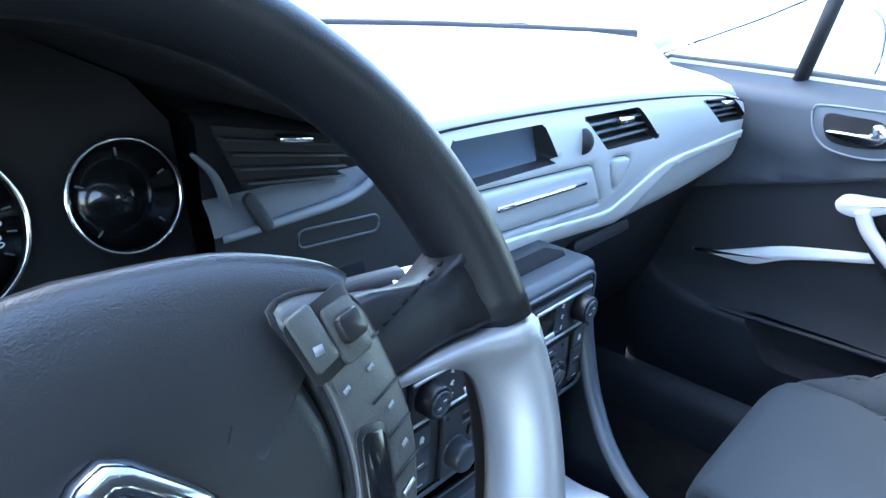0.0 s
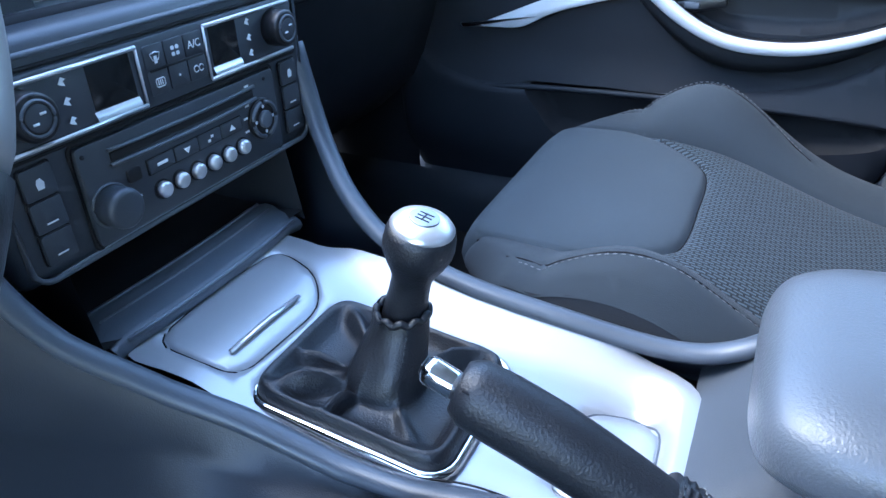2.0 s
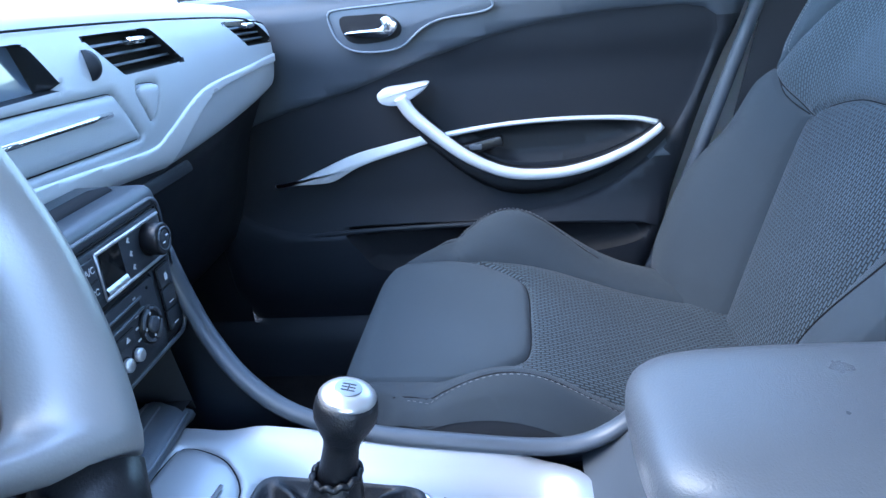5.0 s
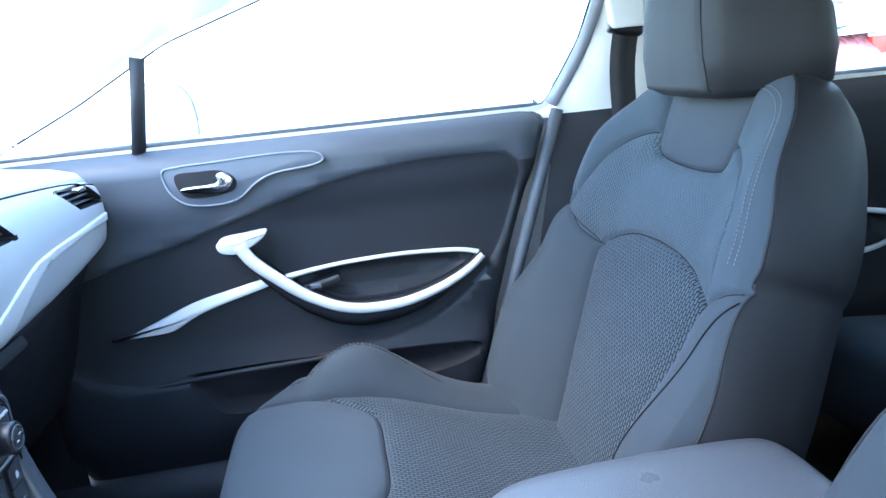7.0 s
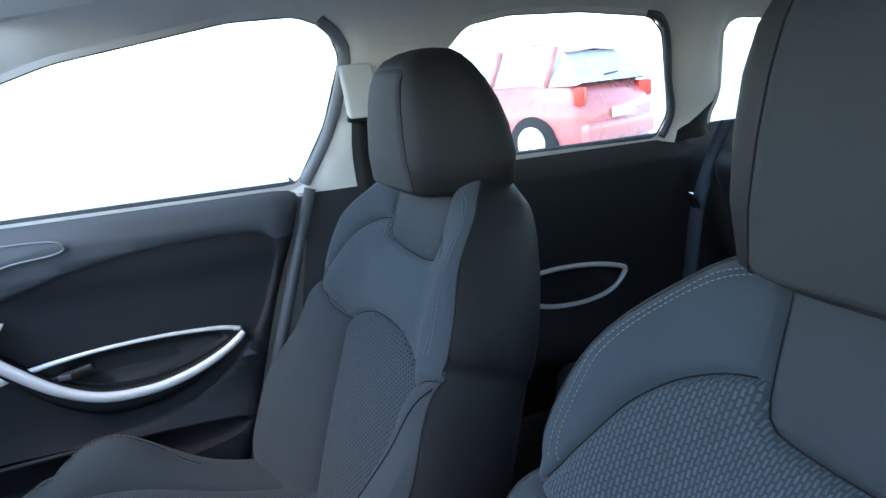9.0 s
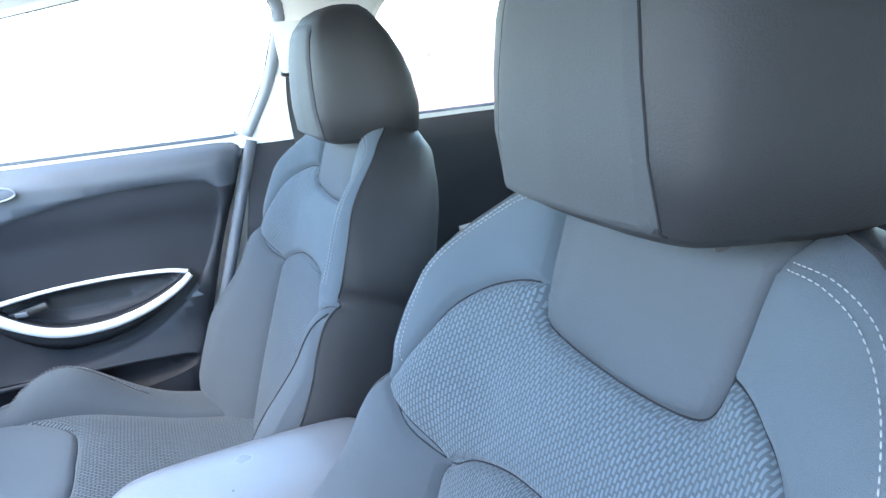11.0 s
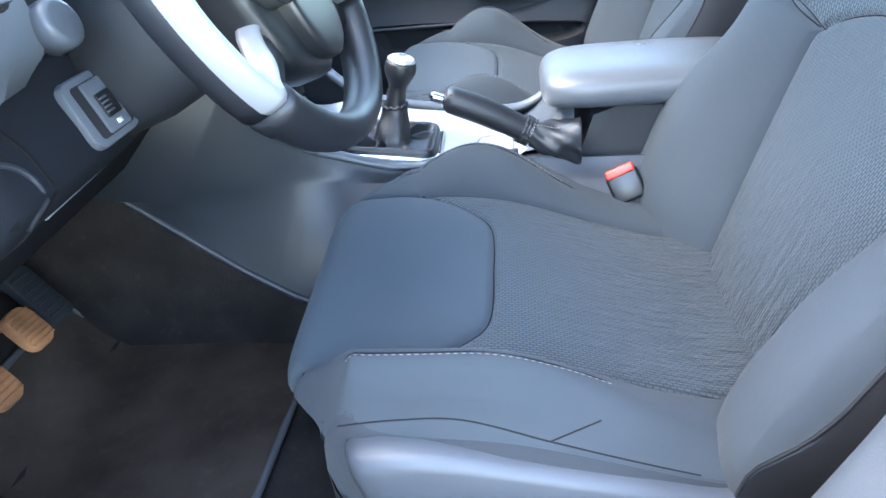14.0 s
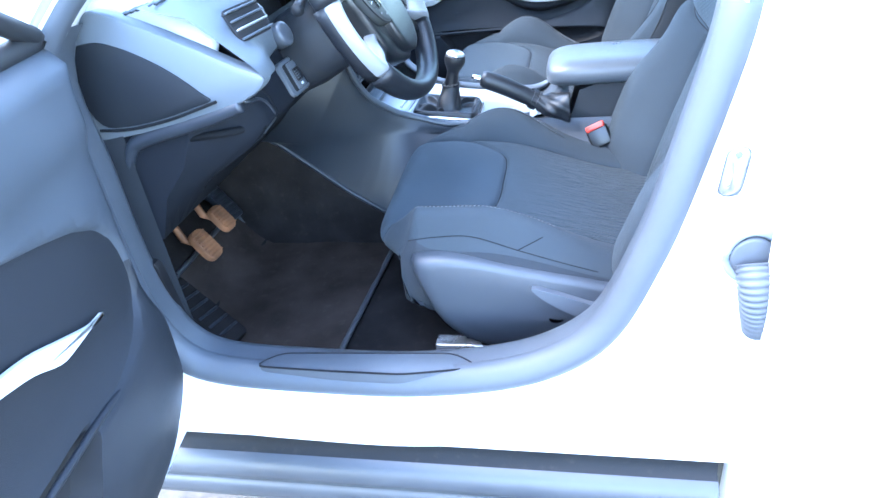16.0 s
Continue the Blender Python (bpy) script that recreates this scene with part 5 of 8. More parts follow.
def parked_car(x, y):
    """A red hatchback parked alongside, its nose towards +y, its origin at the middle."""
    root = thing("parked_car", x, y, 0.0, "red parked hatchback with glossy paint beside the car", "car")
    lo = []
    for yy, zt, w in ((2.0, 0.55, 0.62), (1.93, 0.72, 0.76), (1.5, 0.86, 0.84), (0.9, 0.95, 0.87), (0.0, 0.98, 0.88), (-1.2, 1.0, 0.87), (-1.75, 0.98, 0.80), (-1.95, 0.75, 0.72)):
        sec_ = [(-w * 0.9, 0.22), (-w, 0.40), (-w * 1.01, 0.62), (-w * 0.96, zt - 0.05), (-w * 0.86, zt), (w * 0.86, zt), (w * 0.96, zt - 0.05), (w * 1.01, 0.62), (w, 0.40), (w * 0.9, 0.22)]
        lo.append([(x + a, y + yy, b) for a, b in sec_])
    v, f = loft(lo, True, False, True)
    mesh_of("body", v, f, CARRED, root, "glossy red lower body")
    up_ = []
    for yy, zt, w in ((0.85, 0.97, 0.70), (0.25, 1.32, 0.60), (-0.3, 1.45, 0.57), (-1.2, 1.44, 0.56), (-1.55, 1.34, 0.55), (-1.85, 0.98, 0.66)):
        up_.append([(x - 0.78, y + yy, 0.96), (x - w, y + yy, zt), (x + w, y + yy, zt), (x + 0.78, y + yy, 0.96)])
    v, f = loft(up_)
    mesh_of("cabin", v, f, material("pale_glazing", (0.50, 0.53, 0.54), 0.1, coat=0.5), root, "pale reflecting glazed cabin", smooth=False)
    rf = [[(x - w, y + yy, z), (x, y + yy, z + 0.03), (x + w, y + yy, z)] for yy, z, w in ((0.25, 1.33, 0.6), (-0.3, 1.46, 0.58), (-1.2, 1.45, 0.57), (-1.6, 1.33, 0.55))]
    v, f = loft(rf)
    mesh_of("roof", v, f, CARRED, root)
    for yy in (0.30, -0.62, -1.45):
        tube("pillar", [(x - 0.80, y + yy, 0.97), (x - 0.62, y + yy - (0.3 if yy > 0.2 else 0.05), 1.40)], 0.03, CARRED, root, n=8)
    for yy in (1.28, -1.28):
        for sx in (-1, 1):
            wh = disc("wheel", 0.32, 0.2, pose(x + sx * 0.78, y + yy, 0.32, 0, 90, 0), TYRE, root, "black tyre", 0.03)
            disc("rim", 0.2, 0.02, pose(x + sx * 0.885, y + yy, 0.32, 0, 90 * sx, 0), SATIN, wh, "pale alloy rim", 0.005)
            for k in range(5):
                a = 2 * math.pi * k / 5
                block("spoke", (0.015, 0.04, 0.17), pose(x + sx * 0.895, y + yy, 0.32, math.degrees(a), 0, 0) @ pose(0, 0, 0.10), CHROME, wh, "", 0.005)
    block("headlight", (0.16, 0.30, 0.12), pose(x - 0.72, y + 1.78, 0.68, 0, 0, 12), SCREEN, root, "clear headlight", 0.03)
    for sx in (-1, 1):
        block("tail_light", (0.20, 0.12, 0.20), pose(x + sx * 0.70, y - 1.86, 0.84, 0, 0, -sx * 20), RED, root, "red tail light", 0.03)
    block("number_plate", (0.50, 0.012, 0.11), pose(x, y - 1.985, 0.62), PAINT, root, "plain white number plate", 0.004)
    block("rear_bumper", (1.50, 0.16, 0.24), pose(x, y - 1.92, 0.42), CARRED, root, "red rear bumper", 0.05)
    block("rear_wiper", (0.32, 0.012, 0.02), pose(x + 0.05, y - 1.80, 1.06, 0, -4, 0), BLACK, root, "", 0.004)
    block("door_handle", (0.03, 0.16, 0.025), pose(x - 0.89, y - 0.35, 0.84), CHROME, root, "", 0.008)
    block("wing_mirror", (0.12, 0.09, 0.12), pose(x - 0.98, y + 0.62, 0.99), CARRED, root, "", 0.03)
    return root


parked_car(0.0, 0.0).matrix_basis = Matrix.Translation((8.1, -4.4, 0.004)) @ Matrix.Rotation(radians(-68), 4, "Z")
# exterior mirror beside the passenger window
mir = thing("door_mirror", 0.98, 0.60, 1.04, "white exterior mirror on the passenger door", "wing mirror")
mo = spline([(0.0, 0.09), (0.07, 0.085), (0.105, 0.05), (0.11, -0.01), (0.085, -0.065), (0.02, -0.08), (-0.07, -0.07), (-0.10, -0.02), (-0.09, 0.05), (-0.05, 0.085)], 4, True) * (1, 0.78)
rows = []
for d, k in ((0.0, 0.94), (-0.004, 1.0), (0.03, 1.02), (0.07, 0.92), (0.10, 0.65), (0.115, 0.3), (0.118, 0.05)):
    rows.append([(1.0 + a * k, 0.559 + d, 1.035 + b * k) for a, b in mo])
v, f = loft(rows, True, False, True)
mesh_of("housing", v, f, PAINT, mir, "white painted housing")
tube("mirror_rim", [(1.0 + a, 0.556, 1.035 + b) for a, b in mo], 0.0018, GREY, mir, "thin grey rim", n=6, closed=True)
mesh_of("mirror_glass", [(1.0 + a * 0.93, 0.5565, 1.035 + b * 0.93) for a, b in mo], [tuple(range(len(mo)))], CHROME, mir, "silvered mirror glass", smooth=False)
tube("arm", [(0.80, 0.62, 0.995), (0.92, 0.61, 1.00)], 0.02, PAINT, mir, n=8)
mir.matrix_basis = Matrix.Translation((0.98, 0.635, 1.055)) @ Matrix.Rotation(radians(38), 4, "Z")
block("airbag_tag", (0.002, 0.030, 0.014), pose(0.6625, -0.296, 1.271, 0, -19, 0), LINING, side, "small embossed tag", 0.0008)


# ---- dashboard ----
def lettering(words, size, m, mat, parent, name="lettering"):
    cu = bpy.data.curves.new(name, "FONT")
    cu.body, cu.size, cu.extrude, cu.align_x, cu.align_y = words, size, 0.0002, "CENTER", "CENTER"
    tmp = bpy.data.objects.new("tmp", cu)
    me = bpy.data.meshes.new_from_object(tmp)
    bpy.data.objects.remove(tmp)
    me.transform(m)
    me.materials.clear()
    me.materials.append(mat)
    ob = new(name, me)
    ob.parent = parent
    ob.matrix_parent_inverse = WORLD_OF[parent.name].inverted()
    WORLD_OF[ob.name] = Matrix.Identity(4)
    return ob


dash = thing("dashboard", 0, 1.0, 0.75, "light grey dashboard with silver band and dark vents", "dashboard")


def top_z(x):
    return 1.026 - 0.032 * (np.abs(x) / 0.7) ** 2


def front_y(x):
    x = np.asarray(x, float)
    return 0.712 - 0.020 * np.clip(x / 0.7, 0, 2) ** 2 - 0.09 * step01((-x - 0.16) / 0.45)


# top pad
rows = []
for x in np.linspace(-0.74, 0.74, 60):
    yb, yf, zt = 1.29 - 0.36 * (abs(x) / 0.8) ** 2.2, float(front_y(x)), float(top_z(x))
    if -0.615 < x < -0.195:
        yf = 0.80
    drop = 0.05 * step01((abs(x) - 0.69) / 0.05)
    rows.append([(x, yb, 1.045 - drop), (x, yb - 0.06, 1.052 - drop), (x, 0.5 * (yb + yf), 1.052 - drop), (x, yf + 0.12, zt + 0.020 - drop), (x, yf + 0.05, zt + 0.012 - drop),
                 (x, yf + 0.015, zt + 0.002 - drop), (x, yf + 0.004, zt - 0.010 - drop), (x, yf + 0.01, zt - 0.022 - drop)])
v, f = loft(rows)
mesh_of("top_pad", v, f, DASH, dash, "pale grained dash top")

FASC = spline([(-0.052, 0.99), (-0.045, 1.006), (-0.02, 1.016), (0.15, 1.015), (0.40, 1.006), (0.60, 0.993), (0.70, 0.978), (0.735, 0.955), (0.748, 0.915), (0.735, 0.885), (0.66, 0.862), (0.52, 0.842), (0.38, 0.833),
               (0.33, 0.835), (0.15, 0.850), (-0.03, 0.864), (-0.052, 0.875)], 4, True)
BAND = spline([(-0.06, 0.892), (0.15, 0.880), (0.30, 0.868), (0.345, 0.878), (0.40, 0.900), (0.459, 0.915), (0.60, 0.922), (0.76, 0.930), (0.76, 0.917), (0.60, 0.911), (0.475, 0.901), (0.41, 0.872), (0.365, 0.843),
               (0.33, 0.828), (0.15, 0.840), (-0.06, 0.856)], 4, True)
SCR = rounded([(-0.012, 1.004), (0.142, 1.002), (0.172, 0.957), (0.012, 0.957)], 4, 0.005)
LID = rounded([(-0.03, 0.952), (0.246, 0.941), (0.290, 0.884), (-0.03, 0.899)], 4, 0.006)
VENTS = [rounded([(0.222, 1.000), (0.356, 0.998), (0.412, 0.953), (0.276, 0.955)], 4, 0.004), rounded([(0.548, 0.988), (0.660, 0.984), (0.715, 0.945), (0.612, 0.949)], 4, 0.004)]
HAZ = rounded([(0.283, 0.944), (0.338, 0.939), (0.336, 0.925), (0.318, 0.899), (0.310, 0.899)], 4)
g = {k: (lambda P, q=q: within(P, q)) for k, q in (("f", FASC), ("b", BAND), ("s", SCR), ("l", LID), ("v", VENTS[0]), ("w", VENTS[1]), ("h", HAZ))}


def fasc3d(P):
    x, z = P[:, 0], P[:, 1]
    y = front_y(x) + 0.35 * (0.93 - z) * 0.12
    y = y - 0.012 * np.sin(np.clip((z - 0.84) / 0.17, 0, 1) * np.pi) + 0.05 * step01((x - 0.70) / 0.05)
    y = y - 0.003 * step01(g["b"](P) / 0.0015)
    y = y + 0.022 * step01(g["s"](P) / 0.0015) + 0.03 * step01(np.maximum(g["v"](P), g["w"](P)) / 0.0015)
    y = y + 0.007 * np.exp(-((g["l"](P) / 0.0018) ** 2)) + 0.005 * np.exp(-((g["h"](P) / 0.0015) ** 2)) - 0.0015 * step01(g["h"](P) / 0.002)
    y = y + 0.012 * np.exp(-np.clip(g["f"](P), 0, 1) / 0.006)
    return np.c_[x, y, z]


V, T = sheet(-0.07, 0.76, 0.82, 1.03, 0.006, [(g["f"], (0.0, 0.007)), (g["b"], (0.0, 0.0015)), (g["s"], (0.0, 0.0015)), (g["v"], (0.0, 0.0015)), (g["w"], (0.0, 0.0015)), (g["l"], (-0.002, 0.0, 0.002)), (g["h"], (-0.0015, 0.0, 0.0015))])
okf = lambda M: g["f"](M) > 0
special = lambda M: (g["b"](M) > 0) | (g["s"](M) > 0) | (g["v"](M) > 0) | (g["w"](M) > 0) | (g["l"](M) > 0) | (g["h"](M) > 0)
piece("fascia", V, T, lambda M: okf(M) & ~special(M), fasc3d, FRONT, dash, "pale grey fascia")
piece("silver_band", V, T, lambda M: okf(M) & (g["b"](M) > 0), fasc3d, BANDSILVER, dash, "silver band under the fascia")
piece("screen_recess", V, T, lambda M: okf(M) & (g["s"](M) > 0), fasc3d, DARK, dash)
piece("storage_lid", V, T, lambda M: okf(M) & (g["l"](M) > 0) & (g["b"](M) <= 0), fasc3d, FRONT, dash, "pale grey storage lid")
piece("hazard_switch", V, T, lambda M: okf(M) & (g["h"](M) > 0), fasc3d, FRONT, dash, "pale grey hazard switch")
piece("vent_well", V, T, lambda M: okf(M) & (g["v"](M) > 0), fasc3d, MATT, dash)
piece("vent_well", V, T, lambda M: okf(M) & (g["w"](M) > 0), fasc3d, MATT, dash)
at_y = lambda x, z: float(fasc3d(np.array([[x, z]]))[0, 1])
for joint, r_ in ((LID, 0.0009), (HAZ, 0.0008)):
    tube("joint", [(x, at_y(x, z) - 0.0006, z) for x, z in joint], r_, SEAM, dash, n=5, closed=True)
tube("joint", [(x, at_y(x, z) - 0.004, z) for x, z in spline([(-0.047, 0.99), (-0.040, 1.004), (-0.02, 1.0135), (0.15, 1.0125), (0.40, 1.0035), (0.60, 0.9905), (0.69, 0.976)], 10)], 0.0014, SEAM, dash, "dark joint under the dash top", n=6)
mesh_of("display", [(-0.012, 0.724, 1.003), (0.142, 0.723, 1.001), (0.152, 0.718, 0.958), (0.012, 0.719, 0.958)], [(0, 1, 2, 3)], SCREEN, dash, "blank blue-grey display", smooth=False)
tube("lid_bar", [(0.060 + 0.170 * k, at_y(0.06 + 0.17 * k, 0.927 + 0.004 * k) - 0.001, 0.926 - 0.004 * k) for k in np.linspace(0, 1, 6)], 0.0032, CHROME, dash, "bright bar on the lid", n=8)
for (a, b, c, d), n in ((((0.222, 1.0), (0.356, 0.998), (0.412, 0.953), (0.276, 0.955)), 4), (((0.548, 0.988), (0.66, 0.984), (0.715, 0.945), (0.612, 0.949)), 4)):
    for k in range(1, n):
        t = k / n
        p0, p1 = np.array(a) + t * (np.array(d) - a), np.array(b) + t * (np.array(c) - b)
        y0 = float(front_y(p0[0]))
        rows = [[(x, yy, z + dz) for yy, dz in ((y0 - 0.004, 0.0014), (y0 - 0.006, -0.001), (y0 + 0.028, -0.006), (y0 + 0.028, -0.003))] for x, z in (p0 + (p1 - p0) * q for q in (0.02, 0.5, 0.98))]
        v, f = loft(rows, True, False, True)
        mesh_of("vent_slat", v, f, GREY, dash, smooth=False)
    m = (np.array(a) + b + c + d) / 4
    block("vent_tab", (0.032, 0.012, 0.008), pose(m[0] - 0.002, float(front_y(m[0])) - 0.008, m[1] + 0.011, 0, 2, 0), CHROME, dash, "bright vent tab", 0.003)
disc("vent_wheel", 0.016, 0.010, pose(0.222, 0.706, 0.972, 0, 90, 0), DARK, dash, "ribbed vent wheel", 0.002)

# lower dash on the passenger's side, with the glove box
rows = []
for x in np.linspace(0.12, 0.745, 20):
    zb = 0.842 + 0.03 * step01((x - 0.5) / 0.25)
    rows.append([(x, 0.735, zb + 0.02), (x, 0.722, zb - 0.004), (x, 0.735, zb - 0.03), (x, 0.760, zb - 0.08), (x, 0.785, 0.70), (x, 0.82, 0.60), (x, 0.90, 0.53), (x, 1.05, 0.50), (x, 1.16, 0.50)])
v, f = loft(rows)
lower = mesh_of("lower_dash", v, f, DARK, dash, "dark lower dash with the glove box")
# matt strip laid over the housing top as shade under the dash overhang
rows = []
for x in np.linspace(-0.16, 0.14, 8):
    rows.append([(x, 0.72, 0.868), (x, 0.708, 0.860), (x, 0.685, 0.868), (x, 0.664, 0.8715), (x, 0.660, 0.868), (x, 0.66, 0.72)])
v, f = loft(rows)
mesh_of("shelf_shade_strip", v, f, MATT, dash, "dark strip over the radio, carried forward as the overhang's shade")
plate("glovebox_handle", round_rect(0.150, 0.018, 0.008), 0.010, Matrix(((1, 0, 0, 0.345), (0, 0.35, -0.93, 0.728), (0, 0.93, 0.35, 0.817), (0, 0, 0, 1))), DARK, dash, "dark glove box catch", 0.003)
plate("catch_recess", round_rect(0.158, 0.024, 0.010), 0.004, Matrix(((1, 0, 0, 0.345), (0, 0.35, -0.93, 0.732), (0, 0.93, 0.35, 0.817), (0, 0, 0, 1))), MATT, dash, "", 0.001)

# binnacle
hood = []
lip = spline([(-0.60, 0.95, 0.70), (-0.592, 1.01, 0.68), (-0.57, 1.062, 0.655), (-0.50, 1.116, 0.63), (-0.405, 1.141, 0.622), (-0.35, 1.132, 0.622), (-0.31, 1.118, 0.624), (-0.27, 1.099, 0.630), (-0.22, 1.080, 0.645), (-0.17, 1.063, 0.664), (-0.12, 1.044, 0.692), (-0.09, 1.024, 0.712), (-0.075, 0.995, 0.722)], 5)
for x, z, y in lip:
    hood.append([(x, 0.95, z - 0.036), (x, 0.80, z - 0.010), (x, y + 0.05, z + 0.001), (x, y + 0.012, z - 0.002), (x, y + 0.002, z - 0.006), (x, y - 0.002, z - 0.012), (x, y + 0.004, z - 0.019), (x, 0.788, z - 0.026), (x, 0.790, 0.95)])
v, f = loft(hood)
clus = thing("instrument_cluster", -0.405, 0.74, 0.96, "black instrument cluster with round dials under a hood", "instrument cluster")
mesh_of("hood", v, f, HOOD, clus, "dark hood over the dials")
plate("backing", [(-0.175, -0.09), (0.152, -0.09), (0.152, 0.06), (0.13, 0.09), (0.06, 0.125), (-0.06, 0.125), (-0.13, 0.09), (-0.175, 0.03)], 0.01,
      frame_m((-0.405, 0.745, 0.985), (1, 0, 0), (0, 0.25, 1)), MATT, clus, "black dial panel", 0.002)
for gx, gr, words in ((-0.405, 0.050, ("210", "230")), (-0.297, 0.036, ()), (-0.513, 0.036, ())):
    m = frame_m((gx, 0.735, 1.006), (1, 0, 0), (0, 0.22, 1))
    dl = disc("dial", gr - 0.002, 0.006, m, LCD, clus, "black dial face", 0)
    ring_p = [m @ Vector((gr * math.cos(a), gr * math.sin(a), 0.006)) for a in np.linspace(0, 2 * np.pi, 48, endpoint=False)]
    tube("bezel", [tuple(p) for p in ring_p], 0.0018, CHROME, dl, "thin bright bezel", n=6, closed=True)
    for k in range(15 if words else 5):
        a = radians(225 - (18 if words else 67) * k)
        block("tick", (0.005, 0.0012, 0.0006), m @ pose(0, 0, 0.004) @ pose(0, 0, 0, 0, 0, math.degrees(a)) @ pose(gr - 0.008, 0, 0), DIM, dl, "", 0)
    for w_, a in zip(words, (4, -16)):
        lettering(w_, 0.0075, m @ pose((gr - 0.016) * math.cos(radians(a)), (gr - 0.016) * math.sin(radians(a)), 0.0042, 0, 0, -80), ICON, dl)
    if words:
        block("needle", (0.0016, gr * 0.8, 0.001), m @ pose(0, 0, 0.0055, 0, 0, 120) @ pose(0, gr * 0.35, 0), RED, dl, "", 0)
# fascia between the dials and the display, with a vent
rows = []
for x in np.linspace(-0.262, -0.05, 14):
    top = 1.058 - 0.2 * (x + 0.262)
    rows.append([(x, 0.76, top + 0.004), (x, 0.712, top), (x, 0.704, top - 0.006), (x, 0.702, 1.004), (x, 0.695, 0.994), (x, 0.690, 0.981 + 0.022 * float(step01((x + 0.158) / 0.045))), (x, 0.690, 0.955), (x, 0.68, 0.87)])
v, f = loft(rows)
v = [tuple(p) for p in v]
high = [q for k, q in enumerate(f) if k % 7 < 3 and np.mean([v[i][0] for i in q]) < -0.10]
mesh_of("vent_surround", *compact(v, high), HOOD, dash, "black surround of the vent beside the dials")
low_f = [q for k, q in enumerate(f) if k % 7 > 4]
mesh_of("lower_fascia", *compact(v, low_f), DARK, dash, "dark fascia under the silver trim")
# the shade under the hood is painted into this panel's grey
mesh_of("centre_fascia", *compact(v, [q for q in f if q not in high and q not in low_f]), FASCIA_SHADED, dash, "satin grey fascia beside the dials")
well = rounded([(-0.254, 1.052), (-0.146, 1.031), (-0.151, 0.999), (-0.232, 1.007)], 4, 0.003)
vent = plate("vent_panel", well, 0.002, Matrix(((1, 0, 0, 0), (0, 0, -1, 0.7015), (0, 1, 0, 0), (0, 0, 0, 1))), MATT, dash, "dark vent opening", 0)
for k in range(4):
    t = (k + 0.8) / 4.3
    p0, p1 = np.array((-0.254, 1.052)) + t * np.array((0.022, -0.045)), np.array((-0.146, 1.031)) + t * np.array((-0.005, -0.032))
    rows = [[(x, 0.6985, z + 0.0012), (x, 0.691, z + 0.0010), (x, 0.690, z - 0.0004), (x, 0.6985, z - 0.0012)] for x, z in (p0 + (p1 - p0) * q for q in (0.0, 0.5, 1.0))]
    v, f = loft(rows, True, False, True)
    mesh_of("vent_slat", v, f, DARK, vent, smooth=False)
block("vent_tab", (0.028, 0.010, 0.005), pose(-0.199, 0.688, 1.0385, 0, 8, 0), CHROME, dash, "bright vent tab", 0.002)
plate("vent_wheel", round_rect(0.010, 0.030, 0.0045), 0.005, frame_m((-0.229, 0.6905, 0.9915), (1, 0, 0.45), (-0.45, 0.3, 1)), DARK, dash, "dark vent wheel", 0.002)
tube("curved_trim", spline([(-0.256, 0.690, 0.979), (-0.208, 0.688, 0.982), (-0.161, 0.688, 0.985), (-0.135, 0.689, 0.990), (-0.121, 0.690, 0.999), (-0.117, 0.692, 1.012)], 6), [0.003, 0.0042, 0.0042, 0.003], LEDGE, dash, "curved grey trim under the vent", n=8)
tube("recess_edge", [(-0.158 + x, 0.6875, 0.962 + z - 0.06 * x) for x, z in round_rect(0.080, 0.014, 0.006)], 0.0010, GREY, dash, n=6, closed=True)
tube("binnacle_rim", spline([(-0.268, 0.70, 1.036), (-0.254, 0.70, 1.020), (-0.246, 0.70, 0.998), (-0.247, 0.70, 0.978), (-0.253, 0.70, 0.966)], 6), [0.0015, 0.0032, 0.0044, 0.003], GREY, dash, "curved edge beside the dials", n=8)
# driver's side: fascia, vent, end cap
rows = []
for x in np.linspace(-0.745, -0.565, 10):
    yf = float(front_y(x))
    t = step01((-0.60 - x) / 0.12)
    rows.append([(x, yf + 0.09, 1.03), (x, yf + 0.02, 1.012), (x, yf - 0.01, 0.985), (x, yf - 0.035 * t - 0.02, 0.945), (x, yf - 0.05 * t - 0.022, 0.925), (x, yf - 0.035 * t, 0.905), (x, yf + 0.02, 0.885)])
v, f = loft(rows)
# darker copy of the dash skin: the weaker light here is in its colour
mesh_of("driver_fascia", v, f, END_SHADED, dash, "fascia by the driver's door, its dimmer light in the grey")
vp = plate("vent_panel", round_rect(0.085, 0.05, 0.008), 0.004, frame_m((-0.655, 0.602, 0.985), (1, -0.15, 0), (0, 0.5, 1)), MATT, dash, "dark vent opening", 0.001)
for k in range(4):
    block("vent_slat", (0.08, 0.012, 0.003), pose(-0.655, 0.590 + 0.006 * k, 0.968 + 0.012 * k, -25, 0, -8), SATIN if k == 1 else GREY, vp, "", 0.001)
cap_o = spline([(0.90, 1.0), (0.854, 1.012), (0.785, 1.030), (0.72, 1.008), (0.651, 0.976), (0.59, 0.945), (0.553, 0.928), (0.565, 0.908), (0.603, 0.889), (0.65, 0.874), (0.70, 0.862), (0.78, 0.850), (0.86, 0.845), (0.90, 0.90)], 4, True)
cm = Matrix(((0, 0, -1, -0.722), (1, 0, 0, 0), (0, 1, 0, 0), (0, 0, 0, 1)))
cap = plate("end_cap", cap_o, 0.024, cm, END_SHADED, dash, "end of the dash, its dimmer light in the grey", 0.006)
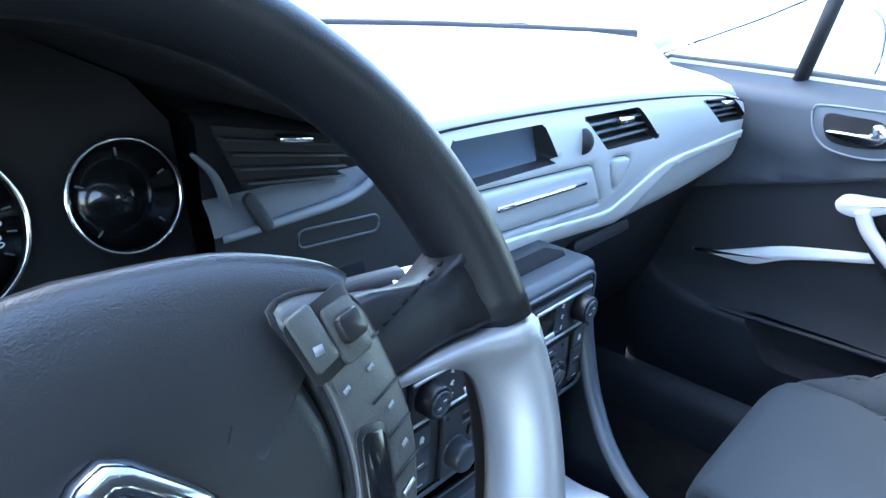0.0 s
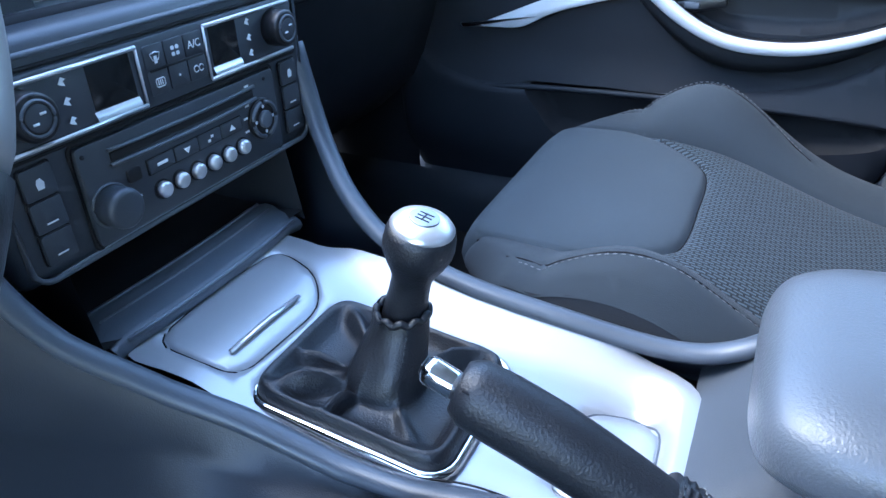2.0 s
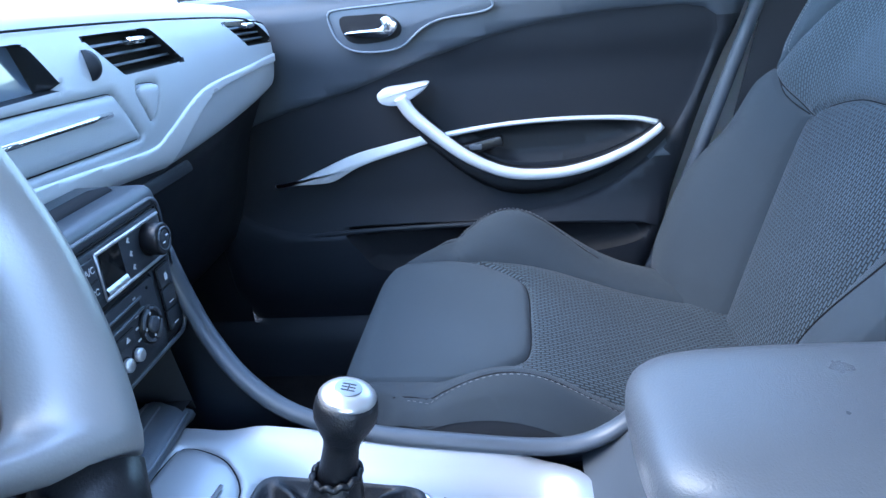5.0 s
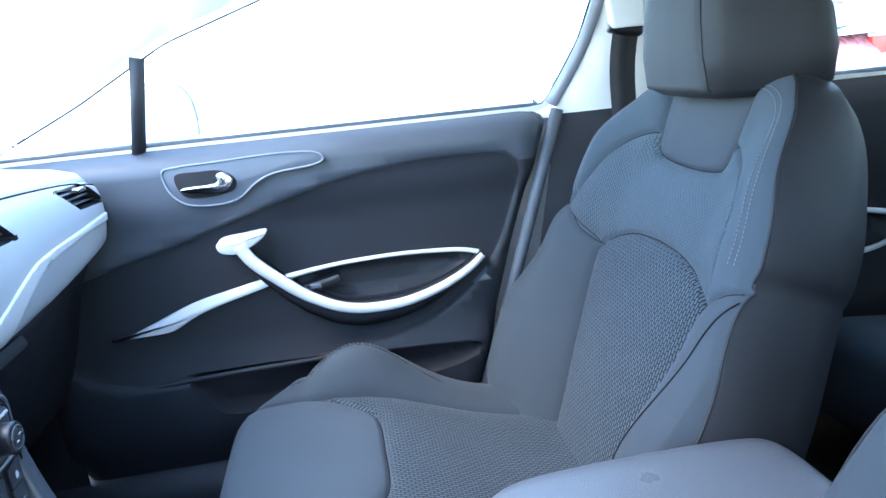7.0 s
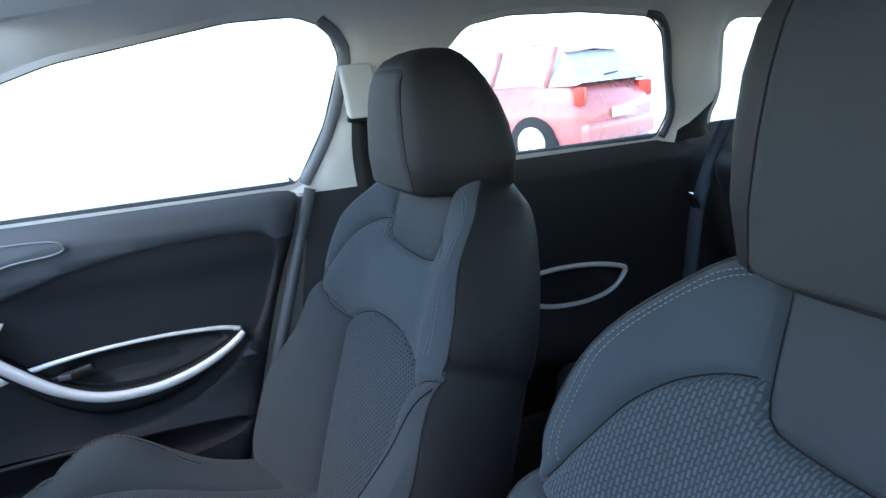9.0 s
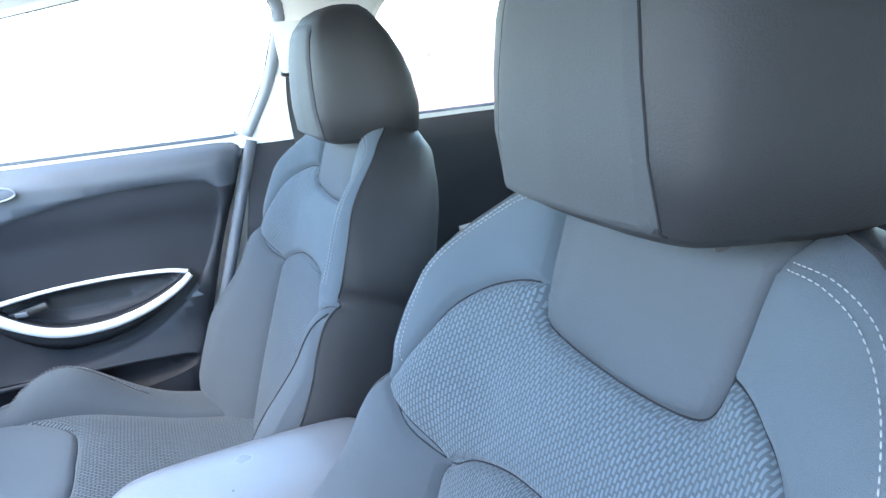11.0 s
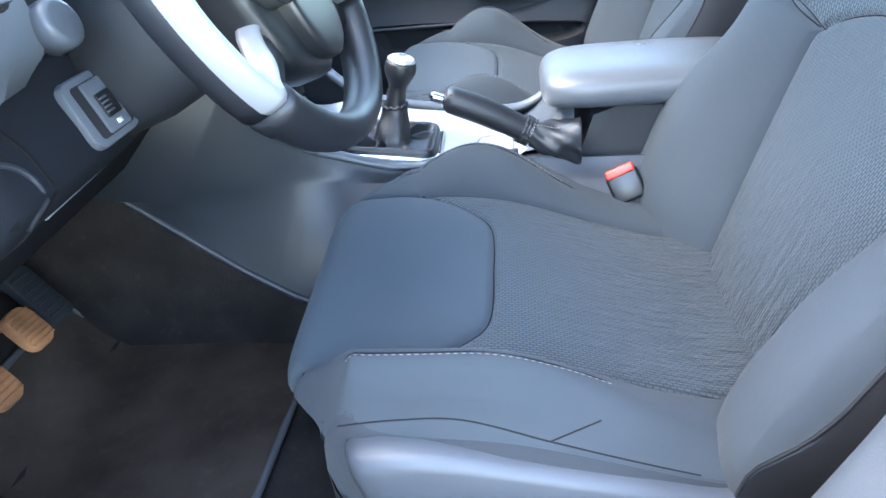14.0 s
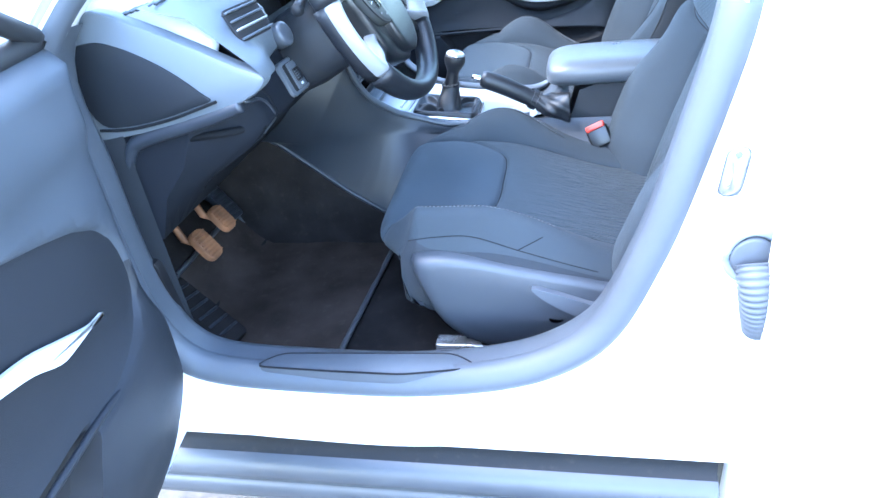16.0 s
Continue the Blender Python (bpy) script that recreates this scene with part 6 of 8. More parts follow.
cov = spline([(0.845, 0.975), (0.80, 0.990), (0.760, 0.982), (0.715, 0.960), (0.680, 0.936), (0.652, 0.911), (0.640, 0.899), (0.665, 0.891), (0.715, 0.877), (0.78, 0.866), (0.825, 0.870), (0.845, 0.92)], 4, True)
plate("fuse_cover", cov, 0.004, cm @ pose(0, 0, 0.0235), COVER, cap, "dark smooth side cover", 0.002)
tube("cover_groove", [(-0.7505, y, z) for y, z in spline([(0.630, 0.898), (0.665, 0.8875), (0.715, 0.8735), (0.78, 0.8625), (0.83, 0.862)], 6)], 0.0024, HOOD, cap, "dark groove below the cover", n=6)
lip_l = spline([(0.600, 0.887, 0.010), (0.65, 0.872, 0.012), (0.70, 0.859, 0.012), (0.755, 0.846, 0.012), (0.792, 0.832, 0.011), (0.808, 0.808, 0.008), (0.812, 0.79, 0.005)], 6)
tube("lower_lip", [(-0.738, y, z) for y, z, r in lip_l], [r for y, z, r in lip_l], CONSIDE, cap, "grey rounded lower lip", n=12)
for k in range(7):
    block("defroster_slat", (0.05, 0.004, 0.003), pose(-0.70, 0.70 + 0.010 * k, 1.030 - 0.002 * k, 20, 0, 12), DARK, dash, "", 0.001)
# knee panel and column
rows = []
for x in np.linspace(-0.735, -0.165, 26):
    e = step01((-0.66 - x) / 0.08)
    rows.append([(x, 0.655 + 0.05 * e, 0.95), (x, 0.636 + 0.05 * e, 0.90), (x, 0.616 + 0.08 * e, 0.855), (x, 0.607 + 0.10 * e, 0.828), (x, 0.645 + 0.08 * e, 0.79), (x, 0.73 + 0.04 * e, 0.74), (x, 0.80, 0.665), (x, 0.90, 0.635), (x, 1.1, 0.64)])
v, f = loft(rows)
knee = mesh_of("knee_panel", v, f, material("knee_plastic", (0.010, 0.0115, 0.015), 0.75, grain=0.3, scale=900, spec=0.12), dash, "dark grey panel under the column")
v2 = [tuple(p) for p in rows[0]]
mesh_of("knee_end", v2 + [(-0.735, 1.1, 0.95)], [tuple(range(len(v2) + 1))], knee.data.materials[0], dash, "dark end panel", smooth=False)
def on_knee(x, z):
    i = int(round((x + 0.735) / 0.57 * 25))
    r_ = rows[min(max(i, 0), 25)]
    return (x, float(np.interp(-z, [-p[2] for p in r_[:8]], [p[1] for p in r_[:8]])), z)


tube("panel_joint", [on_knee(x, z) for x, z in spline([(-0.628, 0.90), (-0.616, 0.865), (-0.614, 0.842), (-0.613, 0.804), (-0.63, 0.782), (-0.652, 0.767), (-0.66, 0.72)], 5)], 0.0022, HOOD, knee, "dark panel joint", n=6)
tube("finger_groove", [on_knee(x, z) for x, z in ((-0.728, 0.836), (-0.70, 0.834), (-0.68, 0.830), (-0.657, 0.824))], 0.006, HOOD, knee, "dark finger groove", n=8)
tube("panel_edge", [on_knee(x, z) for x, z in spline([(-0.70, 0.878), (-0.665, 0.868), (-0.64, 0.862), (-0.625, 0.842), (-0.624, 0.80)], 5)], 0.003, CONSIDE, knee, "rounded cover edge", n=6)
tube("slot_edge", [on_knee(x, z) for x, z in spline([(-0.570, 0.781), (-0.52, 0.777), (-0.46, 0.771), (-0.415, 0.767)], 5)], 0.0024, LEDGE, knee, "pale slot edge", n=6)
tube("knee_line", spline([(-0.60, 0.690, 0.778), (-0.50, 0.672, 0.790), (-0.40, 0.668, 0.796), (-0.33, 0.668, 0.798)], 6), 0.003, GREY, dash, n=6)
swp = thing("beam_switch", -0.50, 0.615, 0.85, "grey framed headlamp height switch in the knee panel", "switch")
sm = frame_m((-0.513, 0.616, 0.857), (1, -0.06, 0.0), (-0.10, 0.36, 0.92))
bz = plate("bezel", round_rect(0.070, 0.062, 0.012), 0.008, sm, GREY, swp, "grey rounded bezel", 0.004)
plate("recess", round_rect(0.050, 0.048, 0.004), 0.001, sm @ pose(0, 0, 0.0078), MATT, swp, "", 0)
plate("switch_plate", round_rect(0.032, 0.046, 0.002), 0.004, sm @ pose(0.002, 0, 0.0075), GREY, swp, "pale switch plate", 0.001)
plate("thumb_wheel", round_rect(0.020, 0.022, 0.002), 0.004, sm @ pose(0.002, 0.0, 0.0105), BLACK, swp, "black ribbed thumb wheel", 0.001)
for k in range(4):
    block("wheel_rib", (0.010, 0.0015, 0.002), sm @ pose(-0.003, -0.006 + 0.004 * k, 0.0150), GREY, swp, "", 0.0004)
block("mark", (0.007, 0.004, 0.0006), sm @ pose(0.003, -0.017, 0.0118), ICON, swp, "", 0)

# ---- steering wheel ----
TAU = radians(24.4)
WM = Matrix(((1, 0, 0, -0.416), (0, math.sin(TAU), -math.cos(TAU), 0.492), (0, math.cos(TAU), math.sin(TAU), 0.972), (0, 0, 0, 1)))
RIM, THICK = 0.190, 0.0165
wheel = thing("steering_wheel", -0.412, 0.492, 0.972, "black leather steering wheel with silver spokes and fixed hub", "steering wheel")
wl = lambda x, v_, n: tuple(WM @ Vector((x, v_, n)))


def rim_arc(a0, a1, name, mat, label, thick=THICK, face=0.006):
    n = max(6, int(abs(a1 - a0) / 4))
    path = [wl(RIM * math.cos(radians(a)), RIM * math.sin(radians(a)), face) for a in np.linspace(a0, a1, n)]
    return tube(name, path, thick, mat, wheel, label, n=18, flat=1.35, up=tuple(WM.to_3x3() @ Vector((0, 0, 1))))


rim_arc(4.6, 175.4, "rim_top", RIMHIDE, "black leather rim")
rim_arc(-35.5, -144.5, "rim_bottom", RIMHIDE, "black leather rim")
rim_arc(4.6, -35.5, "rim_core", RIMHIDE, "black rim behind the silver", 0.0140, -0.002)
rim_arc(175.4, 215.5, "rim_core", RIMHIDE, "black rim behind the silver", 0.0140, -0.002)
edge_o = [(RIM + 0.0140) * np.array((math.cos(radians(a)), math.sin(radians(a)))) for a in np.linspace(4.4, -35.3, 16)]
edge_o = np.vstack([spline([(0.07, 0.013), (0.126, 0.0155), (0.17, 0.0158), (0.197, 0.0158)], 6), edge_o, spline([(0.160, -0.1145), (0.150, -0.1075), (0.135, -0.0985), (0.116, -0.086), (0.095, -0.073), (0.07, -0.060)], 4)])
edge_i = spline([(0.082, 0.004), (0.115, 0.0055), (0.144, 0.0045), (0.158, 0.0005), (0.1655, -0.0055), (0.1690, -0.0165), (0.1675, -0.0355), (0.160, -0.057), (0.1515, -0.0725), (0.1435, -0.0795), (0.1335, -0.080), (0.118, -0.072), (0.1065, -0.0645), (0.086, -0.053), (0.080, -0.03)], 6, True)


def around(edge, n=96):
    # even steps in angle about the middle of the opening
    c = np.array((0.118, -0.035))
    edge = np.asarray(edge)[:, :2]
    dense = np.vstack([edge[i] + (edge[(i + 1) % len(edge)] - edge[i]) * np.linspace(0, 1, 24, endpoint=False)[:, None] for i in range(len(edge))])
    ang = np.arctan2(dense[:, 1] - c[1], dense[:, 0] - c[0])
    rad = np.hypot(dense[:, 0] - c[0], dense[:, 1] - c[1])
    o = np.argsort(ang)
    grid = np.linspace(-np.pi, np.pi, n, endpoint=False)
    r = np.interp(grid, ang[o], rad[o], period=2 * np.pi)
    return np.c_[c[0] + r * np.cos(grid), c[1] + r * np.sin(grid)]


fo, fi = around(edge_o), around(edge_i)
for s in (1, -1):
    # one moulded silver frame: slim bar, rim section and lower bar
    rows = []
    for q, n_ in ((0.03, 0.004), (0.0, 0.010), (0.012, 0.016), (0.06, 0.0225), (0.15, 0.0275), (0.30, 0.0308), (0.5, 0.0305), (0.68, 0.0265), (0.84, 0.0190), (0.95, 0.0105), (1.0, 0.0035), (0.93, -0.002), (0.6, 0.004), (0.12, 0.002)):
        r = []
        for po, pi_ in zip(fo, fi):
            if s < 0:
                pi_ = po + (pi_ - po) * (1 - 0.38 * float(step01((po[0] - 0.12) / 0.04)))
            wide = float(np.hypot(*(po - pi_)))
            p = po + (pi_ - po) * q
            dn = 0.010 * float(step01((0.140 - p[0]) / 0.05))
            r.append(wl(s * p[0], p[1], n_ * min(1.0, 0.35 + wide / 0.05) - dn))
        rows.append(r)
    rows.append(rows[0])
    v, f = loft(rows, True)
    mesh_of("spoke_frame", v, f, RIMSILVER, wheel, "satin silver spoke frame")
    web = spline([(0.166, -0.120), (0.150, -0.111), (0.116, -0.088), (0.085, -0.070), (0.062, -0.084), (0.098, -0.107), (0.131, -0.127), (0.147, -0.139)], 4, True)
    rows = []
    for n_, k in ((-0.014, 0.9), (-0.010, 1.0), (0.002, 1.0), (0.007, 0.94), (0.0085, 0.8)):
        c = web.mean(0)
        rows.append([wl(s * (c + (p - c) * k)[0], (c + (p - c) * k)[1], n_) for p in web])
    v, f = loft(rows, True, False, True)
    mesh_of("lower_web", v, f, RIMHIDE, wheel, "black leather lower web")
    thumb = [(s * 0.204, 0.0175), (s * 0.200, 0.06), (s * 0.178, 0.062), (s * 0.150, 0.048), (s * 0.10, 0.052), (s * 0.09, 0.0165), (s * 0.14, 0.0165), (s * 0.18, 0.0168)]
    thumb = spline(thumb, 4, True)
    rows = []
    for n_, k in ((-0.016, 0.9), (-0.012, 1.0), (0.006, 1.0), (0.012, 0.94), (0.014, 0.8)):
        c = thumb.mean(0)
        rows.append([wl(*(c + (p - c) * k), n_ + 0.004 * (abs(p[0]) > 0.16)) for p in thumb])
    v, f = loft(rows, True, False, True)
    mesh_of("thumb_rest", v, f, RIMHIDE, wheel, "black leather thumb rest")
    stitches("stitching", [wl(s * x, 0.054 - 0.02 * k, 0.0155) for k, x in zip(np.linspace(0, 1, 8), np.linspace(0.155, 0.10, 8))], SEAM, wheel, 0.004, 0.003, 0.0008)
hub_o = spline([(0.0, 0.088), (0.05, 0.083), (0.083, 0.072), (0.098, 0.045), (0.105, 0.005), (0.101, -0.022), (0.086, -0.052), (0.062, -0.088), (0.0, -0.108)], 5)
hub_o[:, 0] *= 1 + 0.14 * np.clip((-hub_o[:, 1] - 0.03) / 0.05, 0, 1) * (hub_o[:, 0] > 0.01)
hub_o[:, 1] = np.where(hub_o[:, 1] < -0.02, -0.02 + (hub_o[:, 1] + 0.02) * 1.35, hub_o[:, 1])
hub_o = np.vstack([hub_o, (hub_o * (-1, 1))[::-1][1:-1]])
rows = []
for n_, k in ((-0.055, 0.85), (-0.03, 0.98), (-0.004, 1.0), (0.008, 0.99), (0.014, 0.94), (0.016, 0.8), (0.016, 0.05)):
    c = np.array((0, -0.01))
    rows.append([wl(*(c + (p - c) * k), n_) for p in hub_o])
v, f = loft(rows, True, False, True)
hub = mesh_of("hub", v, f, HUB, wheel, "fixed grained hub cover")
pod_roll = lambda y: 0.012 * (max(0.0, y + 0.01) / 0.1) ** 2
for s in (1, -1):
    podo = spline([(s * px_, py_) for px_, py_ in ((0.057, 0.062), (0.080, 0.063), (0.095, 0.055), (0.0995, 0.042), (0.103, 0.019), (0.103, -0.003), (0.095, -0.027), (0.082, -0.048), (0.068, -0.060), (0.053, -0.060), (0.057, -0.036),
                                                   (0.066, -0.008), (0.068, 0.013), (0.065, 0.036))], 4, True)
    rows = []
    for n_, k in ((0.004, 1.0), (0.030, 1.0), (0.0330, 0.97), (0.0342, 0.9), (0.0344, 0.5)):
        c = podo.mean(0)
        rows.append([wl(*(c + (p - c) * k), n_ - 0.15 * (abs((c + (p - c) * k)[0]) - 0.065) - pod_roll((c + (p - c) * k)[1])) for p in podo])
    v, f = loft(rows, True, False, True)
    tube("pod_groove", [wl(p[0], p[1], 0.0305 - 0.15 * (abs(p[0]) - 0.065) - pod_roll(p[1])) for p in podo], 0.0014, MATT, wheel, n=5, closed=True)
    pod = mesh_of("button_pod", v, f, POD, wheel, "olive grey button pod")
    pm = lambda x, y, h=0.0: WM @ pose(s * x, y, 0.0346 - 0.15 * (x - 0.065) - pod_roll(y) + h, -math.degrees(math.atan(0.024 * max(0.0, y + 0.01) / 0.01)), s * 8.5, 0)
    plate("button_well", round_rect(0.036, 0.026, 0.004), 0.0006, pm(0.0755, 0.0475) @ pose(0, 0, -0.0002, 0, 0, 12 * s), BLACK, pod, "", 0.0002)
    plate("rocker", round_rect(0.013, 0.023, 0.002), 0.003, pm(0.0665, 0.048) @ pose(0, 0, -0.001, 0, 0, 14 * s), POD, pod, "", 0.001)
    plate("roller_plate", round_rect(0.017, 0.023, 0.003), 0.002, pm(0.0835, 0.046) @ pose(0, 0, 0, 0, 0, 8 * s), POD, pod, "", 0.001)
    plate("roller", round_rect(0.0135, 0.0115, 0.003), 0.0055, pm(0.084, 0.047) @ pose(0, 0, 0, 0, 0, 8 * s), BLACK, pod, "dark scroll roller", 0.002)
    plate("strip_frame", round_rect(0.0175, 0.046, 0.005), 0.0008, pm(0.0745, -0.012) @ pose(0, 0, -0.0002, 0, 0, -12 * s), BLACK, pod, "", 0.0003)
    block("mark", (0.0045, 0.0035, 0.0004), pm(0.0665, 0.044, 0.0023), PODPRINT, pod, "", 0)
    plate("window", round_rect(0.0135, 0.041, 0.004), 0.001, pm(0.0745, -0.012) @ pose(0, 0, 0.0006, 0, 0, -12 * s), LCD, pod, "glossy black strip", 0.0005)
    for k, (bx, by) in enumerate(((0.074, 0.026), (0.089, 0.029), (0.093, 0.012), (0.094, -0.004), (0.090, -0.020), (0.078, -0.042), (0.064, -0.048))):
        block("mark", (0.0038 if k != 4 else 0.008, 0.0018, 0.0004), pm(bx, by, 0.0004) @ pose(0, 0, 0, 0, 0, 20), SATIN if k == 4 else PODPRINT, pod, "", 0)
    for by in (0.036, 0.018, 0.003, -0.012, -0.030):
        block("joint", (0.034 if by > 0.03 else 0.018, 0.0009, 0.0006), pm(0.083 if by > 0.03 else 0.093 - max(0, -by - 0.01) * 0.5, by, 0.0002) @ pose(0, 0, 0, 0, 0, 12 * s), BLACK, pod, "", 0)
for dy in (0.0, -0.0175):
    ch = spline([(-0.038, 0.0145 + dy), (-0.026, 0.025 + dy), (-0.012, 0.0365 + dy), (0.003, 0.025 + dy), (0.0145, 0.0145 + dy)], 3)
    tube("badge_bar", [wl(x, y, 0.0350) for x, y in ch], [0.004, 0.0065, 0.0075, 0.0065, 0.004], DKCHROME, hub, "polished bent badge bar", n=10, flat=0.7)
pad_o = spline([(0.0, 0.0915), (0.05, 0.0870), (0.086, 0.0750), (0.100, 0.0655), (0.090, 0.0645), (0.058, 0.0650), (0.054, 0.062), (0.062, 0.036), (0.0655, 0.013), (0.063, -0.008), (0.054, -0.036), (0.050, -0.066), (0.035, -0.09), (0.0, -0.10)], 4)
pad_o[:, 1] = np.where(pad_o[:, 1] < -0.02, -0.02 + (pad_o[:, 1] + 0.02) * 1.35, pad_o[:, 1])
pad_o = np.vstack([pad_o, (pad_o * (-1, 1))[::-1][1:-1]])
rows = []
for n_, k in ((-0.03, 0.99), (0.002, 1.0), (0.025, 1.0), (0.0295, 0.985), (0.0315, 0.94), (0.0320, 0.87), (0.0323, 0.8), (0.0326, 0.7), (0.033, 0.5), (0.0335, 0.05)):
    rows.append([wl(*((p - (0, -0.01)) * k + (0, -0.01)), n_ - (n_ > 0.01) * (0.016 * (max(0.0, ((p - (0, -0.01)) * k)[1] + 0.01) / 0.1) ** 2)) for p in pad_o])
v, f = loft(rows, True, False, True)
mesh_of("centre_pad", v, f, HUB, wheel, "grained centre pad")

col = thing("steering_column", -0.412, 0.62, 0.90, "dark plastic steering column shroud with stalks and ignition key", "steering column")
rows = []
for k, (dist, w, h) in enumerate(((0.04, 0.055, 0.05), (0.07, 0.075, 0.065), (0.14, 0.085, 0.07), (0.22, 0.08, 0.065))):
    r = []
    for a in np.linspace(0, 2 * np.pi, 24, endpoint=False):
        cx_, sx_ = math.cos(a), math.sin(a)
        r.append(wl(w * math.copysign(abs(cx_) ** 0.7, cx_), -0.03 + h * math.copysign(abs(sx_) ** 0.7, sx_), -dist))
    rows.append(r)
v, f = loft(rows, True, False, True)
mesh_of("shroud", v, f, DARK, col, "dark plastic shroud")
tube("stalk", spline([(-0.345, 0.575, 0.985), (-0.28, 0.560, 0.992), (-0.235, 0.552, 0.990)], 5), [0.009, 0.008, 0.010], DARK, col, "dark wiper stalk", n=10)
tube("stalk_end", [(-0.245, 0.553, 0.990), (-0.215, 0.549, 0.987), (-0.195, 0.547, 0.984)], [0.013, 0.014, 0.008], SILVER, col, "pale stalk end", n=12, flat=0.6)
tube("stalk", spline([(-0.48, 0.575, 0.985), (-0.54, 0.560, 0.985), (-0.585, 0.55, 0.98)], 5), [0.009, 0.008, 0.010], DARK, col, "dark indicator stalk", n=10)
disc("lock", 0.016, 0.03, pose(-0.235, 0.628, 0.885, 90, 0, 0), BLACK, col, "black ignition lock", 0.003)
block("key_head", (0.012, 0.030, 0.030), pose(-0.216, 0.598, 0.889, 10, 0, 20), GREY, col, "grey key head", 0.005)
for k in range(4):
    tube("key_ring", [(-0.208 + 0.004 * math.cos(a) * (1 if k % 2 else 0.2), 0.594 + 0.004 * math.cos(a) * (0.2 if k % 2 else 1), 0.866 - 0.010 * k + 0.006 * math.sin(a)) for a in np.linspace(0, 2 * np.pi, 12, endpoint=False)], 0.0009, CHROME, col, n=5, closed=True)
rows = [[(-0.206 + 0.75 * r_ * math.cos(q), 0.592 + 0.75 * r_ * math.sin(q), 0.829 + 0.8 * (z_ - 0.8285)) for q in np.linspace(0, 2 * np.pi, 14, endpoint=False)] for z_, r_ in ((0.8285, 0.0012), (0.8270, 0.0062), (0.8220, 0.0094), (0.8150, 0.0104), (0.8080, 0.0104), (0.8025, 0.0092), (0.8000, 0.0060), (0.7995, 0.0012))]
v, f = loft(rows, True, False, True)
mesh_of("pendant", v, f, PENDANT, col, "plain yellow key pendant")
kn = thing("driver_knob", -0.552, 0.61, 0.93, "grey round rotary knob on the dash lower panel", "knob")
disc("cap", 0.020, 0.022, frame_m((-0.555, 0.598, 0.938), (1, 0, 0.1), (0.05, 0.4, 1)), GREY, kn, "", 0.006)
disc("base", 0.016, 0.04, frame_m((-0.552, 0.618, 0.930), (1, 0, 0.1), (0.05, 0.4, 1)), BLACK, kn, "", 0.002)

# ---- centre stack ----
stack = thing("centre_stack", 0.007, 0.68, 0.70, "dark centre stack with climate panel and radio", "centre stack")
block("housing", (0.318, 0.10, 0.155), pose(0.007, 0.6815, 0.7895), STACK, stack, "dark moulded housing", 0.012, 4)
FY = 0.6305
fpm = lambda x, z, h=0.0: Matrix(((1, 0, 0, x), (0, 0, -1, FY - h), (0, 1, 0, z), (0, 0, 0, 1)))
tube("rim", [(x + 0.007, FY - 0.0005, z + 0.786) for x, z in round_rect(0.300, 0.140, 0.014)], 0.0022, GREY, stack, "slim raised rim", n=6, closed=True)
clim = plate("climate_panel", round_rect(0.284, 0.048, 0.005), 0.004, fpm(0.007, 0.8225), STACK, stack, "dark climate panel", 0.0015)
radio = plate("radio", round_rect(0.205, 0.072, 0.004), 0.004, fpm(0.010, 0.7565), STACK, stack, "dark radio with disc slot and round keys", 0.0015)
for name_, w_, h_, x_, z_ in (("radio_joint", 0.209, 0.076, 0.010, 0.7565), ("climate_joint", 0.288, 0.052, 0.007, 0.8225)):
    tube(name_, [(x + x_, FY - 0.0004, z + z_) for x, z in round_rect(w_, h_, 0.005)], 0.0013, MATT, stack, n=6, closed=True)
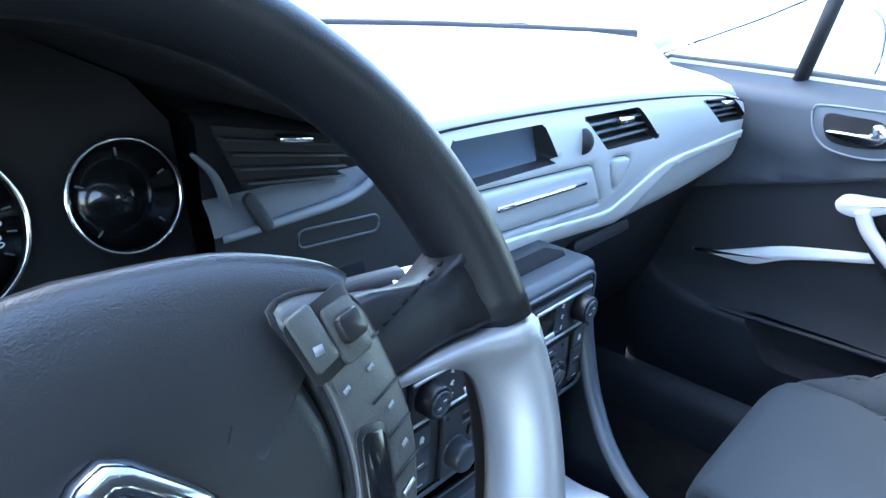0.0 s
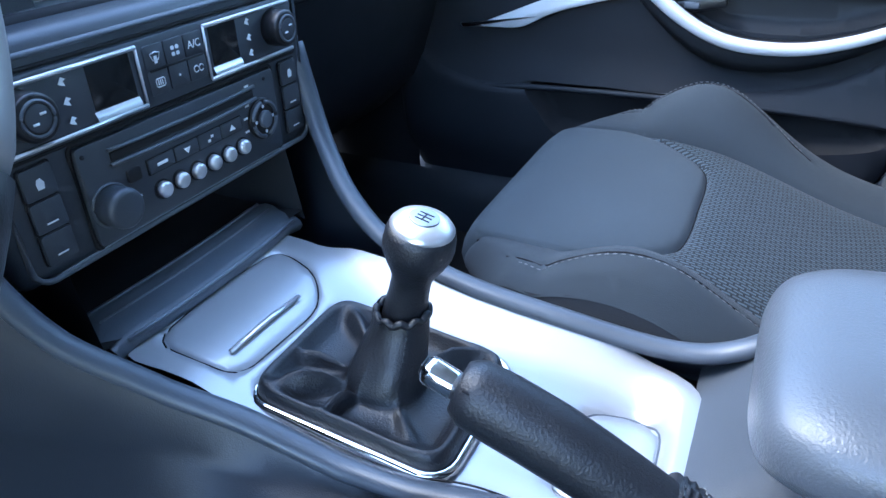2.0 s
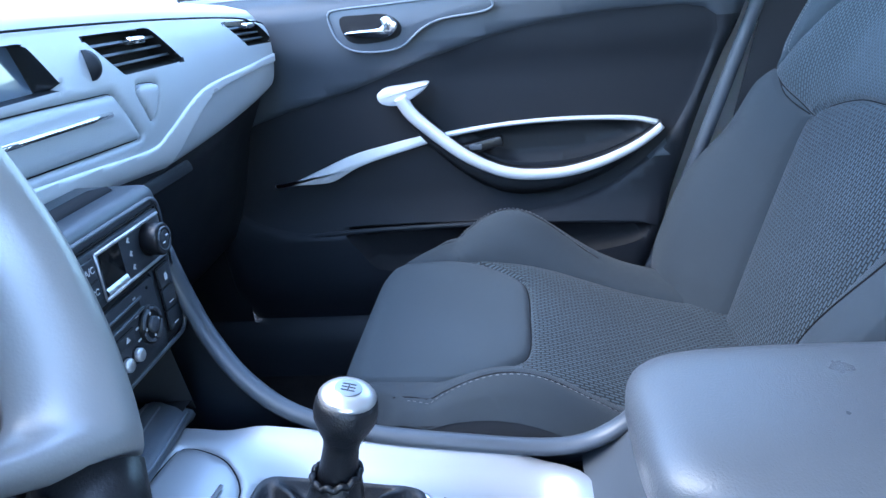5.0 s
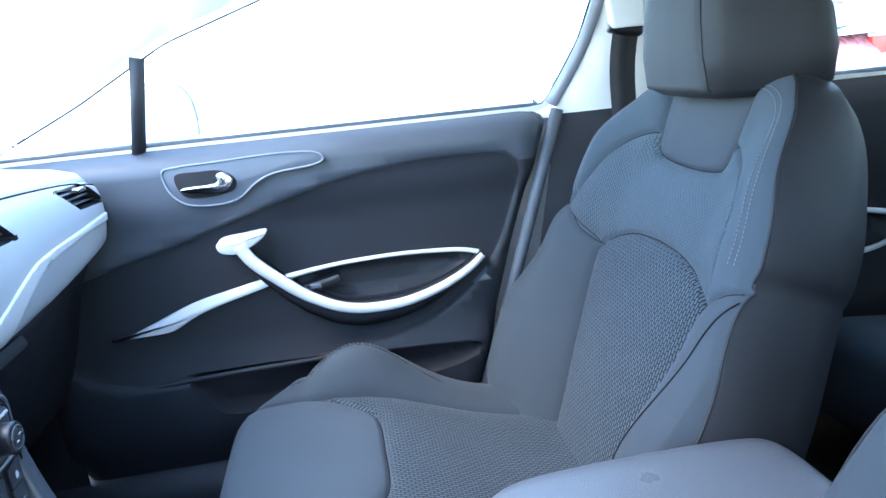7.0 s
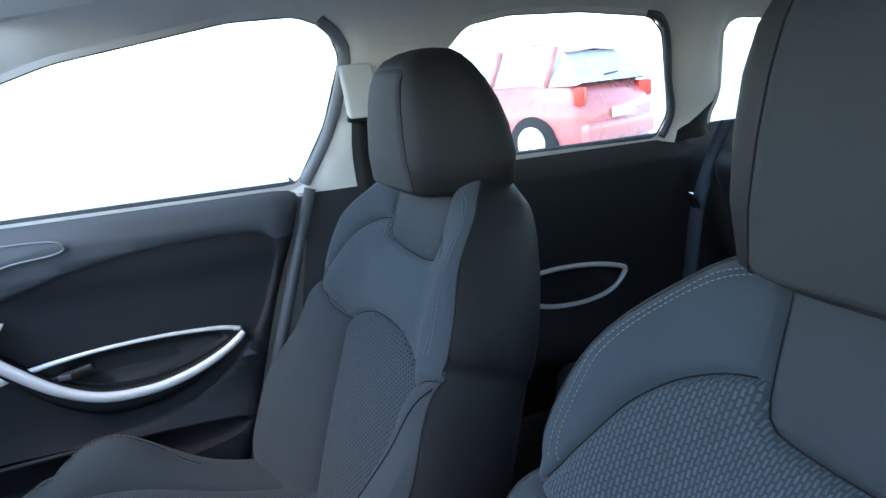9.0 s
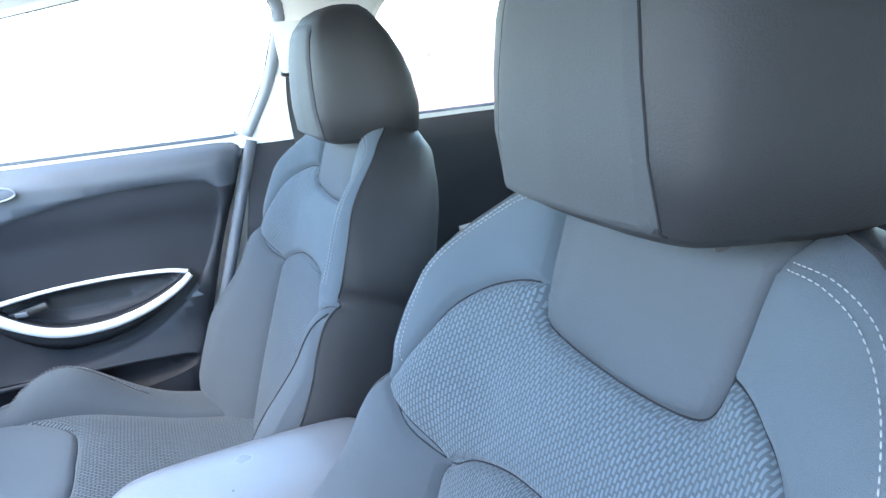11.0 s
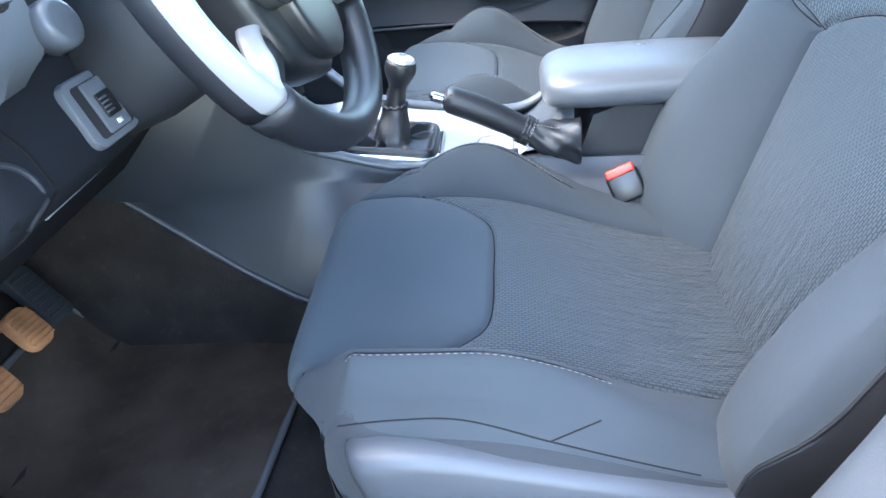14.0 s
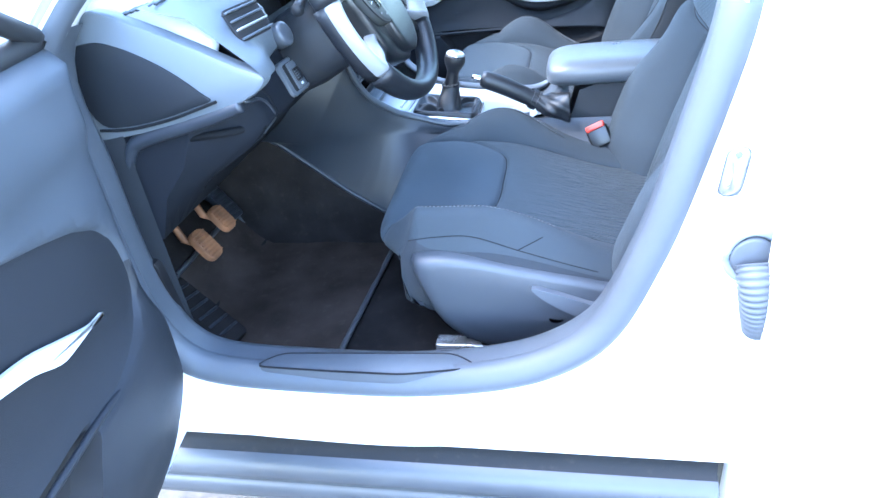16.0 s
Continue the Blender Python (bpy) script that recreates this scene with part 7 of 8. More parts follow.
for s, x0, x1, xl, wl_, xd in ((-1, -0.136, -0.027, -0.050, 0.036, -0.118), (1, 0.039, 0.143, 0.0605, 0.031, 0.121)):
    kd = disc("dial", 0.0150, 0.018, fpm(xd, 0.8245, 0.011), BLACK, clim, "dark rotary dial", 0.002)
    tube("dial_edge", [(xd + 0.0105 * math.cos(q), FY - 0.0202, 0.8245 + 0.0105 * math.sin(q)) for q in np.linspace(0, 2 * np.pi, 28, endpoint=False)], 0.0012, GREY, kd, "grey dial edge", n=6, closed=True)
    disc("dial_face", 0.0085, 0.002, fpm(xd, 0.8245, 0.0200), STACK, kd, "", 0.0006)
    for q in (40, 220):
        block("icon", (0.004, 0.0005, 0.0014), pose(xd + 0.004 * math.cos(radians(q)), FY - 0.0213, 0.8245 + 0.004 * math.sin(radians(q)), 0, 0, 0), ICON, kd, "", 0)
    lcd = plate("lcd", round_rect(wl_, 0.030, 0.0015), 0.0012, fpm(xl, 0.8255, 0.0032), LCD, clim, "black climate display", 0.0004)
    tube("bright_line", [(x0, FY - 0.0058, 0.8425), (x1, FY - 0.0058, 0.8425)], 0.0017, SATIN, clim, "bright line over the display", n=6)
    tube("bright_line", [(x0, FY - 0.0058, 0.8025), (x1, FY - 0.0058, 0.8025)], 0.0015, SATIN, clim, "bright line under the display", n=6)
    side = x1 if s < 0 else x0
    tube("display_edge", [(side, FY - 0.0055, 0.8425), (side, FY - 0.0055, 0.8025)], 0.0011, SATIN, clim, n=6)
    rows = [[(x, FY - 0.0062, 0.8030), (x, FY - 0.0058, 0.8060), (x, FY - 0.0040, 0.8100), (x, FY - 0.0025, 0.8110)] for x in np.linspace(xl - wl_ / 2 - 0.001, xl + wl_ / 2 + 0.001, 3)]
    v, f = loft(rows)
    mesh_of("display_bevel", v, f, SATIN, clim, "pale bevel under the display")
    for k in range(3):
        xi = 0.0895 if s > 0 else -0.086
        plate("fan_icon", [(-0.0030, -0.0008), (0.0, 0.0030), (0.0030, 0.0012), (0.0008, 0.0002), (0.0018, -0.0030), (-0.0010, -0.0020)], 0.0004, fpm(xi, 0.8355 - 0.0125 * k, 0.0044), ICON, clim, "", 0)
for i in range(3):
    for j in range(2):
        bx_, bz_ = -0.0115 + 0.0193 * i, 0.8325 - 0.0180 * j
        b = plate("button", round_rect(0.0183, 0.0168, 0.0015), 0.0018, fpm(bx_, bz_, 0.0035), STACK, clim, "", 0.0006)
        fi = lambda dx, dz: fpm(bx_ + dx, bz_ + dz, 0.0056)
        if (i, j) == (2, 0):
            lettering("A/C", 0.0080, fi(0, 0), ICON, b)
        elif (i, j) == (0, 0):
            tube("icon", [(bx_ + dx, FY - 0.0060, bz_ + dz) for dx, dz in ((-0.0045, 0.0022), (0.0, 0.0034), (0.0045, 0.0022), (0.0026, -0.0022), (-0.0026, -0.0022))], 0.0005, ICON, b, n=4, closed=True)
            plate("icon", [(-0.0014, -0.0045), (0.0014, -0.0045), (0.0014, 0.0005), (-0.0014, 0.0005)], 0.0004, fi(0, 0), ICON, b, "", 0)
        elif (i, j) == (1, 0):
            for dx, dz in ((-0.0022, 0.0022), (0.0022, 0.0022), (-0.0022, -0.0022), (0.0022, -0.0022)):
                plate("icon", round_rect(0.0030, 0.0028, 0.0006, 2), 0.0004, fi(dx, dz), ICON, b, "", 0)
        elif (i, j) == (0, 1):
            tube("icon", [(bx_ + x, FY - 0.0060, bz_ + z) for x, z in round_rect(0.0082, 0.0058, 0.001, 2)], 0.0005, ICON, b, n=4, closed=True)
            for dx in (-0.0018, 0.0, 0.0018):
                plate("icon", [(-0.0004, -0.0018), (0.0004, -0.0018), (0.0004, 0.0018), (-0.0004, 0.0018)], 0.0004, fi(dx, 0), ICON, b, "", 0)
        elif (i, j) == (1, 1):
            disc("icon", 0.0009, 0.0005, fi(0, 0), ICON, b, "", 0, 10)
        else:
            for dx in (-0.0026, 0.0026):
                tube("icon", [(bx_ + dx + 0.0024 * math.cos(q), FY - 0.0060, bz_ + 0.0024 * math.sin(q)) for q in np.linspace(0.4, 5.6, 10)], 0.0005, ICON, b, n=4)
block("slot", (0.150, 0.004, 0.0065), pose(0.0075, FY - 0.0032, 0.7785), MATT, radio, "black disc slot", 0.001)
for z_, r_ in ((0.7735, 0.0016), (0.7840, 0.0014)):
    tube("slot_lip", [(x, FY - 0.0056, z_ - 0.0015 * (1 - ((x - 0.0075) / 0.075) ** 2)) for x in np.linspace(-0.0690, 0.0840, 9)], r_, GREY, radio, "pale lip of the disc slot", n=6)
for k in range(6):
    xk = -0.0315 + 0.0181 * k
    disc("key_surround", 0.0078, 0.002, fpm(xk, 0.7395, 0.0040), MATT, radio, "", 0.0005, 20)
    disc("key", 0.0063, 0.008, fpm(xk, 0.7395, 0.0065), SATIN, radio, "round silver key", 0.0030, 18)
plate("button_strip", round_rect(0.104, 0.0125, 0.0015), 0.0006, fpm(0.0110, 0.7595, 0.0042), MATT, radio, "", 0.0002)
for k in range(4):
    xb = -0.0275 + 0.0256 * k
    b = plate("button", round_rect(0.0244, 0.0108, 0.001), 0.0018, fpm(xb, 0.7595, 0.0042), STACK, radio, "", 0.0006)
    if k in (1, 3):
        sg = -1 if k == 1 else 1
        plate("icon", [(-0.0034, -0.0020 * sg), (0.0034, -0.0020 * sg), (0.0, 0.0024 * sg)][::sg], 0.0004, fpm(xb, 0.7595, 0.0062), ICON, b, "", 0)
    elif k == 0:
        plate("icon", [(-0.0050, -0.0011), (0.0050, -0.0011), (0.0050, 0.0011), (-0.0050, 0.0011)], 0.0004, fpm(xb, 0.7595, 0.0062), ICON, b, "", 0)
    else:
        for dx, dz in ((-0.0018, -0.0014), (0.0018, 0.0014)):
            plate("icon", [(-0.0014, -0.0010), (0.0014, -0.0010), (0.0014, 0.0010), (-0.0014, 0.0010)], 0.0004, fpm(xb + dx, 0.7595 + dz, 0.0062), ICON, b, "", 0)
plate("small_button", round_rect(0.012, 0.010, 0.002), 0.0022, fpm(-0.0530, 0.7600, 0.0040), BLACK, radio, "", 0.0008)
vk = disc("volume_knob", 0.0145, 0.020, fpm(-0.0770, 0.7470, 0.012), STACK, radio, "dark volume knob", 0.004)
tube("knob_edge", [(-0.0770 + 0.0152 * math.cos(q), FY - 0.0050, 0.7470 + 0.0152 * math.sin(q)) for q in np.linspace(0, 2 * np.pi, 30, endpoint=False)], 0.0010, GREY, vk, n=6, closed=True)
for sx in (-0.0880, 0.0990):
    disc("eject_dot", 0.0015, 0.001, fpm(sx, 0.786, 0.0042), MATT, radio, "", 0)
for sx, sz in ((-0.0530, 0.7430), (0.0730, 0.7700), (0.0690, 0.7600), (0.0685, 0.7490), (0.0760, 0.7860)):
    plate("icon", [(-0.0024, -0.0008), (0.0024, -0.0008), (0.0024, 0.0008), (-0.0024, 0.0008)], 0.0004, fpm(sx, sz, 0.0042), ICON, radio, "", 0)
NX, NZ = 0.0890, 0.7540
nav = disc("menu_dial", 0.0180, 0.004, fpm(NX, NZ, 0.005), BLACK, radio, "round menu dial", 0.001)
for q0 in (8, 98, 188, 278):
    tube("dial_ring", [(NX + 0.0148 * math.cos(radians(q)), FY - 0.0075, NZ + 0.0148 * math.sin(radians(q))) for q in np.linspace(q0, q0 + 74, 9)], 0.0019, GREY, nav, n=6)
disc("dial_centre", 0.0075, 0.005, fpm(NX, NZ, 0.008), GREY, nav, "", 0.0015)
for q in (0, 90, 180, 270):
    plate("icon", round_rect(0.0026, 0.0026, 0.0006, 2), 0.0004, fpm(NX + 0.0110 * math.cos(radians(q)), NZ + 0.0110 * math.sin(radians(q)), 0.0072), ICON, nav, "", 0)
for s in (-1, 1):
    for k in range(3):
        xs, zs = 0.008 + s * 0.128, 0.7820 - 0.0222 * k
        b = plate("side_button", round_rect(0.0225, 0.0205, 0.002), 0.0020, fpm(xs, zs, 0.001), STACK, stack, "", 0.0006)
        tube("button_joint", [(xs + x, FY - 0.0004, zs + z) for x, z in round_rect(0.0236, 0.0216, 0.002, 3)], 0.0007, MATT, b, n=4, closed=True)
        if k == 0:
            plate("icon", [(-0.0022, -0.0030), (0.0022, -0.0030), (0.0030, 0.0010), (0.0010, 0.0042), (-0.0016, 0.0036), (-0.0026, 0.0008)], 0.0004, fpm(xs, zs - 0.0015, 0.0032), ICON, b, "", 0)
        else:
            plate("icon", [(-0.0040, -0.0005), (0.0040, -0.0005), (0.0040, 0.0005), (-0.0040, 0.0005)], 0.0004, fpm(xs, zs - 0.005, 0.0032), ICON, b, "", 0)
# open shelf under the radio
shelf = []
for x in (-0.118, 0.122):
    shelf.append([(x, 0.640, 0.7115), (x, 0.74, 0.708), (x, 0.74, 0.648), (x, 0.650, 0.648), (x, 0.625, 0.650)])
v, f = loft(shelf)
mesh_of("shelf", v, f, MATT, stack, "deep black shelf")
for x in (-0.118, 0.122):
    mesh_of("shelf_side", [(x, 0.634, 0.714), (x, 0.74, 0.714), (x, 0.74, 0.645), (x, 0.622, 0.640)], [(0, 1, 2, 3)], DARK, stack, smooth=False)
lip = ((0.668, 0.664), (0.662, 0.6735), (0.655, 0.6760), (0.646, 0.6755), (0.642, 0.6730), (0.634, 0.6700), (0.622, 0.6685), (0.615, 0.6655), (0.613, 0.6600), (0.617, 0.6540), (0.632, 0.6480))
rows = [[(x, y + 0.006 * (x / 0.12) ** 2, z - 0.016 - 0.004 * max(0.0, (abs(x) - 0.09) / 0.02) ** 2) for y, z in lip] for x in np.linspace(-0.112, 0.112, 13)]
v, f = loft(rows)
mesh_of("shelf_lip", v, f, FASCIA_SHADED, stack, "rounded grey shelf lip with a raised back edge")
# pale tubes paint the bright lines of light along the lip's edges
for y_, z_, r_ in ((0.655, 0.660, 0.0013), (0.642, 0.657, 0.0010), (0.615, 0.650, 0.0013)):
    tube("lip_glint", [(x, y_ + 0.006 * (x / 0.12) ** 2, z_) for x in np.linspace(-0.100, 0.100, 9)], r_, LEDGE, stack, n=6)
# thin line along the foot of the radio
tube("foot_line", [(x, FY - 0.0010, 0.7175 + 0.0015 * math.cos((x - 0.01) / 0.12)) for x in np.linspace(-0.125, 0.140, 9)], 0.0008, LEDGE, stack, n=5)
block("button_gap", (0.052, 0.0012, 0.0014), pose(0.0078, FY - 0.0056, 0.8236), MATT, clim, "", 0)

# ---- centre console ----
cons = thing("centre_console", 0, 0.4, 0.40, "centre console with pale silver tray and dark rails", "centre console")
RAILR = spline([(0.172, 0.640, 0.80), (0.164, 0.622, 0.745), (0.150, 0.600, 0.708), (0.126, 0.563, 0.676), (0.106, 0.512, 0.650), (0.097, 0.44, 0.632), (0.095, 0.35, 0.621), (0.096, 0.26, 0.614), (0.102, 0.21, 0.628), (0.104, 0.17, 0.668)], 5)
for s in (-1, 1):
    # the driver's edge dips beside the gear lever
    dip = np.interp(RAILR[:, 1], [0.17, 0.30, 0.345, 0.39, 0.44, 0.51, 0.55, 0.60, 0.64], [0, 0, 0.010, 0.024, 0.029, 0.024, 0.024, 0.016, 0]) * (s < 0)
    RAIL = RAILR - np.c_[dip * 0, dip * 0, dip]
    path = [(s * x - 0.008, y, z) for x, y, z in RAIL if s > 0 or y > 0.245]
    if s < 0:
        RAIL[:, 2] = np.where(RAIL[:, 1] < 0.27, 0.612, RAIL[:, 2])
        RAIL = np.vstack([RAIL, (0.106, 0.10, 0.612), (0.106, 0.0, 0.612)])
    tube("rail", path, 0.0098, RAILGREY, cons, "smooth blue-grey rail", n=14, flat=0.75)
    rows = []
    for x, y, z in RAIL:
        k = step01((y - 0.35) / 0.3)
        rows.append([(s * x - 0.008, y, z - 0.004), (s * (x + 0.012) - 0.008, y, z - 0.03), (s * (x + 0.022 + 0.02 * k) - 0.006, y + 0.10 * k, 0.58 + 0.03 * k), (s * 0.180, y + 0.22 * k, float(np.interp(y + 0.22 * k, [0.3, 0.5, 0.6, 0.68, 0.836, 0.9], [0.37, 0.37, 0.41, 0.465, 0.595, 0.63])))])
    rows = [[(p[0], p[1] + 0.22, p[2] + 0.02) for p in rows[0]]] + rows
    v, f = loft(rows)
    mesh_of("side_wall", v, f, CONSIDE, cons, "dark grey console flank")
    low = [[r[-1], (r[-1][0] + s * 0.012, r[-1][1], 0.33)] for r in rows]
    v, f = loft(low)
    mesh_of("tunnel_carpet", v, f, CARPET, cons, "black carpet below the console flank")
    tube("flank_edge", [(r[-1][0] - s * 0.001, r[-1][1], r[-1][2]) for r in rows], 0.006, CONSIDE, cons, "rounded lower edge", n=8)
tray_o = spline([(-0.098, 0.630), (0.02, 0.634), (0.082, 0.628), (0.088, 0.56), (0.086, 0.40), (0.083, 0.30), (0.072, 0.245), (0.045, 0.232), (-0.01, 0.228), (-0.058, 0.233), (-0.088, 0.285), (-0.104, 0.40), (-0.104, 0.56)], 4, True)
lid_o = rounded([(-0.086, 0.614), (-0.01, 0.620), (0.066, 0.612), (0.052, 0.563), (0.018, 0.536), (-0.083, 0.539)], 5)
inset_o = rounded([(-0.06, 0.315), (0.022, 0.312), (0.034, 0.275), (0.024, 0.255), (-0.06, 0.252)], 5)
boot_o = np.array(round_rect(0.128, 0.158, 0.020, 6)) + (-0.027, 0.450)
t_l, t_o, t_i, t_b = (lambda P, q=q: within(P, q) for q in (lid_o, tray_o, inset_o, boot_o))
tray_z = lambda P: 0.600 + 0.107 * (P[:, 1] - 0.24)


def tray3d(P):
    near = step01((-0.045 - P[:, 0]) / 0.04)
    z = tray_z(P) - 0.016 * np.maximum(near, step01((t_o(P) - 0.004) / 0.035)) * step01((0.575 - P[:, 1]) / 0.10) * step01((P[:, 1] - 0.225) / 0.05)
    z = z + 0.010 * np.exp(-np.clip(t_o(P), 0, 1) / 0.008) * step01((0.585 - P[:, 1]) / 0.05) * step01((P[:, 1] - 0.27) / 0.05) * (1 - near)
    z = z - 0.003 * np.exp(-((t_l(P) / 0.0016) ** 2)) - 0.004 * np.exp(-((t_i(P) / 0.0018) ** 2))
    z = z - 0.012 * step01(t_b(P) / 0.008)
    return np.c_[P, z]


V, T = sheet(-0.115, 0.10, 0.22, 0.645, 0.012, [(t_o, (0.0, 0.006, 0.014)), (t_l, (-0.002, 0.0, 0.002)), (t_i, (-0.002, 0.0, 0.002)), (t_b, (0.0, 0.006))])
piece("tray", V, T, lambda M: (t_o(M) > 0) & (t_l(M) <= 0), tray3d, TRAY, cons, "pale silver console tray")
piece("ashtray_lid", V, T, lambda M: (t_o(M) > 0) & (t_l(M) > 0), tray3d, TRAY, cons, "pale silver ashtray lid")
tube("lid_joint", tray3d(lid_o), 0.0012, SEAM, cons, "dark joint round the lid", n=6, closed=True)
on_tray = lambda x, y, h=0.0: (x, y, 0.600 + 0.107 * (y - 0.24) + h)
tube("lid_grip", [on_tray(-0.067, 0.556, 0.001), on_tray(-0.02, 0.5555, 0.001), on_tray(0.014, 0.553, 0.001)], [0.0025, 0.003, 0.002], SATIN, cons, "slim grip bar", n=8, flat=0.6)
# slope up to the armrest
rows = []
for x in np.linspace(-0.062, 0.098, 14):
    k = float(step01((x + 0.062) / 0.03))
    rows.append([(x, 0.240, 0.596), (x, 0.228, 0.600 + 0.004 * k), (x, 0.214, 0.603 + 0.012 * k), (x, 0.198, 0.606 + 0.028 * k), (x, 0.184, 0.610 + 0.044 * k), (x, 0.172, 0.612 + 0.058 * k), (x, 0.160, 0.612 + 0.066 * k)])
v, f = loft(rows)
mesh_of("rear_slope", v, f, SLOPE, cons, "blue-grey slope below the armrest")
rows = [[(x, 0.250, 0.590), (x, 0.20, 0.596), (x, 0.12, 0.598), (x, 0.02, 0.598)] for x in np.linspace(-0.116, -0.055, 6)]
v, f = loft(rows)
mesh_of("brake_well", v, f, CONSIDE, cons, "dark well round the handbrake")
tube("inset_joint", [tuple(np.array(p) + (0, 0, 0.0012)) for p in tray3d(inset_o)], 0.0009, GREY, cons, "fine joint round the rear inset", n=6, closed=True)

gear = thing("gear_lever", -0.004, 0.42, 0.62, "gear lever with silver-topped knob and black leather boot", "gear lever")
fr = [on_tray(x, y, -0.0125) for x, y in boot_o]
tube("frame", fr, 0.0042, CHROME, gear, "chromed boot frame", n=8, closed=True)
rng = np.random.RandomState(5)
rows = []
neck_c = np.array((-0.009, 0.441))
dense = 160
th = np.linspace(-np.pi, np.pi, dense, endpoint=False)
# reach of a rounded rectangle in each direction
rb_ = (np.abs(np.cos(th) / 0.064) ** 9 + np.abs(np.sin(th) / 0.079) ** 9) ** (-1 / 9)
crease = sum(h_ * np.exp(-(((th - a_ + np.pi) % (2 * np.pi) - np.pi) / w_) ** 2) for a_, h_, w_ in ((2.30, 1.9, 0.10), (1.75, 1.2, 0.07), (0.85, 1.3, 0.12), (-0.75, 1.5, 0.10), (-1.15, 0.9, 0.06), (-2.35, 0.5, 0.10), (2.85, 1.5, 0.06), (0.1, 0.7, 0.08)))
for q, t, z, fold in ((0.0, 1.0, -0.020, 0.0), (0.0, 0.99, -0.006, 0.0), (0.0, 0.965, 0.000, 0.0), (0.0, 0.93, 0.002, 0.05), (0.0, 0.885, -0.001, 0.2), (0.0, 0.83, -0.006, 0.6), (0.0, 0.75, -0.008, 1.0), (0.05, 0.66, -0.008, 1.15),
                      (0.25, 0.56, -0.0085, 0.9), (0.55, 0.52, -0.008, 0.5), (0.82, 0.5, -0.006, 0.2), (0.93, 0.5, 0.001, 0.06), (0.95, 0.5, 0.010, 0.03), (0.965, 0.5, 0.020, 0.02), (0.98, 0.5, 0.030, 0.0), (0.99, 0.5, 0.039, 0.0), (1.0, 0.5, 0.046, 0.0)):
    c = np.array((-0.027, 0.450)) * (1 - q) + (neck_c + np.array((-0.020, 0.006)) * (1 - float(step01((z + 0.006) / 0.05)))) * q
    sleeve = 0.0272 - 0.0075 * step01((z + 0.004) / 0.05)
    rr_ = (1 - q) * rb_ * t * 0.97 + q * sleeve
    wave = 0.0014 * np.sin(th * 5 + 1.3 + z * 60) * math.exp(-((z - 0.012) / 0.012) ** 2)
    rows.append([on_tray(c[0] + (r + wave[i]) * math.cos(a), c[1] + (r + wave[i]) * math.sin(a), z + 0.0100 * fold * (crease[i] - 0.25)) for i, (a, r) in enumerate(zip(th, rr_))])
v, f = loft(rows, True)
mesh_of("boot", v, f, BOOT_HIDE, gear, "folded black leather boot")
tube("boot_collar", [(-0.009 + 0.0192 * math.cos(a), 0.441 + 0.0192 * math.sin(a), 0.6655 + 0.0016 * math.sin(11 * a)) for a in np.linspace(0, 2 * np.pi, 60, endpoint=False)], 0.0028, BOOT_HIDE, gear, "gathered collar", n=8, closed=True)
stitches("stitching", spline([(-0.0255, 0.4285, 0.662), (-0.0325, 0.428, 0.648), (-0.040, 0.428, 0.634)], 8), CONSIDE, gear, 0.003, 0.002, 0.0007)


def lathe(name, prof_, c, tilt, mat, parent, label=""):
    rows_ = []
    m = Matrix.Translation(c) @ Matrix.Rotation(tilt, 4, "X")
    for r, z in prof_:
        rows_.append([tuple(m @ Vector((r * math.cos(a), r * math.sin(a), z))) for a in np.linspace(0, 2 * np.pi, 32, endpoint=False)])
    v_, f_ = loft(rows_, True, False, True)
    return mesh_of(name, v_, f_, mat, parent, label)


lathe("knob", [(0.0165, -0.056), (0.0158, -0.044), (0.0146, -0.030), (0.0143, -0.020), (0.0150, -0.0145), (0.0172, -0.009), (0.0212, -0.001), (0.0243, 0.007), (0.0250, 0.013), (0.0242, 0.021), (0.0224, 0.0255), (0.0205, 0.026)], (-0.006, 0.4290, 0.7105), radians(14), BOOT_HIDE, gear, "black leather gear knob")
lathe("knob_cap", [(0.0221, 0.0245), (0.0224, 0.0268), (0.0198, 0.030), (0.014, 0.0325), (0.006, 0.0335), (0.0005, 0.0336)], (-0.006, 0.4290, 0.7105), radians(14), SATIN, gear, "satin metal knob cap")
km = Matrix.Translation((-0.006, 0.4290, 0.7105)) @ Matrix.Rotation(radians(14), 4, "X")
disc("badge", 0.0105, 0.0012, km @ pose(0, 0, 0.0335), STEEL, gear, "darker shift pattern disc", 0.0004)
for dx, dy in ((-0.004, 0.003), (0.0, 0.003), (0.004, 0.003), (-0.004, -0.003), (0.0, -0.003), (0.004, -0.003)):
    block("gear_mark", (0.0009, 0.0045, 0.0004), km @ pose(dx, dy, 0.0343), DARK, gear, "", 0)
block("gear_mark", (0.0095, 0.0009, 0.0004), km @ pose(0, 0, 0.0343), DARK, gear, "", 0)

brake = thing("handbrake", -0.11, 0.29, 0.66, "black leather handbrake lever with chromed button", "handbrake")
hp = spline([(-0.110, 0.350, 0.7075), (-0.109, 0.335, 0.702), (-0.106, 0.30, 0.686), (-0.103, 0.265, 0.667), (-0.100, 0.235, 0.649)], 6)
tube("grip", hp, [0.0135, 0.0185, 0.0195, 0.0195, 0.019, 0.018, 0.017], BOOT_HIDE, brake, "black leather grip", n=16, flat=1.05)
bpm = frame_m((-0.109, 0.360, 0.7085), (1, 0, 0), (0, 0.93, 0.36))
bt_ = block("button", (0.016, 0.024, 0.014), bpm, CHROME, brake, "chromed release button", 0.0055, 4)
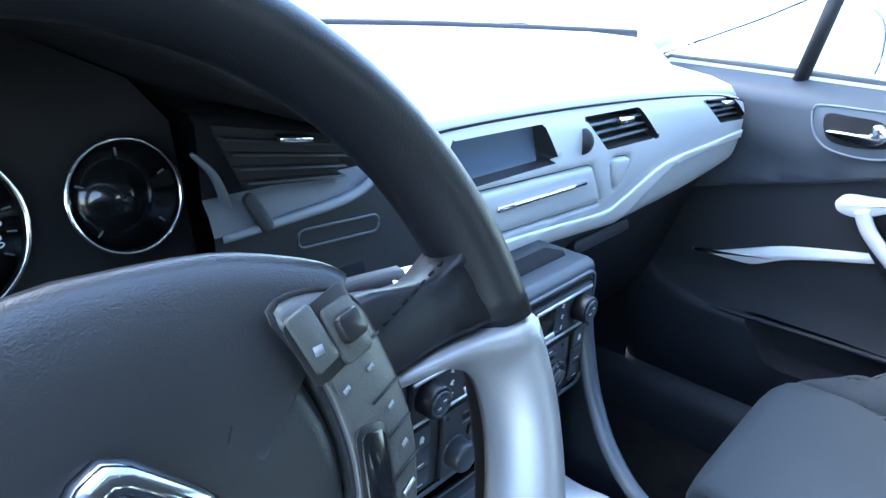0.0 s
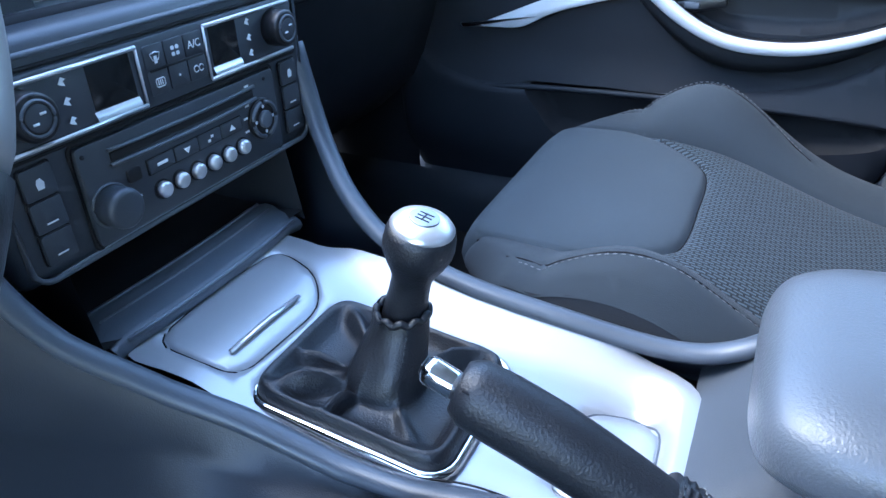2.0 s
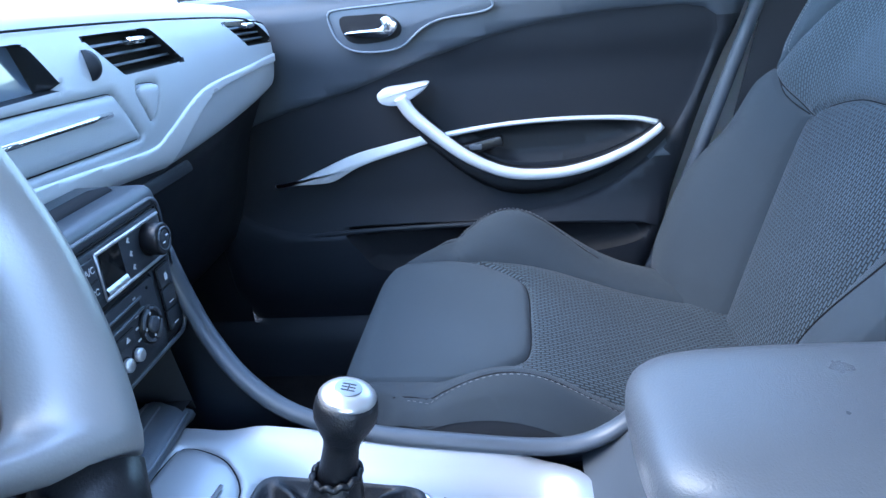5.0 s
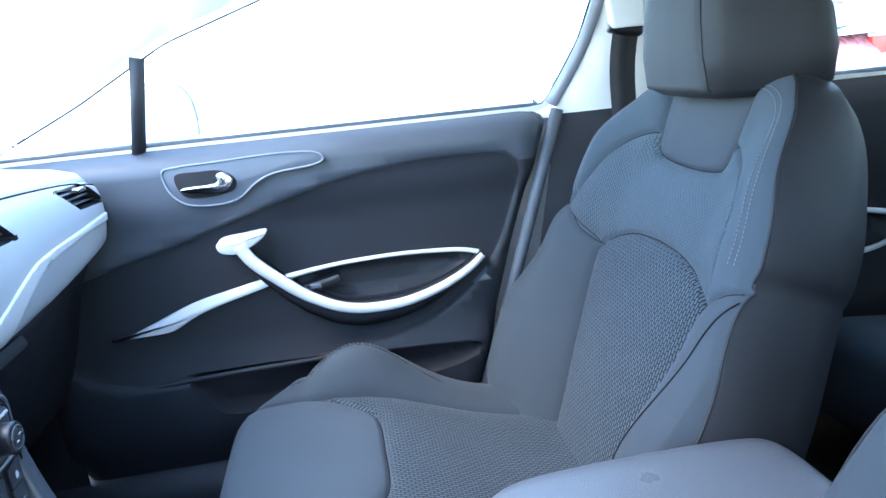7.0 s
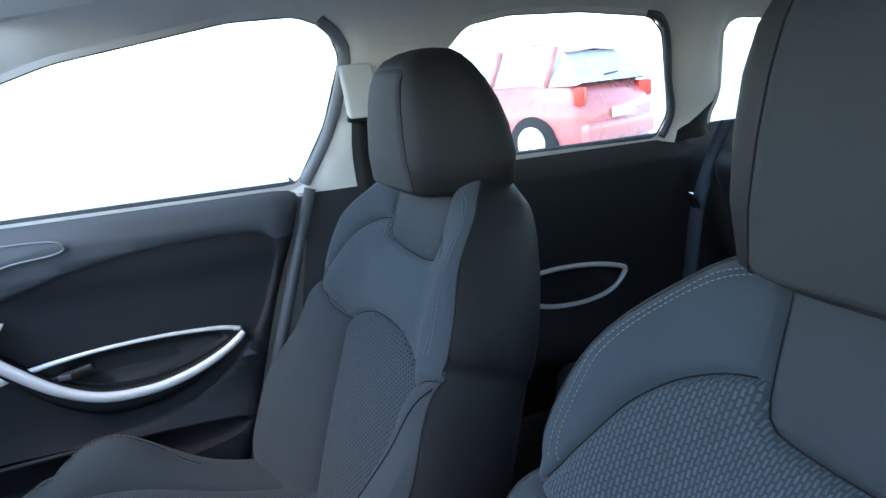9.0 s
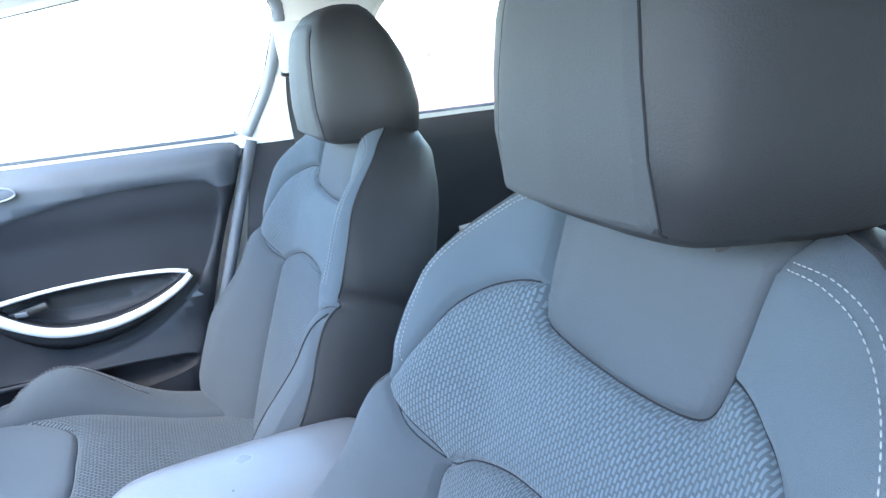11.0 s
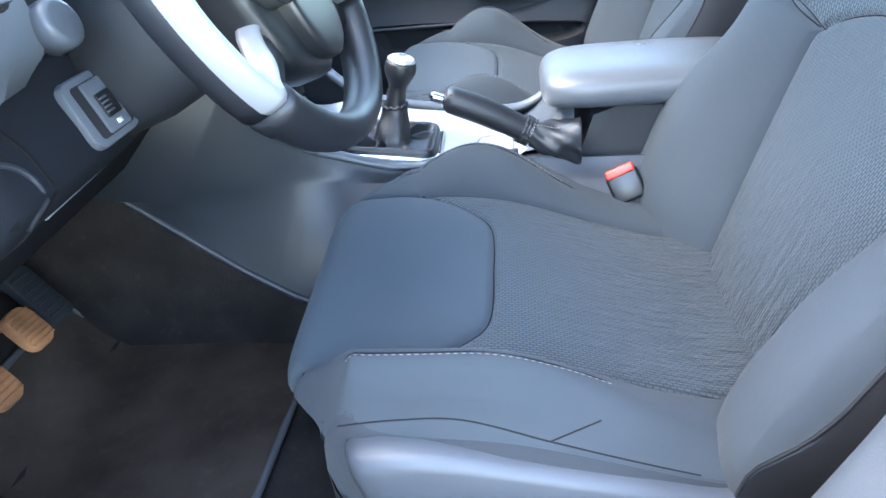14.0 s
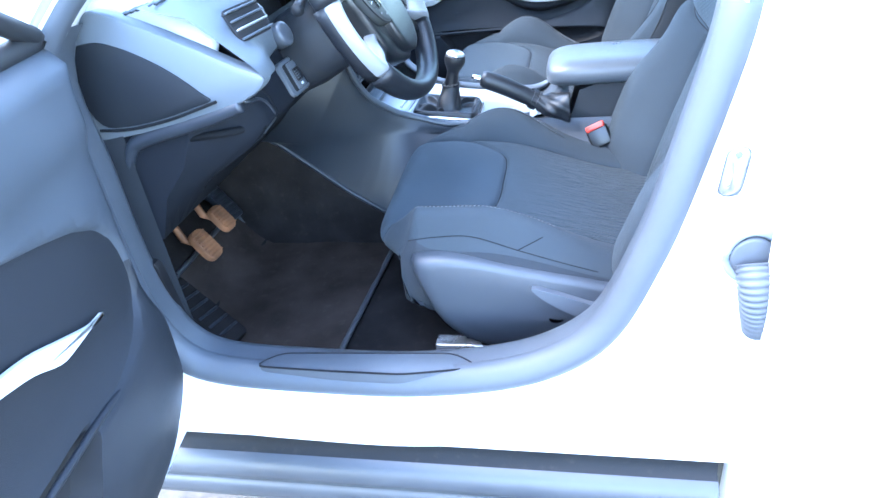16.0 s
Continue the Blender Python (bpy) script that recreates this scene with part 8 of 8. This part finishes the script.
block("button_inset", (0.009, 0.0015, 0.0075), bpm @ pose(0, 0.0118, 0.001), BLACK, bt_, "", 0.0005)
for off in (-1, 1):
    tube("grip_seam", [(x + off * 0.0135, y, z + 0.0125) for x, y, z in hp[4:-2]], 0.0007, SEAM, brake, n=6)
# pleated cuff, then the gaiter falling to the console
cuff = spline([(-0.1005, 0.243, 0.654), (-0.100, 0.236, 0.650), (-0.0995, 0.228, 0.645)], 8)
rws = tube_rows(cuff, 0.0205, 48, 1.05)
for i, r in enumerate(rws):
    c = r.mean(0)
    a = np.linspace(0, 2 * np.pi, 48, endpoint=False)
    rws[i] = c + (r - c) * (1 + 0.055 * np.sin(a * 12) * math.sin(math.pi * i / (len(rws) - 1)) + 0.04 * math.cos(i * 1.57))[:, None]
v, f = loft(rws, True, False, True)
mesh_of("cuff", v, f, BOOT_HIDE, brake, "gathered leather cuff")
for k in (2, 12):
    ring_c = np.array(rws[k])
    stitches("stitching", [tuple(ring_c.mean(0) + (p - ring_c.mean(0)) * 1.02) for p in ring_c[:25]], THREAD, brake, 0.003, 0.002, 0.0006)
gb = [(0.232, 0.645, 0.0185, 0.0185), (0.224, 0.642, 0.021, 0.020), (0.212, 0.637, 0.024, 0.023), (0.198, 0.634, 0.028, 0.026), (0.184, 0.632, 0.031, 0.029), (0.168, 0.632, 0.033, 0.031), (0.156, 0.632, 0.034, 0.032)]
gb = spline(gb, 4)
rws = []
for i, (y, z, w_, h_) in enumerate(gb):
    a = np.linspace(0, 2 * np.pi, 64, endpoint=False)
    fold = 1 + 0.09 * np.sin(a * 3 + 0.35 * i) * min(1, i / 10) + 0.05 * np.sin(a * 6 - 0.5 * i) * min(1, i / 6)
    rws.append([(-0.102 + w_ * k * math.cos(q), y, z + h_ * k * math.sin(q)) for q, k in zip(a, fold)])
v, f = loft(rws, True, False, True)
mesh_of("gaiter", v, f, BOOT_HIDE, brake, "creased black leather gaiter")
stitches("stitching", [rws[i][20] for i in range(4, len(rws), 3)], THREAD, brake, 0.003, 0.002, 0.0006)

rest = thing("armrest", 0, 0.0, 0.55, "grey imitation leather centre armrest on a dark box", "armrest")
rows = []
for y, zc, hw, hh in spline([(0.210, 0.690, 0.030, 0.005), (0.209, 0.690, 0.048, 0.012), (0.204, 0.691, 0.068, 0.021), (0.192, 0.693, 0.082, 0.0275), (0.165, 0.6955, 0.092, 0.031), (0.11, 0.697, 0.096, 0.032), (0.0, 0.699, 0.096, 0.031), (-0.07, 0.699, 0.093, 0.029), (-0.095, 0.699, 0.084, 0.024), (-0.108, 0.699, 0.06, 0.012)], 4):
    r = []
    for a in np.linspace(0, 2 * np.pi, 64, endpoint=False):
        c_, s_ = math.cos(a), math.sin(a)
        r.append((-0.004 + hw * math.copysign(abs(c_) ** 0.6, c_), y, zc + hh * math.copysign(abs(s_) ** 0.75, s_)))
    rows.append(r)
v, f = loft(rows, True, False, True)
mesh_of("pad", v, f, material("armrest_hide", (0.074, 0.083, 0.094), 0.34, grain=0.4, scale=600, vary=0.03), rest, "padded grey top")
rows = []
for y in (0.155, 0.12, 0.05, -0.06, -0.10):
    lo = 0.45
    zt = 0.672 - (0.012 if y > 0.13 else 0)
    rows.append([(-0.090, y + 0.03 * (y > 0.1), lo), (-0.086, y, 0.60), (-0.080, y - 0.02 * (y > 0.1), zt), (0.072, y - 0.02 * (y > 0.1), zt), (0.078, y, 0.60), (0.082, y + 0.03 * (y > 0.1), lo)])
v, f = loft(rows, True, False, True)
mesh_of("box", v, f, DARK, rest, "dark plastic storage box", smooth=False)
buck = thing("belt_buckle", -0.135, 0.10, 0.57, "black seat belt buckle with a red button beside the seat", "seat belt buckle")
bm_ = frame_m((-0.133, 0.100, 0.590), (0, -0.90, 0.42), (0.35, 0.35, 0.8))
block("body", (0.048, 0.045, 0.020), bm_ @ pose(0, -0.022, -0.004), BLACK, buck, "black plastic body", 0.005)
block("button", (0.042, 0.013, 0.013), bm_ @ pose(0, 0.003, 0.004), RED, buck, "red release button", 0.003)
block("strap", (0.040, 0.12, 0.008), bm_ @ pose(0, -0.09, -0.008), HIDE, buck, "", 0.002)

# ---- pedals ----
for px, py, pz, w, h, words, col_ in ((-0.452, 0.925, 0.482, 0.054, 0.076, "worn ribbed rubber clutch pedal on a steel arm", PEDAL), (-0.352, 0.932, 0.492, 0.052, 0.066, "worn ribbed rubber brake pedal on a steel arm", PEDAL),
                                      (-0.262, 0.975, 0.485, 0.055, 0.10, "dark ribbed accelerator pedal over the carpet", DARK)):
    pd = thing("pedal", px, py, pz, words, "pedal", "pedals")
    pm2 = frame_m((px, py, pz), (1, 0.0, -0.12), (0.08, 0.62, 0.78))
    plate("pad", round_rect(w, h, 0.020 if col_ is PEDAL else 0.01), 0.014, pm2 @ pose(0, 0, -0.007), col_, pd, "", 0.004)
    for k in range(7):
        block("rib", (w * 0.82, 0.004, 0.004), pm2 @ pose(0, -h * 0.36 + h * 0.12 * k, 0.0075), col_, pd, "", 0.0015)
    tube("arm", [tuple(pm2 @ Vector((0, h * 0.1, -0.01))), tuple(pm2 @ Vector((-0.015, h * 0.5, -0.02))), (px - 0.03, py + 0.06, pz + 0.12), (px - 0.03, py + 0.04, pz + 0.30)], 0.008, PEDAL if col_ is PEDAL else DARK, pd, n=8)
foot = thing("footrest", -0.60, 0.93, 0.40, "dark ribbed plastic footrest beside the clutch", "footrest")
fm2 = frame_m((-0.600, 0.915, 0.43), (1, 0.0, -0.25), (0.1, 0.72, 0.62))
plate("pad", round_rect(0.085, 0.26, 0.012), 0.02, fm2, CARPET, foot, "", 0.005)
for k in range(9):
    block("rib", (0.07, 0.006, 0.005), fm2 @ pose(0, -0.10 + 0.025 * k, 0.021), DARK, foot, "", 0.002)
lever_t = thing("bonnet_release", -0.735, 0.80, 0.52, "black bonnet release lever on the kick panel", "release lever")
lm = frame_m((-0.737, 0.828, 0.56), (0.02, -0.05, -1), (0, -1, 0.05))
plate("handle", rounded([(-0.07, -0.012), (0.06, -0.018), (0.075, 0.0), (0.06, 0.018), (-0.07, 0.014)], 4), 0.018, lm, BLACK, lever_t, "", 0.004)
plate("recess", rounded([(-0.02, -0.008), (0.05, -0.010), (0.05, 0.010), (-0.02, 0.008)], 4), 0.002, lm @ pose(0, 0, 0.0175), MATT, lever_t, "", 0.001)
